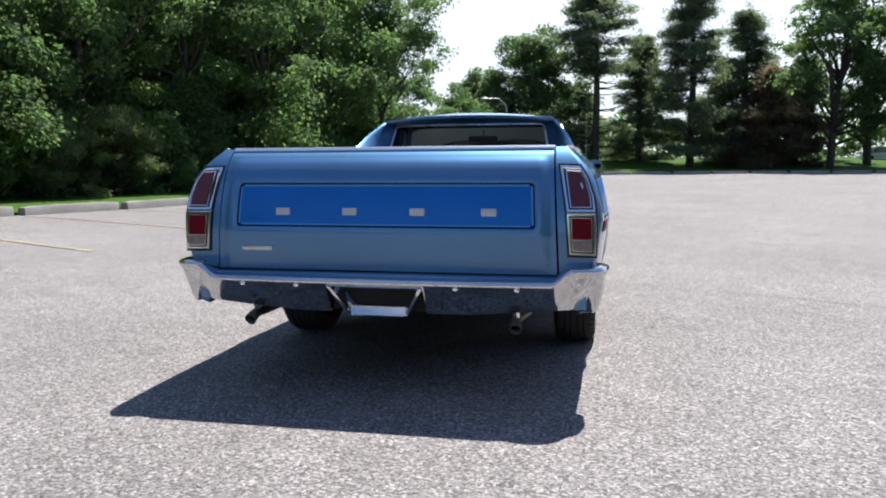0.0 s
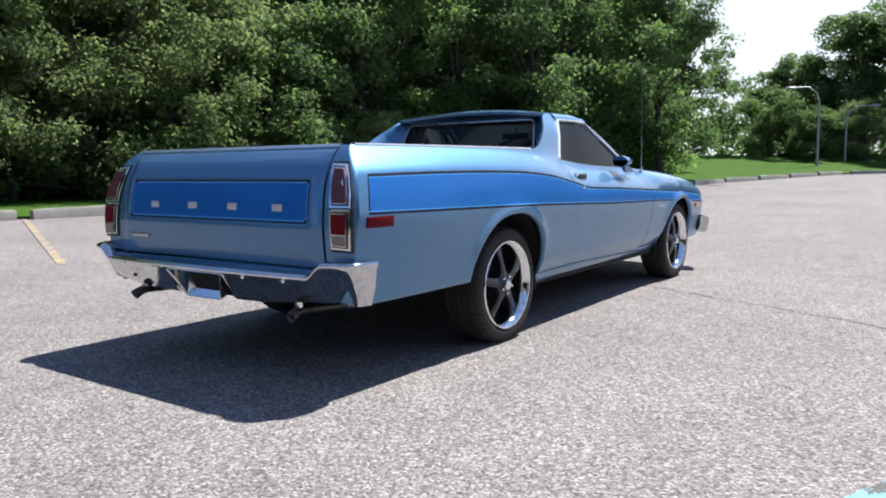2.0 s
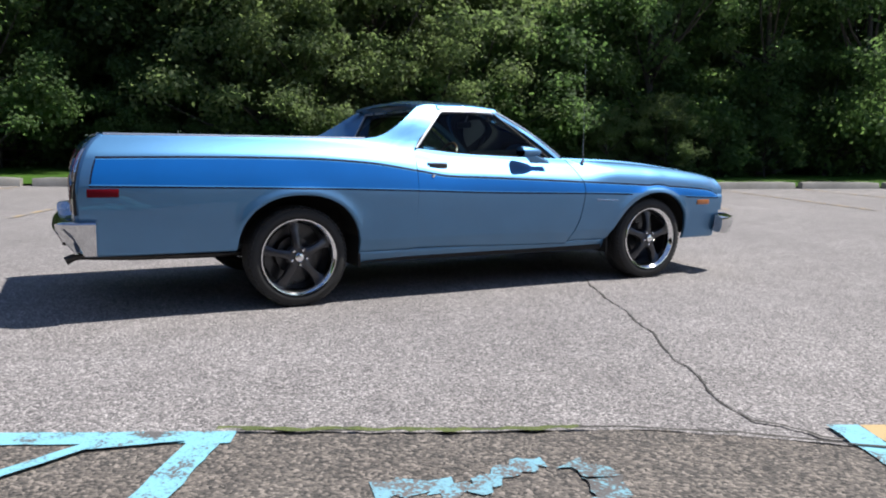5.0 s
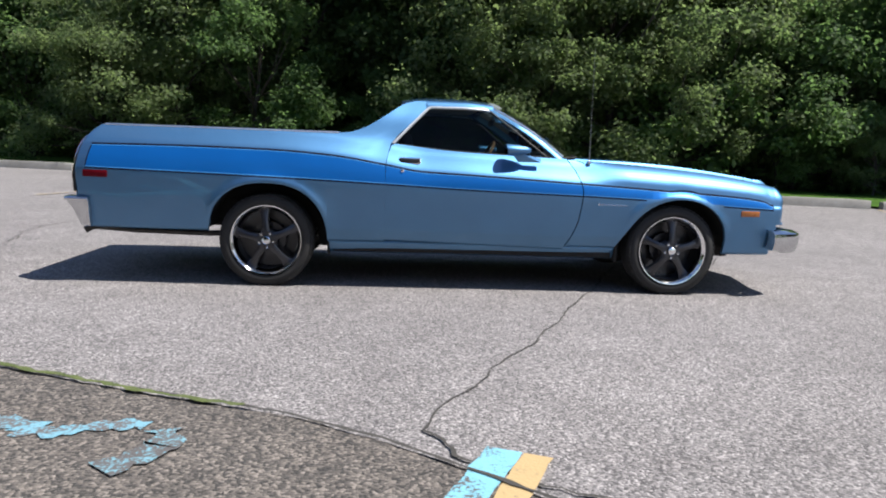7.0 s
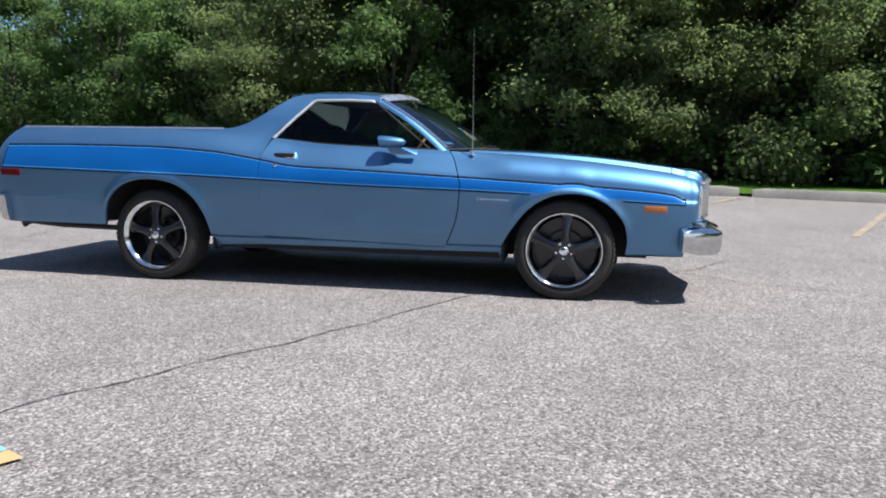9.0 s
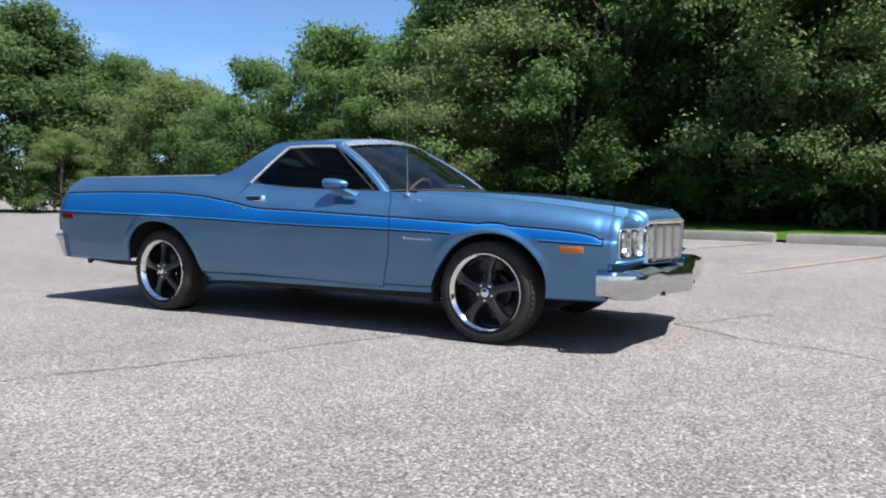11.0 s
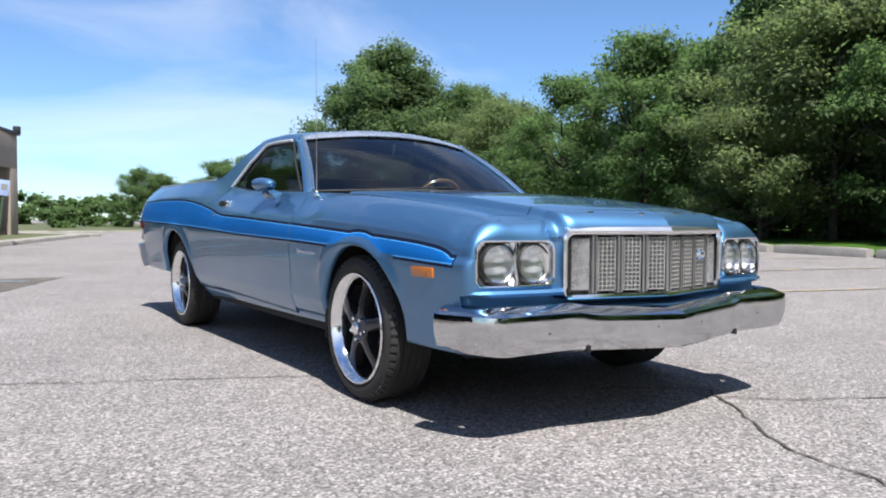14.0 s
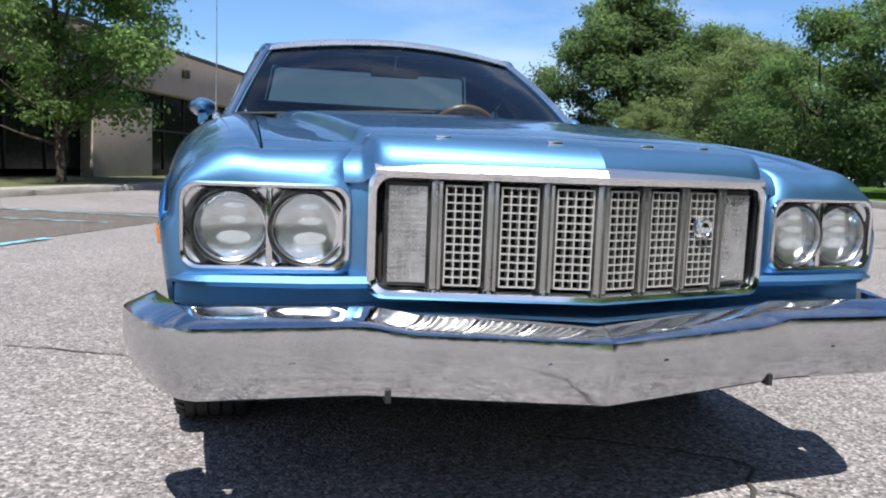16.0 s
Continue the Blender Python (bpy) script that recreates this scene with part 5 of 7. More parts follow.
for sg in (1, -1):
    lamp = part("headlamp_bezel", loft(bmesh.new(), [face_ring(rounded(0.515, 0.862, 0.578, 0.762, 0.035), d, sg, g) for d, g in ((-0.05, 0.0), (0.0, 0.0), (0.008, -0.004), (0.006, -0.010), (-0.012, -0.016), (-0.02, -0.03))]), M_BEZEL, car, "chrome twin headlamp surround", smooth=True)
    plate = [[(sg * x, sweep_back(x) - 0.006 - 0.020 * smooth((0.102 - min(math.hypot(x - lx, z - 0.668) for lx in (0.758, 0.604))) / 0.030), z) for x in np.linspace(0.528, 0.850, 81)] for z in np.linspace(0.590, 0.750, 41)]
    verts, faces, nc = [p for r in plate for p in r], [], len(plate[0])
    for r in range(len(plate) - 1):
        for c in range(nc - 1):
            q = (r * nc + c, r * nc + c + 1, (r + 1) * nc + c + 1, (r + 1) * nc + c)
            mx_, mz_ = sum(abs(verts[k][0]) for k in q) / 4, sum(verts[k][2] for k in q) / 4
            if min(math.hypot(mx_ - lx, mz_ - 0.668) for lx in (0.758, 0.604)) > 0.0725:
                faces.append(q[::-1] if sg > 0 else q)
    put("bezel_plate", mesh_of("bezel_plate", verts, faces, [M_PLATE]), lamp, "dished chrome plate round the lamps")
    for sx, sz in ((0.538, 0.600), (0.538, 0.740), (0.842, 0.600), (0.842, 0.740)):
        bm = bmesh.new()
        bmesh.ops.create_uvsphere(bm, u_segments=10, v_segments=6, radius=0.0055, matrix=Matrix.Translation((sg * sx, sweep_back(sx) - 0.014, sz)) @ Matrix.Diagonal((1, 0.6, 1, 1)))
        part("bezel_screw", bm, M_CHROME_DULL, lamp, smooth=True)
    web = part("centre_web", boxed(min(sg * 0.674, sg * 0.688), max(sg * 0.674, sg * 0.688), 3.84, 3.872, 0.585, 0.755), M_CHROME, lamp, bevel=0.004)
    for lx in (0.758, 0.604):
        cy = sweep_back(lx) - 0.012
        bm = bmesh.new()
        seg = 32
        prof = [(-0.02, 0.0815), (0.007, 0.0815), (0.011, 0.079), (0.008, 0.0755), (-0.01, 0.0745)]
        loft(bm, [[(sg * lx + r * math.cos(2 * math.pi * k / seg), cy + d, 0.668 + r * math.sin(2 * math.pi * k / seg)) for k in range(seg)] for d, r in prof], True, False)
        ring = part("lamp_ring", bm, M_BLACK, lamp, "black rubber lamp ring", smooth=True)
        bm = bmesh.new()
        loft(bm, [[(sg * lx + r * math.cos(2 * math.pi * k / seg), cy + d, 0.668 + r * math.sin(2 * math.pi * k / seg)) for k in range(seg)] for d, r in ((-0.01, 0.0745), (0.006, 0.0742), (0.009, 0.0725), (0.007, 0.0705), (-0.004, 0.0695))], True, False)
        part("retaining_ring", bm, M_CHROME_DULL, lamp, "thin bright ring round the lens", smooth=True)
        bm = bmesh.new()
        loft(bm, [[(sg * lx + r * math.cos(2 * math.pi * k / seg), cy - d, 0.668 + r * math.sin(2 * math.pi * k / seg)) for k in range(seg)] for d, r in ((0.004, 0.070), (0.018, 0.062), (0.031, 0.051), (0.042, 0.038), (0.050, 0.024), (0.054, 0.012), (0.055, 0.001))], True, False)
        part("reflector", bm, M_REFLECT, lamp, "bright lamp reflector", smooth=True)
        bm = bmesh.new()
        loft(bm, [[(sg * lx + r * math.cos(2 * math.pi * k / seg), cy + d, 0.668 + r * math.sin(2 * math.pi * k / seg)) for k in range(seg)] for d, r in ((-0.002, 0.071), (0.006, 0.060), (0.012, 0.042), (0.015, 0.020), (0.016, 0.001))], True, False)
        bm.normal_update()
        if sum(f.normal.y for f in bm.faces) < 0:
            bmesh.ops.reverse_faces(bm, faces=bm.faces)
        lens = part("lens", bm, M_LENS, lamp, "clear glass headlamp lens", smooth=True)
        bm = bmesh.new()
        for j in range(-8, 9):
            u = j * 0.0068
            h = math.sqrt(max(0.0, 0.060 ** 2 - u * u))
            for z0, z1 in ((-h, -0.030), (-0.026, 0.024), (0.028, h)):
                if z1 - z0 > 0.008:
                    dome = 0.012 - 2.6 * u * u - 1.3 * ((z0 + z1) / 2) ** 2
                    box(bm, sg * lx + u - 0.0021, sg * lx + u + 0.0021, cy + dome - 0.004, cy + dome - 0.001, 0.668 + z0, 0.668 + z1)
        part("lens_pattern", bm, M_FLUTE, lens, "pressed vertical flutes in the lens")
        # bright sun glints in the lens, put in as milky pads
        for dz, rx, rz in ((-0.022, 0.034, 0.014), (0.014, 0.026, 0.008), (0.044, 0.022, 0.006)):
            bm = bmesh.new()
            bmesh.ops.create_uvsphere(bm, u_segments=20, v_segments=8, radius=1.0, matrix=Matrix.Translation((sg * lx - 0.006 * sg, cy + 0.004, 0.668 + dz)) @ Matrix.Diagonal((rx, 0.003, rz, 1)))
            part("lens_glint", bm, M_GLINT, lens, "milky pad standing in for a sun glint in the lens", smooth=True)


# grille: a shallow vee, with eight bays
def vee(x, d=0.0):
    return 4.030 - 0.115 * abs(x) / 0.47 + d


def vee_frame(x0, x1, z0, z1):
    pts = rounded(x0, x1, z0, z1, 0.034, 6)
    out = []
    for a, b in zip(pts, pts[1:] + pts[:1]):
        out.append(a)
        if a[0] * b[0] < 0:
            out.append((0.0, a[1]))
    return out


gf = []
for d, g in ((-0.09, 0.004), (0.0, 0.0), (0.006, -0.006), (0.004, -0.016), (-0.012, -0.022), (-0.05, -0.024)):
    gf.append([(x + g * (0 if abs(x) < 0.01 else (1 if x > 0 else -1)), vee(x, d), z + g * (1 if z > 0.66 else -1)) for x, z in vee_frame(-0.482, 0.482, 0.526, 0.797)])
cap = []
for x in [v * 0.47 for v in (-1, -0.95, -0.8, -0.6, -0.4, -0.2, 0, 0.2, 0.4, 0.6, 0.8, 0.95, 1)]:
    e = 0.006 * smooth((abs(x) - 0.42) / 0.05)
    cap.append([(x, vee(x, 0.003), 0.786), (x, vee(x, 0.008), 0.796), (x, vee(x, -0.002), 0.810 - e), (x, vee(x, -0.026), 0.823 - e), (x, vee(x, -0.05), 0.80)])
grille = part("grille", loft(bmesh.new(), gf, True, False), M_CHROME, car, "wide chrome grille surround", smooth=True)
part("grille_cap", loft(bmesh.new(), cap), M_CAP, grille, "bright chrome strip over the grille", smooth=True).data.set_sharp_from_angle(angle=radians(18))
back = loft(bmesh.new(), [[(-0.46, vee(0.46, -0.06), z), (0, vee(0, -0.06), z), (0.46, vee(0.46, -0.06), z), (0.46, 3.80, z), (-0.46, 3.80, z)] for z in (0.545, 0.78)])
part("grille_backing", back, M_UNDER, grille)
BAY = 0.456 / 4


def skewed(bm):
    """Lays a flat piece on the grille's vee."""
    for v in bm.verts:
        v.co.y += vee(v.co.x)
    return bm


for k in range(-4, 5):
    x = k * BAY
    if abs(k) < 4:
        bm = bmesh.new()
        for o in ((-0.011, -0.004), (0.004, 0.011)) if k else ((-0.014, -0.004), (0.004, 0.014)):
            box(bm, x + o[0], x + o[1], -0.05, -0.004, 0.548, 0.776)
        box(bm, x - 0.004, x + 0.004, -0.05, -0.014, 0.548, 0.776)
        part("divider", skewed(bm), M_DIVIDER, grille, "satin metal grille divider", bevel=0.0015)
for k in range(8):
    x0, x1 = (k - 4) * BAY + 0.020, (k - 3) * BAY - 0.020
    if k in (0, 7):
        x0, x1 = (x0 - 0.002, x1 + 0.002)
        bm = bmesh.new()
        box(bm, x0 - 0.007, x1 + 0.007, -0.045, -0.024, 0.551, 0.773)
        pl = part("parking_lamp", skewed(bm), M_BLACK, grille, "clear ribbed parking lamp in a black surround", bevel=0.003)
        bm = bmesh.new()
        bow = [(lerp(x0, x1, j / 12), -0.014 - 0.007 * math.sin(math.pi * j / 12)) for j in range(13)]
        loft(bm, [[(xx, dd, 0.560), (xx, dd, 0.764), (xx, dd - 0.004, 0.764), (xx, dd - 0.004, 0.560)] for xx, dd in bow])
        part("lamp_bowl", skewed(bm), M_CLEARLENS, pl, "bright fluted bowl behind the lens", smooth=True)
        bm = bmesh.new()
        for j in range(1, 16):
            z = 0.56 + 0.204 * j / 16
            box(bm, x0 + 0.003, x1 - 0.003, -0.013, -0.010, z - 0.0012, z + 0.0012)
        for j in range(1, 5):
            xx = lerp(x0, x1, j / 5)
            box(bm, xx - 0.001, xx + 0.001, -0.013, -0.009, 0.563, 0.761)
        part("lens_rib_pattern", skewed(bm), M_FLUTE, pl)
        continue
    bm = bmesh.new()
    for j in range(5):
        xx = lerp(x0, x1, j / 4)
        box(bm, xx - 0.0014, xx + 0.0014, -0.026, -0.010, 0.557, 0.767)
    for j in range(13):
        z = lerp(0.557, 0.767, j / 12)
        box(bm, x0 - 0.0014, x1 + 0.0014, -0.025, -0.011, z - 0.0014, z + 0.0014)
    part("grille_mesh", skewed(bm), M_GRILLE, grille, "satin metal egg-crate grille insert")
bm = bmesh.new()
loft(bm, [[(-0.283 + r * math.cos(2 * math.pi * s / 24) * (1 + 0.06 * (s % 2)), vee(0.283, d), 0.690 + r * math.sin(2 * math.pi * s / 24) * (1 + 0.06 * (s % 2))) for s in range(24)] for d, r in ((-0.03, 0.022), (-0.004, 0.024), (0.004, 0.019), (0.0, 0.015), (0.006, 0.011), (0.008, 0.003))])
part("emblem", bm, M_CHROME, grille, "round chrome emblem", smooth=True)
for x, w in ((0.320, 0.034), (0.086, 0.034), (-0.142, 0.032), (-0.313, 0.028)):
    bm = boxed(x - w / 2, x + w / 2, vee(x) - 0.080, vee(x) - 0.060, lerp(0.858, 0.863, abs(x) / 0.32), lerp(0.868, 0.873, abs(x) / 0.32))
    part("hood_badge", bm, M_CHROME, car, "small plain chrome badge", bevel=0.003)


# bumpers: a section carried along a plan line
def swept(path, sections):
    rings = []
    for k, p in enumerate(path):
        a, b = Vector(path[max(k - 1, 0)]), Vector(path[min(k + 1, len(path) - 1)])
        d = (b - a).normalized()
        n = Vector((d.y, -d.x))
        rings.append([(p[0] + n.x * o, p[1] + n.y * o, z) for o, z in sections(k, p)])
    return loft(bmesh.new(), rings)


half = [(0.0, 4.098), (0.006, 4.097), (0.14, 4.076), (0.28, 4.053), (0.40, 4.033), (0.44, 4.026), (0.49, 4.014), (0.54, 4.008), (0.7, 4.006), (0.82, 4.004), (0.850, 3.999), (0.874, 3.984), (0.896, 3.952), (0.936, 3.868), (0.966, 3.785), (0.973, 3.750)]
fpath = half[::-1] + [(-x, y) for x, y in half[1:]]


def f_section(k, p):
    ax = abs(p[0])
    mid = smooth((0.50 - ax) / 0.10)
    ridge = 0.490 - 0.013 * mid - 0.014 * mid * max(0.0, 1 - ax / 0.45)
    low = 0.322 + 0.018 * min(1.0, ax / 0.46) + 0.020 * smooth((ax - 0.955) / 0.012)
    tuck = smooth((ax - 0.78) / 0.09)
    return [(-0.07 - 0.02 * tuck, low + 0.012), (-0.010 - 0.020 * tuck, low), (-0.002 - 0.017 * tuck, low + 0.006), (0.004 - 0.012 * tuck, 0.366), (0.008 - 0.004 * tuck, 0.405), (0.009, 0.436), (0.0085, ridge - 0.022), (0.006, ridge - 0.003), (0.000, ridge + 0.002), (-0.050, ridge + 0.024), (-0.060, ridge + 0.027), (-0.066, ridge + 0.021), (-0.070, 0.42)]


fb = part("front_bumper", swept(fpath, f_section), M_BUMPER, car, "broad chrome front bumper with a pointed middle", smooth=True)
for x in (0.452, -0.440):
    part("bumper_slot", boxed(x - 0.0055, x + 0.0055, 3.97, 4.032, 0.334, 0.360), M_BLACK, fb)
for x in (0.64, 0.13, -0.13, -0.62):
    bm = bmesh.new()
    yb = float(np.interp(abs(x), [h[0] for h in half[:10]], [h[1] for h in half[:10]]))
    bmesh.ops.create_uvsphere(bm, u_segments=12, v_segments=6, radius=0.012, matrix=Matrix.Translation((x, yb + 0.006, 0.412)) @ Matrix.Diagonal((1, 0.3, 1, 1)))
    part("bumper_bolt", bm, M_BUMPER, fb, smooth=True)
part("bumper_filler", swept([(x, y) for x, y in fpath if abs(x) < 0.93], lambda k, p: [(-0.062, 0.44), (-0.062, 0.494), (-0.22, 0.500), (-0.22, 0.44)]), M_PAINT, car, "light blue filler behind the bumper")

rhalf = [(0.0, -1.455), (0.15, -1.455), (0.216, -1.454), (0.222, -1.454), (0.4, -1.450), (0.6, -1.440), (0.74, -1.428), (0.79, -1.424), (0.84, -1.416), (0.91, -1.398), (0.955, -1.365), (0.975, -1.32), (0.984, -1.26), (0.986, -1.217)]
r_plan = [Vector((*p, 0)) for p in rhalf]
fine = list(rhalf[:7])
for k in range(7, len(r_plan)):
    a0, a, b, b1 = r_plan[k - 2], r_plan[k - 1], r_plan[k], r_plan[min(k + 1, len(r_plan) - 1)]
    for u in (0.34, 0.67, 1.0):
        q = 0.5 * ((2 * a) + (b - a0) * u + (2 * a0 - 5 * a + 4 * b - b1) * u * u + (3 * a - a0 - 3 * b + b1) * u ** 3)
        fine.append((q.x, q.y))
rhalf = fine
rpath = [(-x, y) for x, y in rhalf[::-1]] + rhalf[1:]


def r_section(k, p):
    ax = abs(p[0])
    end = smooth((ax - 0.76) / 0.09)
    notch = 1.0 if ax < 0.219 else 0.0
    top = lerp(0.556, 0.616, end)
    low = lerp(0.388, 0.420, smooth((ax - 0.3) / 0.6))
    nz = lerp(low, 0.512, notch)
    flush = smooth((ax - 0.93) / 0.04)
    nz -= 0.016 * flush
    return [(-0.13 + 0.01 * notch + 0.01 * flush, nz + 0.01), (-0.093 + 0.048 * notch + 0.052 * flush, nz), (-0.082 + 0.068 * notch + 0.054 * flush, nz + 0.004), (lerp(-0.048, -0.006, notch) + 0.042 * flush, lerp(lerp(low, top, 0.35), 0.518, notch)), (-0.012 + 0.016 * end, lerp(lerp(low, top, 0.78), 0.53, notch)), (0.003 + 0.012 * end, top - 0.026), (0.005 + 0.012 * end, top - 0.018), (0.001 + 0.011 * end, top - 0.010), (-0.010 + 0.007 * end, top - 0.003), (-0.026, top), (-0.055, top - 0.001), (-0.10, top - 0.012), (-0.11, top - 0.05)]


rear_bar = swept(rpath, r_section)
for v in rear_bar.verts:
    tuck = min(1.0, max(0.0, (0.59 - v.co.z) / 0.17)) * smooth((abs(v.co.x) - 0.80) / 0.10)
    v.co.y += tuck * 0.42 * max(0.0, -1.217 - v.co.y)
rb = part("rear_bumper", rear_bar, M_BUMPER, car, "chrome rear bumper with raised ends", smooth=True)
tray = bmesh.new()
prof = [(-0.215, 0.515), (-0.138, 0.385), (-0.122, 0.379), (0.122, 0.379), (0.138, 0.385), (0.215, 0.515)]
loft(tray, [[(x, -1.452 + 0.45 * (0.515 - z), z) for x, z in prof] + [(x * 0.93, -1.449 + 0.45 * (0.515 - z), z + 0.008 * (abs(x) < 0.16)) for x, z in prof[::-1]], [(x * 0.97, -1.335, z + 0.02) for x, z in prof] + [(x * 0.80, -1.338, z + 0.05 * (abs(x) < 0.16)) for x, z in prof[::-1]]])
part("plate_tray", tray, M_CHROME, rb, "chrome number plate recess")
part("plate_shelf", loft(bmesh.new(), [[(x, -1.395, 0.384), (x, -1.390, 0.392), (x * 1.04, -1.372, 0.420), (x * 1.04, -1.365, 0.410)] for x in (-0.122, 0.122)]), M_CHROME, rb, "bright chrome shelf under the plate recess")
part("plate_recess", boxed(-0.215, 0.215, -1.352, -1.335, 0.40, 0.498), M_UNDER, rb, "dark empty plate recess")
for x in (-0.62, 0.62, -0.36, 0.36):
    bm = bmesh.new()
    bmesh.ops.create_uvsphere(bm, u_segments=10, v_segments=6, radius=0.012, matrix=Matrix.Translation((x, -1.443 + 0.012 * (abs(x) > 0.5), 0.518)) @ Matrix.Diagonal((1, 0.4, 1, 1)))
    part("bumper_bolt", bm, M_CHROME, rb, smooth=True)
for x in (-0.585, 0.66):
    part("bumper_slot", boxed(x - 0.005, x + 0.005, -1.398, -1.37, 0.446, 0.464), M_BLACK, rb)
part("bumper_filler", boxed(-0.80, 0.80, -1.378, -1.24, 0.50, 0.566), M_PAINT, car, bevel=0.01)

# tailgate
tz = sorted([0.572, 0.58, 0.62, 0.66, 0.70, 0.74, 0.768, 0.776, 0.784, 0.792, 0.83, 0.87, 0.91, 0.935, 0.942, 0.950, 0.958, 0.966, 0.99, 1.02, 1.05, 1.065, 1.075, 1.085, 1.10, 1.112])
tx = sorted([s * v for s in (-1, 1) for v in (0.757, 0.748, 0.735, 0.722, 0.705, 0.688, 0.681, 0.674, 0.667, 0.660, 0.653, 0.645, 0.6, 0.5, 0.4, 0.3, 0.2, 0.1)] + [0.0])


def tail_out(x, z):
    """Raised field of the tailgate, with a sunk painted panel."""
    ax = abs(x)
    field = smooth((0.735 - ax) / 0.03) * smooth((1.085 - z) / 0.03) * smooth((z - 0.60) / 0.03)
    sunk = smooth((0.686 - ax) / 0.02) * smooth((z - 0.770) / 0.012) * smooth((0.966 - z) / 0.012)
    return -0.010 * field + 0.007 * sunk


def t_paint(r, c):
    x, z = (tx[c] + tx[c + 1]) / 2, (tz[r] + tz[r + 1]) / 2
    cx, cz = max(0.0, abs(x) - 0.652), max(0.0, abs(z - 0.867) - 0.075)
    far = math.hypot(cx, cz)
    if far < 0.0245:
        return 1 if far < 0.0085 else 3 if far < 0.0125 else 2
    return 0


trows = [[(x * (1 + 0.035 * (1.112 - z) / 0.54), tail_y(z) - 0.006 + tail_out(x, z) + (0.02 if z > 1.105 else 0), z) for x in tx] for z in tz]
gate = sheet("tailgate", trows, PAINTS, car, t_paint, False, 0.012, "light blue tailgate with a bright blue sunk panel")
for x in (-0.461, -0.143, 0.168, 0.487):
    part("tailgate_badge", boxed(x - 0.034, x + 0.034, tail_y(0.838) - 0.016, tail_y(0.838) - 0.004, 0.821, 0.855), M_TRIM, gate, "plain bright metal badge block", bevel=0.005)
part("dealer_badge", boxed(-0.66, -0.51, tail_y(0.67) - 0.024, tail_y(0.67) - 0.012, 0.660, 0.680), M_CHROME_DULL, gate, "small metal badge bar", bevel=0.003)
part("gate_cap", tube(bmesh.new(), [(-0.76, -1.175, 1.116), (0.76, -1.175, 1.116)], 0.013, 10), M_CAP, gate, "bright metal strip along the tailgate top", smooth=True)
bm = loft(bmesh.new(), [[(x, -1.19, 1.112), (x, -1.18, 1.124), (x, -1.12, 1.126), (x, -1.11, 0.85), (x, -1.16, 0.85)] for x in (-0.765, 0.765)])
part("gate_top", bm, M_PAINT, gate)

# rear corners and tail lamps


crow_z = [0.42, 0.50, 0.57, 0.65, 0.74, 0.82, 0.90, 0.96, 1.0, 1.04, 1.08, 1.105, 1.122]
for side in (False, True):
    crows = []
    for z in crow_z:
        xi = 0.765 + 0.027 * (1.112 - z) / 0.54
        yq = tail_y(z) + 0.022
        xo = side_x(yq, z)
        crows.append([(lerp(xi, xo, u), tail_y(z) + 0.022 * max(0.0, (u - 0.86) / 0.14) ** 2, z) for u in (0, 0.05, 0.3, 0.55, 0.7, 0.8, 0.87, 0.92, 0.95, 0.98, 1.0)])
    sheet("rear_corner", crows, [M_PAINT], car, None, side, 0.01)


def lamp_slab(pts, sg, out0, out1, name, m, parent, label="", bev=0.004):
    """A lamp piece of a given outline, bent to the rear corner."""
    fine = []
    for a, b in zip(pts, pts[1:] + pts[:1]):
        fine += [(lerp(a[0], b[0], k / 6), lerp(a[1], b[1], k / 6)) for k in range(6)]

    def y_at(x, z):
        return tail_y(z)
    cx, cz = sum(p[0] for p in pts) / len(pts), sum(p[1] for p in pts) / len(pts)
    rings = [[(sg * lerp(x, cx, g), y_at(x, z) - o, lerp(z, cz, g)) for x, z in fine] for o, g in ((-0.01, 0), (out1 - bev, 0), (out1, bev * 8))]
    return part(name, loft(bmesh.new(), rings), m, parent, label, smooth=True)


UP = [(0.786, 1.040), (0.872, 1.036), (0.905, 0.985), (0.933, 0.905), (0.941, 0.842), (0.819, 0.842)]
LO = [(0.818, 0.836), (0.942, 0.836), (0.946, 0.75), (0.944, 0.657), (0.832, 0.660), (0.825, 0.75)]


def shrink(pts, d):
    cx, cz = sum(p[0] for p in pts) / len(pts), sum(p[1] for p in pts) / len(pts)
    return [(x + (cx - x) * d / 0.06 * 0.95, z + (cz - z) * d / 0.095) for x, z in pts]


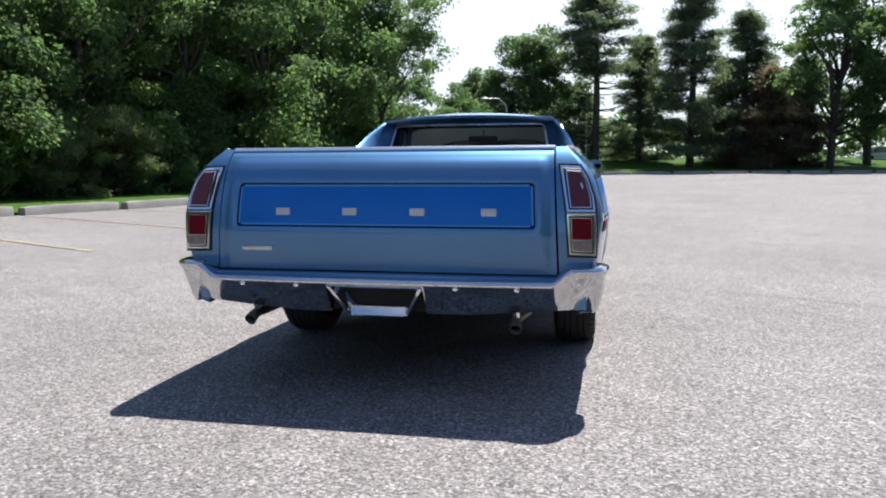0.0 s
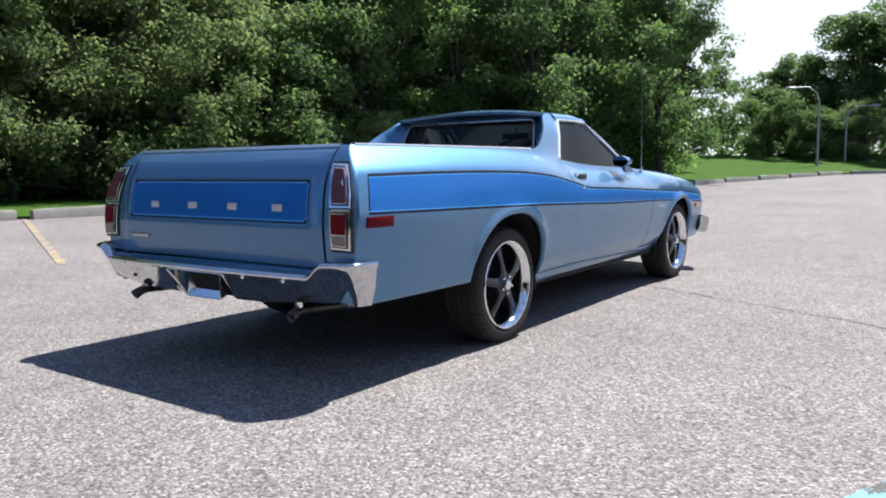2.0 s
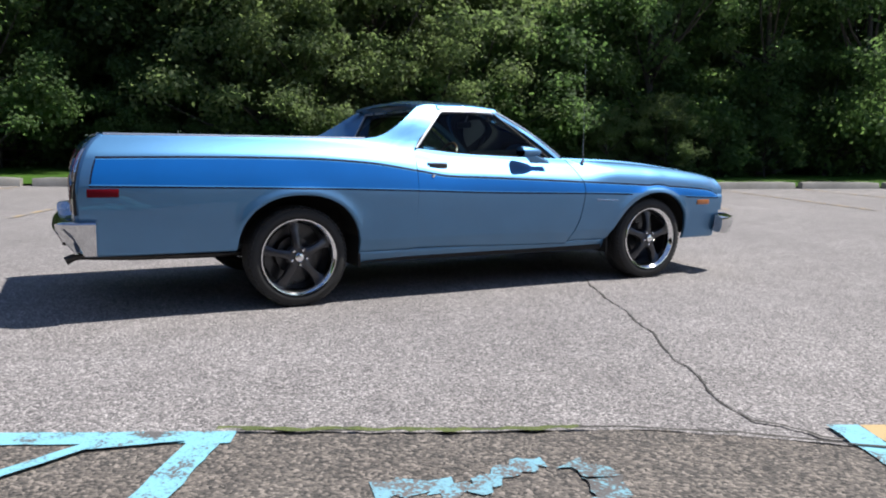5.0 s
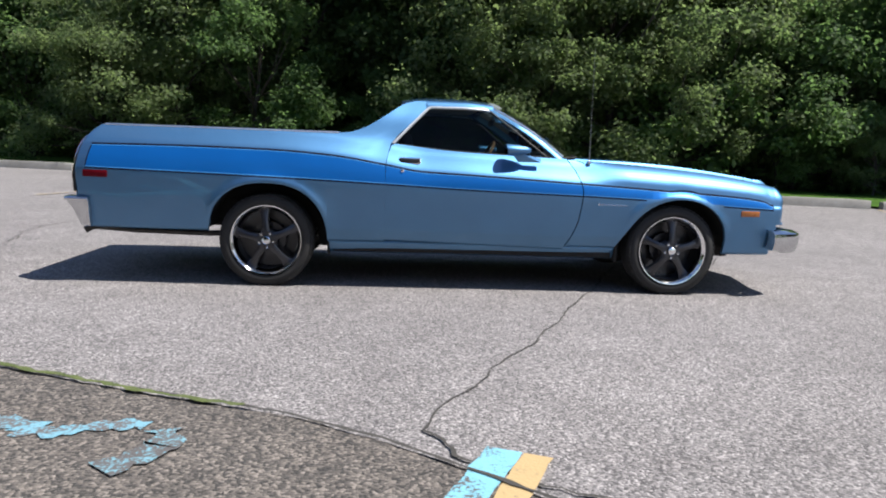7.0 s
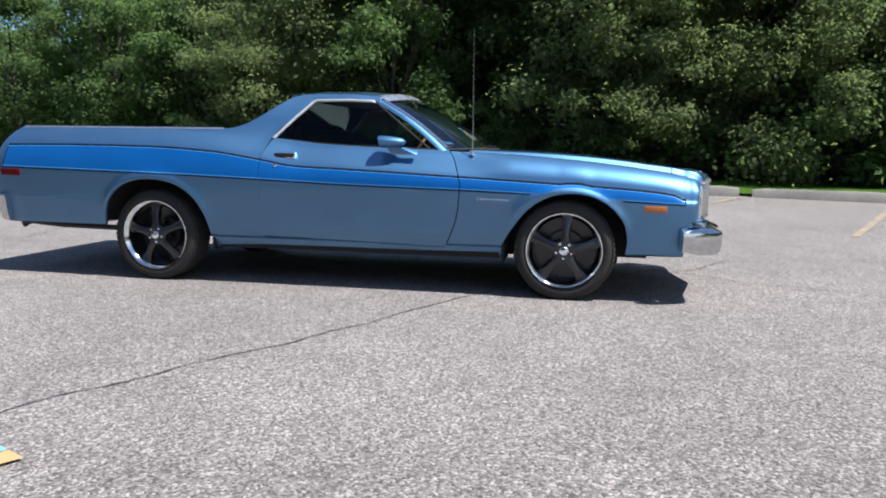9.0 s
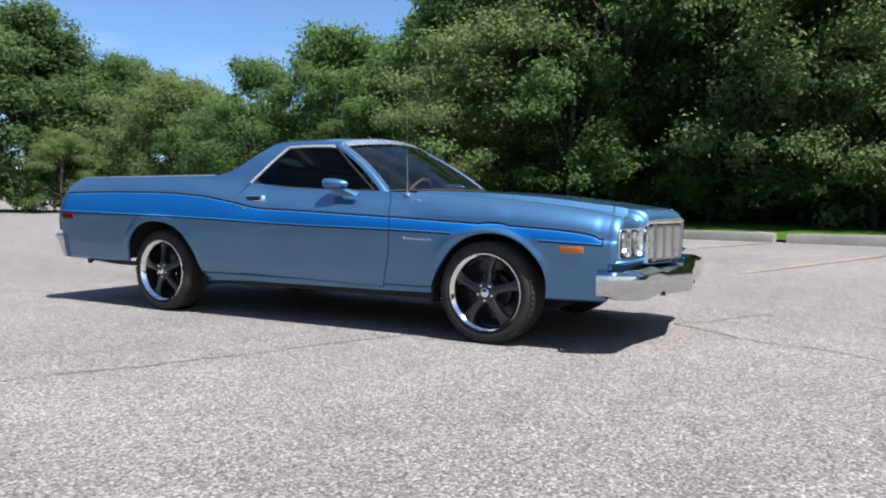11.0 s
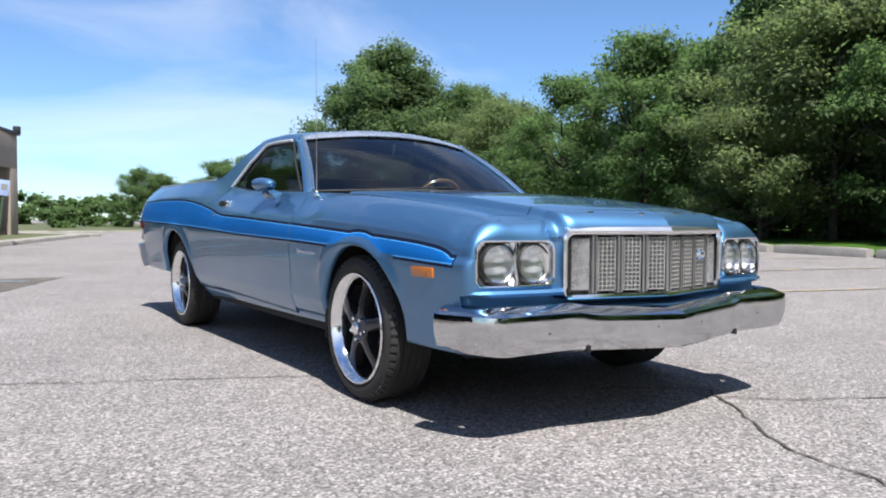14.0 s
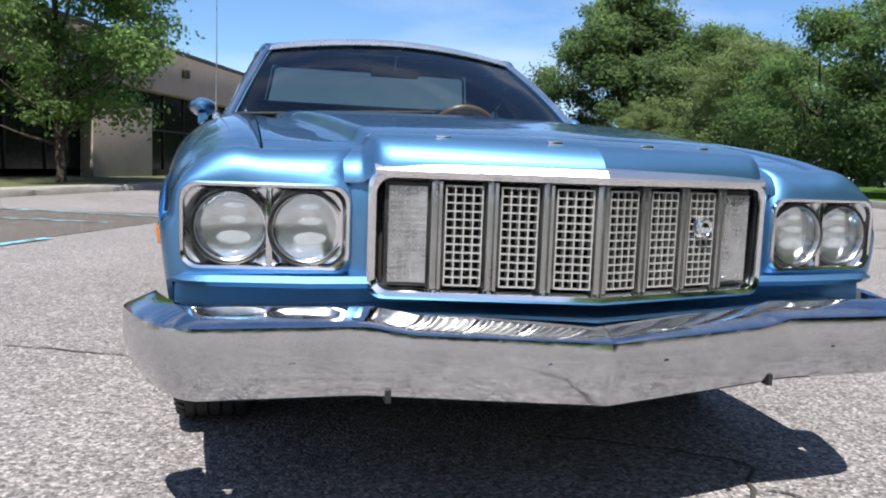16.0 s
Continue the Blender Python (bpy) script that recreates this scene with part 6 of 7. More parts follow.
for sg in (1, -1):
    lampR = lamp_slab([(0.778, 1.048), (0.876, 1.045), (0.912, 0.988), (0.941, 0.905), (0.950, 0.84), (0.953, 0.75), (0.950, 0.648), (0.824, 0.650), (0.812, 0.84)], sg, 0, 0.006, "tail_lamp", M_BLACK, car, "tall red tail lamp with chrome borders")
    for pts, low in ((UP, False), (LO, True)):
        lamp_slab(pts, sg, 0, 0.013, "lamp_border", M_CHROME, lampR, "chrome lamp border")
        lamp_slab(shrink(pts, 0.010), sg, 0, 0.016, "lamp_inset", M_BLACK, lampR)
        lamp_slab(shrink(pts, 0.016), sg, 0, 0.019, "lens_border", M_CHROME, lampR, "inner chrome lens border")
        if not low:
            lamp_slab(shrink(pts, 0.021), sg, 0, 0.023, "lens", M_RED, lampR, "dark red lens")
        else:
            q = shrink(pts, 0.021)
            zc = 0.727
            lamp_slab([(q[0][0], q[0][1]), (q[1][0], q[1][1]), (q[2][0], zc), (q[5][0], zc)], sg, 0, 0.023, "lens", M_REDBRIGHT, lampR, "red lens")
            lamp_slab([(q[5][0], zc - 0.003), (q[2][0], zc - 0.003), (q[3][0], q[3][1]), (q[4][0], q[4][1])], sg, 0, 0.0225, "lens", M_REVERSE, lampR, "white reversing lens")

# side marker lamps, handles, badges
for sg in (1, -1):
    bm = bmesh.new()
    box(bm, sg * side_x(-1.17, 0.777) - 0.006, sg * side_x(-1.17, 0.777) + 0.006, -1.258, -1.085, 0.752, 0.803)
    for v in bm.verts:
        v.co.x += sg * (side_x(v.co.y, v.co.z) - side_x(-1.17, 0.777))
    part("side_marker", bm, M_REDBRIGHT, car, "red side marker lamp", bevel=0.009)
    bm = bmesh.new()
    box(bm, sg * side_x(3.575, 0.632) - 0.006, sg * side_x(3.575, 0.632) + 0.008, 3.503, 3.648, 0.608, 0.650)
    for v in bm.verts:
        v.co.x += sg * (side_x(v.co.y, v.co.z) - side_x(3.575, 0.632))
    part("side_marker", bm, M_AMBER, car, "amber side marker lamp", bevel=0.005)
    d = doors[0 if sg > 0 else 1]
    hx = sg * side_x(1.02, 0.94)
    h = part("door_handle", boxed(min(hx - sg * 0.03, hx + sg * 0.019), max(hx - sg * 0.03, hx + sg * 0.019), 0.939, 1.099, 0.914, 0.962), M_CHROME, d, "chrome door handle", bevel=0.012)
    part("handle_flap", boxed(min(hx - sg * 0.02, hx + sg * 0.023), max(hx - sg * 0.02, hx + sg * 0.023), 0.950, 1.088, 0.922, 0.954), M_BLACK, h, "black handle flap", bevel=0.006)
    bm = lathe(bmesh.new(), [(0, 0.012), (sg * 0.008, 0.012), (sg * 0.010, 0.008), (sg * 0.010, 0.001)], sg * side_x(0.965, 0.868), 0.965, 0.868, 16)
    part("door_lock", bm, M_CHROME, d, smooth=True)
    wave = [(2.40 + 0.22 * k / 60 + 0.006 * math.sin(k * 0.95), 0.668 + (0.013 if k < 9 else 0.006) * math.sin(k * 0.95 + 0.6) - 0.004 * k / 60) for k in range(61)]
    part("script_badge", tube(bmesh.new(), [(sg * (side_x(y, z) + 0.003), y, z) for y, z in wave], 0.0022, 5), M_CHROME, car, "thin chrome scrollwork badge", smooth=True)

# ---- cabin top ----
rrows = []
for t in np.linspace(0, 1, 22):
    y = lerp(0.955, 1.607, t)
    row = []
    for x in np.linspace(-0.618, 0.618, 25):
        z = 1.384 + 0.026 * (1 - (x / 0.618) ** 2) - 0.020 * smooth((y - 1.42) / 0.25) + 0.004 * math.sin(math.pi * t) - 0.006 * smooth((1.1 - y) / 0.15) + 0.022 * (1 - (x / 0.618) ** 2) * smooth((t + 0.12) / 0.4)
        bow = 0.080 * (1 - (x / 0.618) ** 2) * smooth((t - 0.5) / 0.5)
        row.append((x, y + bow * smooth((t - 0.6) / 0.4), z))
    rrows.append(row)
sheet("roof", rrows, [M_PAINT], car, thick=0.02, label="light blue roof")
sheet("roof_lip", [[(x, y + dy, z + dz) for x, y, z in rrows[-1]] for dy, dz in ((-0.004, 0.001), (0.010, -0.003), (0.020, -0.011), (0.026, -0.023), (0.026, -0.034), (0.016, -0.040), (0.0, -0.040))], [M_PAINT], car)
for side in (False, True):
    rr = []
    for x, z, in ((0.660, 1.334), (0.656, 1.348), (0.645, 1.366), (0.63, 1.380), (0.612, 1.3865)):
        rr.append([(x, y, z - 0.018 * smooth((y - 1.42) / 0.25)) for y in np.linspace(1.14, 1.64, 14)])
    sheet("roof_rail", rr, [M_PAINT], car, None, side, 0.012)
# rear window between the pillars
zg = np.linspace(1.10, 1.345, 8)


def glass_y(z):
    return 0.93 + 0.11 * (z - 1.10) / 0.245


sheet("rear_window", [[(x * (0.615 - 0.05 * (z - 1.1) / 0.245), glass_y(z) - 0.02 * (1 - x * x), z) for x in np.linspace(-1, 1, 15)] for z in zg], [M_GLASS_DARK], car, label="dark rear window")
sheet("rear_header", [[(x * w, y - 0.02 * (1 - x * x) * f, z) for x in np.linspace(-1, 1, 15)] for w, y, z, f in ((0.56, 1.037, 1.338, 1), (0.60, 1.00, 1.362, 0.6), (0.618, 0.955, 1.377, 0))], [M_PAINT], car)
for side in (False, True):
    inner = []
    for c in (0.0, 0.2, 0.4, 0.55, 0.7, 0.82, 0.93):
        yt = pillar_back(c)
        zt = pillar_z(yt)
        yb = lerp(0.50, 0.843, c)
        xt = x_upper(yb) + above(zt - z_upper(yb))
        zi = max(min(zt, 1.345), 1.10)
        inner.append([(xt, yt, zt), (xt - 0.025, yt + 0.012, zt - 0.004), (lerp(xt, 0.61, 0.6), lerp(yt, glass_y(zi), 0.5), zt - 0.012), (0.612 - 0.05 * (zi - 1.1) / 0.245, glass_y(zi) - 0.002, zi)])
    sheet("pillar_inner", inner, [M_PAINT], car, None, side)
    sg = -1 if side else 1
    pts = [(sg * (0.60 - 0.05 * (z - 1.1) / 0.245), glass_y(z) - 0.012, z) for z in (1.10, 1.2, 1.30, 1.325)] + [(sg * 0.53, glass_y(1.338) - 0.02, 1.339)] + [(sg * 0.3, glass_y(1.34) - 0.026, 1.341), (0, glass_y(1.34) - 0.030, 1.341)]
    part("rear_window_trim", tube(bmesh.new(), pts, 0.008, 8), M_CHROME_DULL, car, "bright rear window trim", smooth=True)
part("cab_back", boxed(-0.70, 0.70, 0.88, 0.93, 0.80, 1.12), M_PAINT, car)

# windscreen
def screen(u, v):
    bx, by, bz = 0.770 * u, 2.155 + 0.255 * (1 - u * u), 0.990 + 0.012 * (1 - u * u)
    tx_, ty, tz_ = 0.597 * u, 1.610 + 0.100 * (1 - u * u), 1.351 + 0.047 * (1 - u * u)
    return (lerp(bx, tx_, v), lerp(by, ty, v) + 0.028 * math.sin(math.pi * v), lerp(bz, tz_, v) + 0.010 * math.sin(math.pi * v))


sheet("windscreen", [[screen(u, v) for u in np.linspace(-1, 1, 25)] for v in np.linspace(0, 1, 11)], [M_GLASS], car, label="clear curved windscreen", flip=True)
for sg in (1, -1):
    pil = []
    for v in np.linspace(-0.03, 1.03, 9):
        p = screen(sg * 1.0, v)
        pil.append([(p[0] + sg * dx, p[1] + dy, p[2] + dz) for dx, dy, dz in ((-0.012, 0.012, 0.006), (0.012, 0.004, 0.010), (0.030, -0.018, 0.006), (0.034, -0.040, -0.004), (0.010, -0.045, -0.012), (-0.02, -0.02, -0.012))])
    part("windscreen_pillar", loft(bmesh.new(), pil), M_PAINT, car, smooth=True)
    part("pillar_trim", tube(bmesh.new(), [tuple(Vector(screen(sg * 1.0, v)) + Vector((sg * 0.004, 0.006, 0.010))) for v in np.linspace(0, 1, 8)], 0.014, 8), M_SCREENTRIM, car, "bright metal windscreen trim", smooth=True)
band = []
for u in np.linspace(-1.03, 1.03, 21):
    a, b = Vector(screen(u, 0.925)), Vector(screen(u, 1.0))
    band.append([tuple(a + Vector((0, 0.004, 0.004))), tuple(a + Vector((0, 0.012, 0.008))), tuple(a.lerp(b, 0.5) + Vector((0, 0.016, 0.013))), tuple(b + Vector((0, 0.008, 0.016))), tuple(b + Vector((0, -0.022, 0.022))), tuple(b + Vector((0, -0.022, 0.004)))])
part("header_trim", loft(bmesh.new(), band), M_HEADER, car, "bright metal trim over the windscreen", smooth=True)
part("screen_base_trim", tube(bmesh.new(), [tuple(Vector(screen(u, 0.0)) + Vector((0, 0.008, 0.004))) for u in np.linspace(-1, 1, 15)], 0.007, 8), M_RUBBER, car, smooth=True)
cow = [[(x, lerp(hood_back(x), 2.10 + 0.26 * (1 - (x / 0.78) ** 2), t), 0.972 + 0.012 * (1 - (x / 0.75) ** 2) - 0.022 * math.sin(math.pi * t)) for x in np.linspace(-0.73, 0.73, 21)] for t in (0, 0.3, 0.6, 1)]
sheet("cowl", cow, [M_BLACK], car, flip=True, label="dark cowl vent under the windscreen")
for x0, x1 in ((0.52, -0.04), (-0.10, -0.60)):
    a, b = Vector(screen(x0 / 0.77, 0.02)), Vector(screen(x1 / 0.77, 0.05))
    up = Vector((0, 0.02, 0.006))
    w = part("wiper", tube(bmesh.new(), [a + up - Vector((0, -0.02, 0.02)), a.lerp(b, 0.5) + up, b + up], [0.006, 0.005, 0.003], 6), M_BLACK, car, "black wiper arm")
    part("wiper_blade", tube(bmesh.new(), [a.lerp(b, 0.15) + up * 0.7, a.lerp(b, 0.5) + up * 0.75, b + up * 0.7], 0.005, 6), M_BLACK, w)

# side glass and its trim
for sg in (1, -1):
    rowsg = []
    for v in np.linspace(0, 1, 8):
        row = []
        for u in np.linspace(0, 1, 12):
            yb, yt = lerp(0.89, 2.06, u), lerp(1.158, 1.602, u)
            zb, zt = belt_z(yb) - 0.01, lerp(1.337, 1.336, u)
            xb, xt = side_x(yb, belt_z(yb)) - 0.02, 0.648
            row.append((sg * (lerp(xb, xt, v) + 0.012 * math.sin(math.pi * v)), lerp(yb, yt, v), lerp(zb, zt, v)))
        rowsg.append(row)
    sheet("side_window", rowsg, [M_GLASS_SIDE], car, flip=sg < 0, label="clear side window")
    edge = [(sg * (side_x(0.89, 1.053) - 0.004), 0.893, 1.058), (sg * 0.735, 1.04, 1.215), (sg * 0.668, 1.145, 1.322), (sg * 0.662, 1.17, 1.335), (sg * 0.660, 1.4, 1.338), (sg * 0.654, 1.585, 1.332), (sg * 0.645, 1.62, 1.318)]
    part("window_trim", tube(bmesh.new(), edge, 0.011, 8), M_TRIM, car, "bright metal side window trim", smooth=True)
    part("vent_frame", tube(bmesh.new(), [rowsg[0][-1], rowsg[4][-1], rowsg[7][-1]], 0.007, 8), M_BLACK, car, smooth=True)
    part("belt_seal", tube(bmesh.new(), [(sg * (side_x(y, belt_z(y)) - 0.014), y, belt_z(y) + 0.002) for y in np.linspace(0.89, 2.07, 14)], 0.007, 6), M_BLACK, car, smooth=True)

# door mirrors
for sg in (1, -1):
    mz = 1.042
    sec = []
    for y, rx, rz in ((1.898, 0.008, 0.008), (1.886, 0.026, 0.018), (1.855, 0.043, 0.029), (1.79, 0.056, 0.039), (1.735, 0.062, 0.043), (1.718, 0.060, 0.041)):
        sec.append([(sg * 0.905 + rx * math.cos(2 * math.pi * k / 20), y + 0.03 * (rx > 0.059) * math.sin(2 * math.pi * k / 20) * -0.3, mz + rz * math.sin(2 * math.pi * k / 20)) for k in range(20)])
    mir = part("door_mirror", loft(bmesh.new(), sec), M_PAINT, doors[0 if sg > 0 else 1], "light blue bullet-shaped door mirror", smooth=True)
    bm = bmesh.new()
    loft(bm, [[(sg * 0.905 + r * 0.93 * math.cos(2 * math.pi * k / 20), 1.716, mz + r * 0.62 * math.sin(2 * math.pi * k / 20)) for k in range(20)] for r in (0.064, 0.001)], True, True)
    part("mirror_glass", bm, M_CHROME, mir, "mirror glass")
    st = loft(bmesh.new(), [[(sg * 0.890, 1.765, mz - 0.034), (sg * 0.924, 1.765, mz - 0.037), (sg * 0.924, 1.845, mz - 0.030), (sg * 0.890, 1.855, mz - 0.026)], [(sg * 0.878, 1.81, 0.985), (sg * 0.915, 1.80, 0.955), (sg * 0.915, 1.98, 0.955), (sg * 0.872, 1.98, 0.985)]])
    part("mirror_arm", st, M_PAINT, mir, bevel=0.004)

part("antenna", tube(bmesh.new(), [(0.828, 2.352, 0.955), (0.828, 2.352, 0.985), (0.828, 2.350, 1.30), (0.828, 2.346, 1.80)], [0.010, 0.004, 0.0016, 0.0010], 8), M_DIVIDER, car, "thin whip antenna on the wing", smooth=True)
bm = bmesh.new()
bmesh.ops.create_uvsphere(bm, u_segments=14, v_segments=8, radius=0.017, matrix=Matrix.Translation((0.828, 2.352, 0.970)))
part("antenna_base", bm, M_CHROME, car, smooth=True)

# ---- inside the cabin ----
seat = part("bench_seat", boxed(-0.66, 0.66, 1.02, 1.50, 0.55, 0.74), M_VINYL, car, "dark vinyl bench seat", bevel=0.04)
bm = loft(bmesh.new(), [[(x, 0.98, 0.70), (x, 1.10, 0.70), (x, 1.03, 1.13), (x, 0.98, 1.15), (x, 0.945, 1.13)] for x in (-0.64, -0.2, 0.2, 0.64)])
part("backrest", bm, M_VINYL, seat, bevel=0.02)
dash = loft(bmesh.new(), [[(x, 2.10 - 0.05 * abs(x), 0.60), (x, 1.93, 0.62), (x, 1.90, 0.90), (x, 1.95, 0.955), (x, 2.20 - 0.15 * abs(x), 0.96)] for x in (-0.74, -0.4, 0, 0.4, 0.74)])
part("dashboard", dash, M_VINYL, car, "dark padded dashboard", bevel=0.01)
M_WOOD = surface("wood_rim", (0.16, 0.075, 0.03), (0.30, 0.15, 0.06), 0.3, coat=0.6)
wc, wt = Vector((-0.36, 1.70, 0.945)), Matrix.Rotation(radians(62), 3, "X")
pts = [wc + wt @ Vector((0.185 * math.cos(a), 0.185 * math.sin(a), 0)) for a in (2 * math.pi * k / 36 for k in range(37))]
wheel_s = part("steering_wheel", tube(bmesh.new(), pts, 0.013, 8, False), M_WOOD, car, "wood-rimmed steering wheel", smooth=True)
for a in (20, 160, 270):
    part("spoke", tube(bmesh.new(), [wc, wc + wt @ Vector((0.18 * math.cos(radians(a)), 0.18 * math.sin(radians(a)), 0))], 0.008, 6), M_CHROME_DULL, wheel_s)
part("column", tube(bmesh.new(), [wc, (-0.36, 2.0, 0.80)], 0.03, 10), M_VINYL, wheel_s)
rv = part("inside_mirror", boxed(-0.12, 0.12, 1.70, 1.72, 1.235, 1.285), M_BLACK, car, "inside rear-view mirror", bevel=0.012)
part("mirror_stem", tube(bmesh.new(), [(0, 1.715, 1.27), (0, 1.745, 1.335)], 0.007, 8), M_CHROME_DULL, rv)
part("headliner", boxed(-0.58, 0.58, 1.06, 1.58, 1.345, 1.355), M_VINYL, car)
part("cabin_floor", boxed(-0.84, 0.84, 0.90, 2.2, 0.36, 0.42), M_UNDER, car)
for sg in (1, -1):
    part("door_card", boxed(min(sg * 0.76, sg * 0.80), max(sg * 0.76, sg * 0.80), 0.90, 2.15, 0.40, 0.99), M_VINYL, car)
part("firewall", boxed(-0.80, 0.80, 2.16, 2.20, 0.36, 0.95), M_UNDER, car)

# ---- below ----
part("underbody", boxed(-0.62, 0.62, 0.35, 3.55, 0.27, 0.52), M_UNDER, car)
# unseen low blocks, added to keep light off the ground under the car
part("crossmember_light_block", boxed(-0.55, 0.55, 2.62, 3.36, 0.205, 0.36), M_UNDER, car, bevel=0.03)
part("gearbox_light_block", boxed(-0.22, 0.22, 1.2, 2.6, 0.20, 0.36), M_UNDER, car, bevel=0.03)
part("underbody", boxed(-0.62, 0.62, -1.22, 0.35, 0.44, 0.6), M_UNDER, car)
for sg in (1, -1):
    for y0, y1, z0, z1 in ((0.47, 2.55, 0.26, 0.34), (-1.22, -0.45, 0.42, 0.9), (3.46, 3.72, 0.36, 0.74), (-1.2, 3.6, 0.76, 0.80)):
        part("inner_panel", boxed(min(sg * 0.6, sg * 0.84), max(sg * 0.6, sg * 0.84), y0, y1, z0, z1), M_UNDER, car)
    for c, w, z0, h, p in (R_ARCH, F_ARCH):
        wl_ = [[(sg * x, c + (w + 0.012) * math.cos(radians(a)), max(z0 + (h + 0.035) * max(0.0, 1 - abs(math.cos(radians(a))) ** p) ** (1 / p), 0.42 if (c < 1 and a > 90) else 0.35 if (c > 1 and a < 90) else 0.28)) for a in range(-8, 189, 14)] for x in (0.60, 0.925 if c < 1 else 0.88)]
        sheet("wheel_well", wl_, [M_UNDER], car, thick=0.004)
    part("inner_apron", boxed(min(sg * 0.56, sg * 0.60), max(sg * 0.56, sg * 0.60), 2.50, 3.55, 0.30, 0.79), M_UNDER, car)
    part("inner_apron", boxed(min(sg * 0.56, sg * 0.60), max(sg * 0.56, sg * 0.60), -0.46, 0.47, 0.40, 0.83), M_UNDER, car)
    for y in (0.44, -0.41, 2.58, 3.43):
        part("inner_flange", boxed(min(sg * 0.6, sg * 0.88), max(sg * 0.6, sg * 0.88), y - 0.008, y + 0.008, 0.235 if 0 < y < 3 else 0.42, 0.56), M_UNDER, car)
part("axle", tube(bmesh.new(), [(-0.75, 0, 0.335), (0.75, 0, 0.335)], 0.05, 12), M_UNDER, car, smooth=True)
for sg in (1, -1):
    pts = [(sg * 0.56, 0.6, 0.30), (sg * 0.60, -0.25, 0.35), (sg * 0.64, -0.45, 0.342), (sg * 0.63, -1.0, 0.350), (sg * 0.605, -1.25, 0.362)]
    ex = part("exhaust_pipe", tube(bmesh.new(), pts, 0.022, 12), M_PIPE, car, "metal exhaust pipe", smooth=True)
    tip = [(sg * 0.605, -1.20, 0.360), (sg * 0.605, -1.31, 0.366), (sg * 0.608, -1.345, 0.360), (sg * 0.612, -1.385, 0.340)]
    bm = tube(bmesh.new(), tip, [0.021, 0.022, 0.024, 0.027], 16, False)
    o = part("exhaust_tip", bm, M_PIPE, ex, "turned-down dark metal exhaust tip", smooth=True)
    so = o.modifiers.new("thickness", "SOLIDIFY")
    so.thickness = 0.004
    part("tip_clamp", tube(bmesh.new(), [(sg * 0.605, -1.32, 0.382), (sg * 0.605, -1.330, 0.412)], 0.018, 12), M_CHROME, ex, smooth=True)


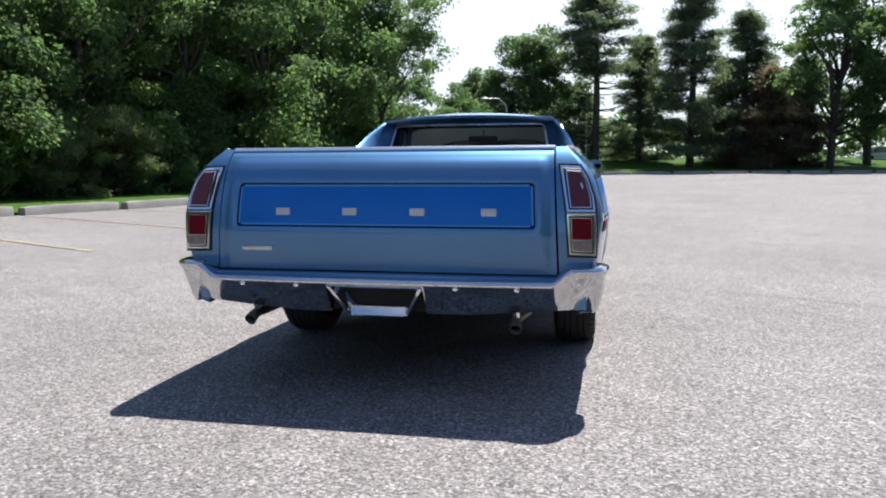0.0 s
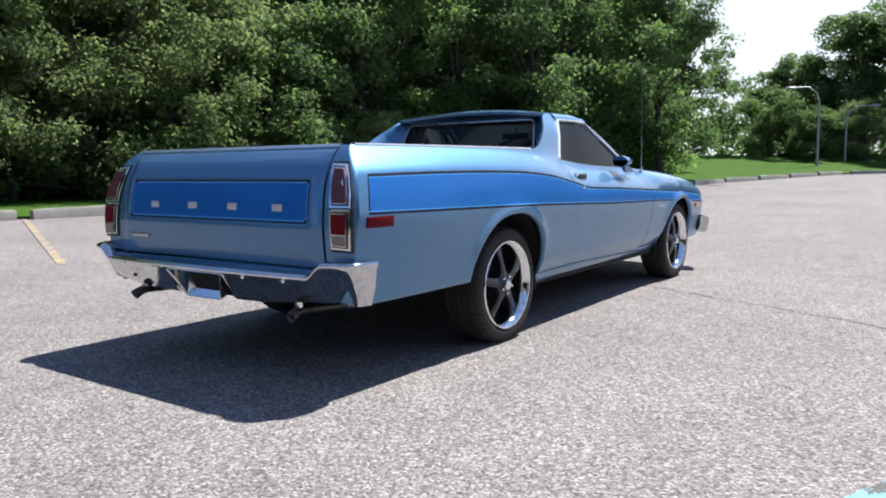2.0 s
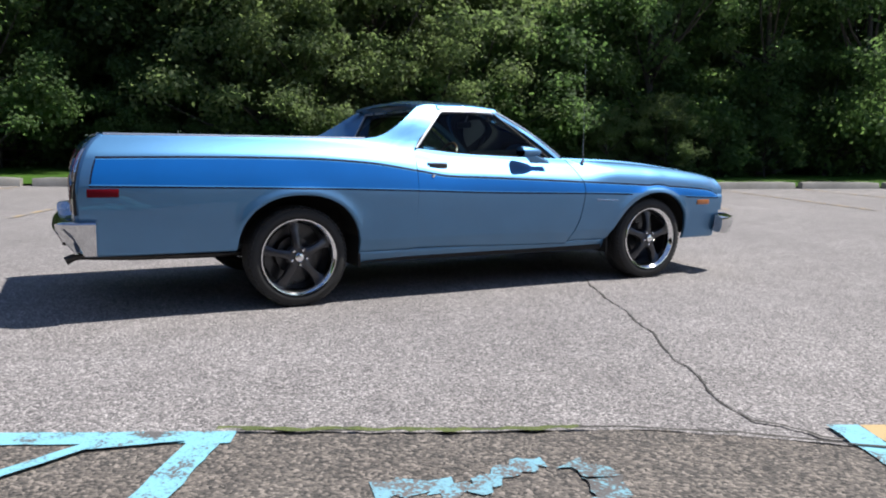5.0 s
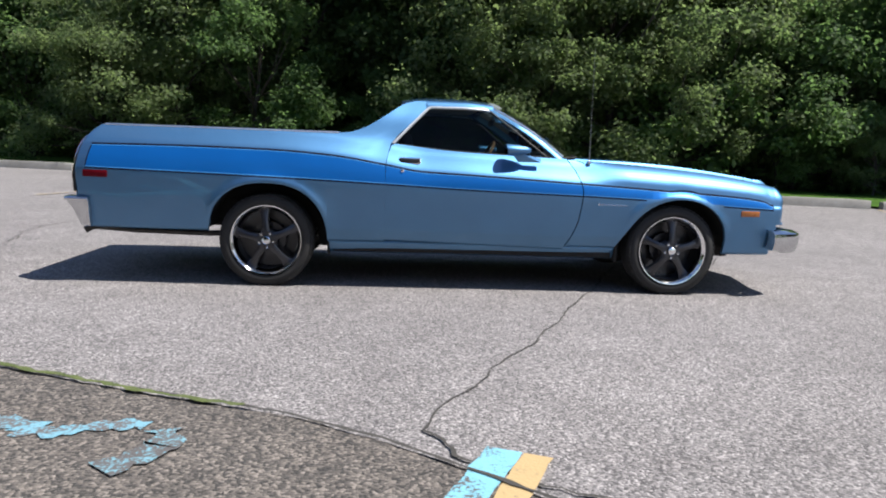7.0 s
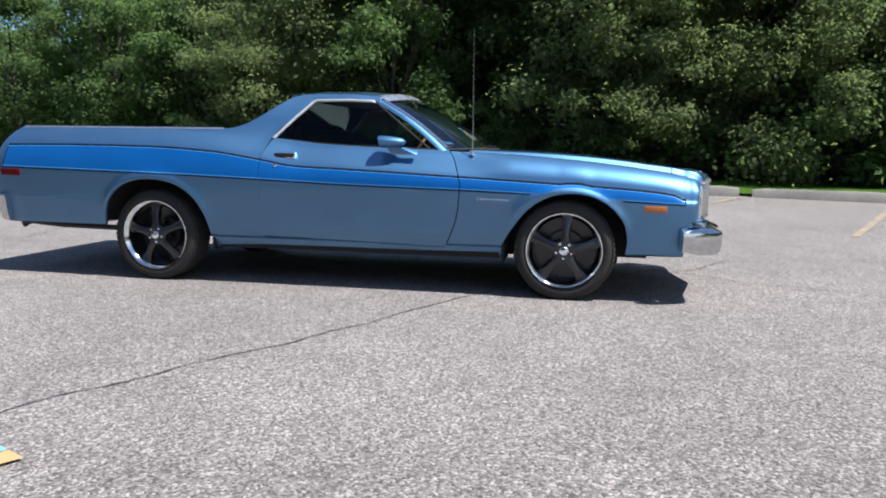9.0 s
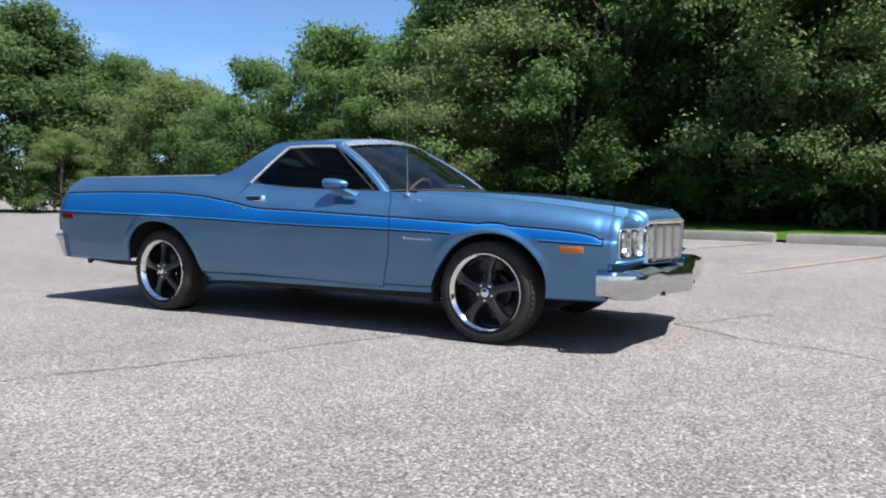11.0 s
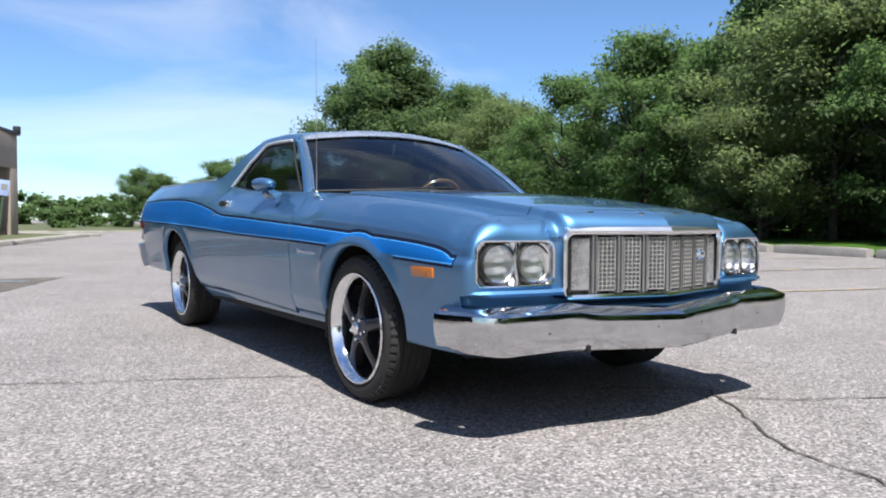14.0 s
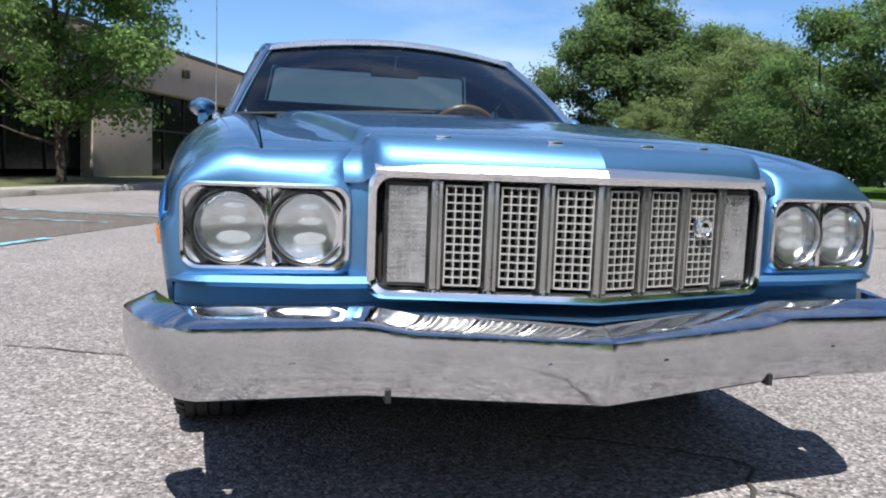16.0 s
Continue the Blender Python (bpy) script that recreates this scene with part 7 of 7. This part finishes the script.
# ---- wheels: built once on the right, outer face towards +x ----
def wheel_meshes():
    tyre = bmesh.new()
    R, W = 0.335, 0.235
    prof = [(-W + 0.02, 0.250), (-W, 0.275), (-W + 0.004, 0.305), (-W + 0.022, 0.328)]
    for k in range(5):
        a, b = -W + 0.03 + 0.036 * k, -W + 0.03 + 0.036 * k + 0.026
        prof += [(a, R), (b, R), (b + 0.002, R - 0.007), (b + 0.008, R - 0.007)]
    prof += [(-0.024, 0.329), (-0.008, 0.312), (0.0, 0.292), (0.001, 0.275), (-0.006, 0.262), (-0.016, 0.250)]
    lathe(tyre, prof, seg=64)
    for k in range(56):
        a = 2 * math.pi * k / 56
        m = Matrix.Rotation(a, 4, "X") @ Matrix.Translation((-0.022, 0, 0.3265)) @ Matrix.Rotation(0.5, 4, "Y")
        bmesh.ops.create_cube(tyre, size=1, matrix=m @ Matrix.Diagonal((0.030, 0.021, 0.009, 1)))
    rim = bmesh.new()
    lathe(rim, [(-0.20, 0.243), (-0.03, 0.243), (-0.012, 0.251), (-0.002, 0.257), (0.003, 0.254), (0.002, 0.247), (-0.006, 0.240), (-0.015, 0.232), (-0.030, 0.224), (-0.050, 0.219), (-0.062, 0.217)], seg=64)
    barrel = bmesh.new()
    lathe(barrel, [(-0.062, 0.219), (-0.12, 0.213), (-0.19, 0.216), (-0.195, 0.10)], seg=48)
    spokes = bmesh.new()
    for k in range(5):
        m = Matrix.Rotation(2 * math.pi * k / 5, 4, "X")
        rings = []
        for r, wd, x0, x1 in ((0.035, 0.036, -0.075, -0.022), (0.085, 0.025, -0.080, -0.020), (0.13, 0.0215, -0.085, -0.026), (0.18, 0.026, -0.09, -0.040), (0.218, 0.040, -0.095, -0.050)):
            rings.append([m @ Vector(p) for p in ((x0, -wd, r), (x1 - 0.008, -wd, r), (x1, -wd * 0.45, r), (x1, wd * 0.45, r), (x1 - 0.008, wd, r), (x0, wd, r))])
        loft(spokes, rings)
    hub = bmesh.new()
    lathe(hub, [(-0.10, 0.075), (-0.028, 0.072), (-0.020, 0.062), (-0.020, 0.002)], seg=32)
    cap = bmesh.new()
    lathe(cap, [(-0.03, 0.030), (0.000, 0.030), (0.006, 0.024), (0.008, 0.012), (0.008, 0.001)], seg=24)
    disc = bmesh.new()
    lathe(disc, [(-0.15, 0.05), (-0.15, 0.125), (-0.135, 0.125), (-0.135, 0.05)], seg=40)
    nut = bmesh.new()
    lathe(nut, [(-0.022, 0.011), (-0.004, 0.010), (0.0, 0.006), (0.0, 0.001)], seg=6)
    made = {}
    for n, bm in (("tyre", tyre), ("rim", rim), ("barrel", barrel), ("spokes", spokes), ("hub", hub), ("cap", cap), ("disc", disc), ("nut", nut)):
        bmesh.ops.recalc_face_normals(bm, faces=bm.faces)
        me = bpy.data.meshes.new(n)
        bm.to_mesh(me)
        bm.free()
        me.polygons.foreach_set("use_smooth", [True] * len(me.polygons))
        me.set_sharp_from_angle(angle=radians(35))
        made[n] = me
    for n, m in (("tyre", M_RUBBER), ("rim", M_CHROME), ("barrel", M_SPOKE), ("spokes", M_SPOKE), ("hub", M_SPOKE), ("cap", M_CHROME), ("disc", M_SPOKE), ("nut", M_CHROME)):
        made[n].materials.append(m)
    return made


WM = wheel_meshes()
for x, y, spin in ((0.942, 0.0, 6), (0.925, 2.997, -3), (-0.942, 0.0, 40), (-0.925, 2.997, 20)):
    m = Matrix.Translation((x, y, 0.335)) @ (Matrix.Rotation(math.pi, 4, "Z") if x < 0 else Matrix.Identity(4)) @ Matrix.Rotation(radians(spin), 4, "X")
    w = put("wheel", WM["rim"], car, "polished wheel lip with dark grey five-spoke centre")
    w.matrix_basis = m
    for n in ("tyre", "barrel", "spokes", "hub", "cap", "disc"):
        put({"barrel": "rim_barrel", "disc": "brake_disc", "cap": "centre_cap"}.get(n, n), WM[n], w)
    for k in range(5):
        nt = put("wheel_nut", WM["nut"], w)
        nt.matrix_basis = Matrix.Rotation(2 * math.pi * (k + 0.5) / 5, 4, "X") @ Matrix.Translation((0, 0, 0.052))
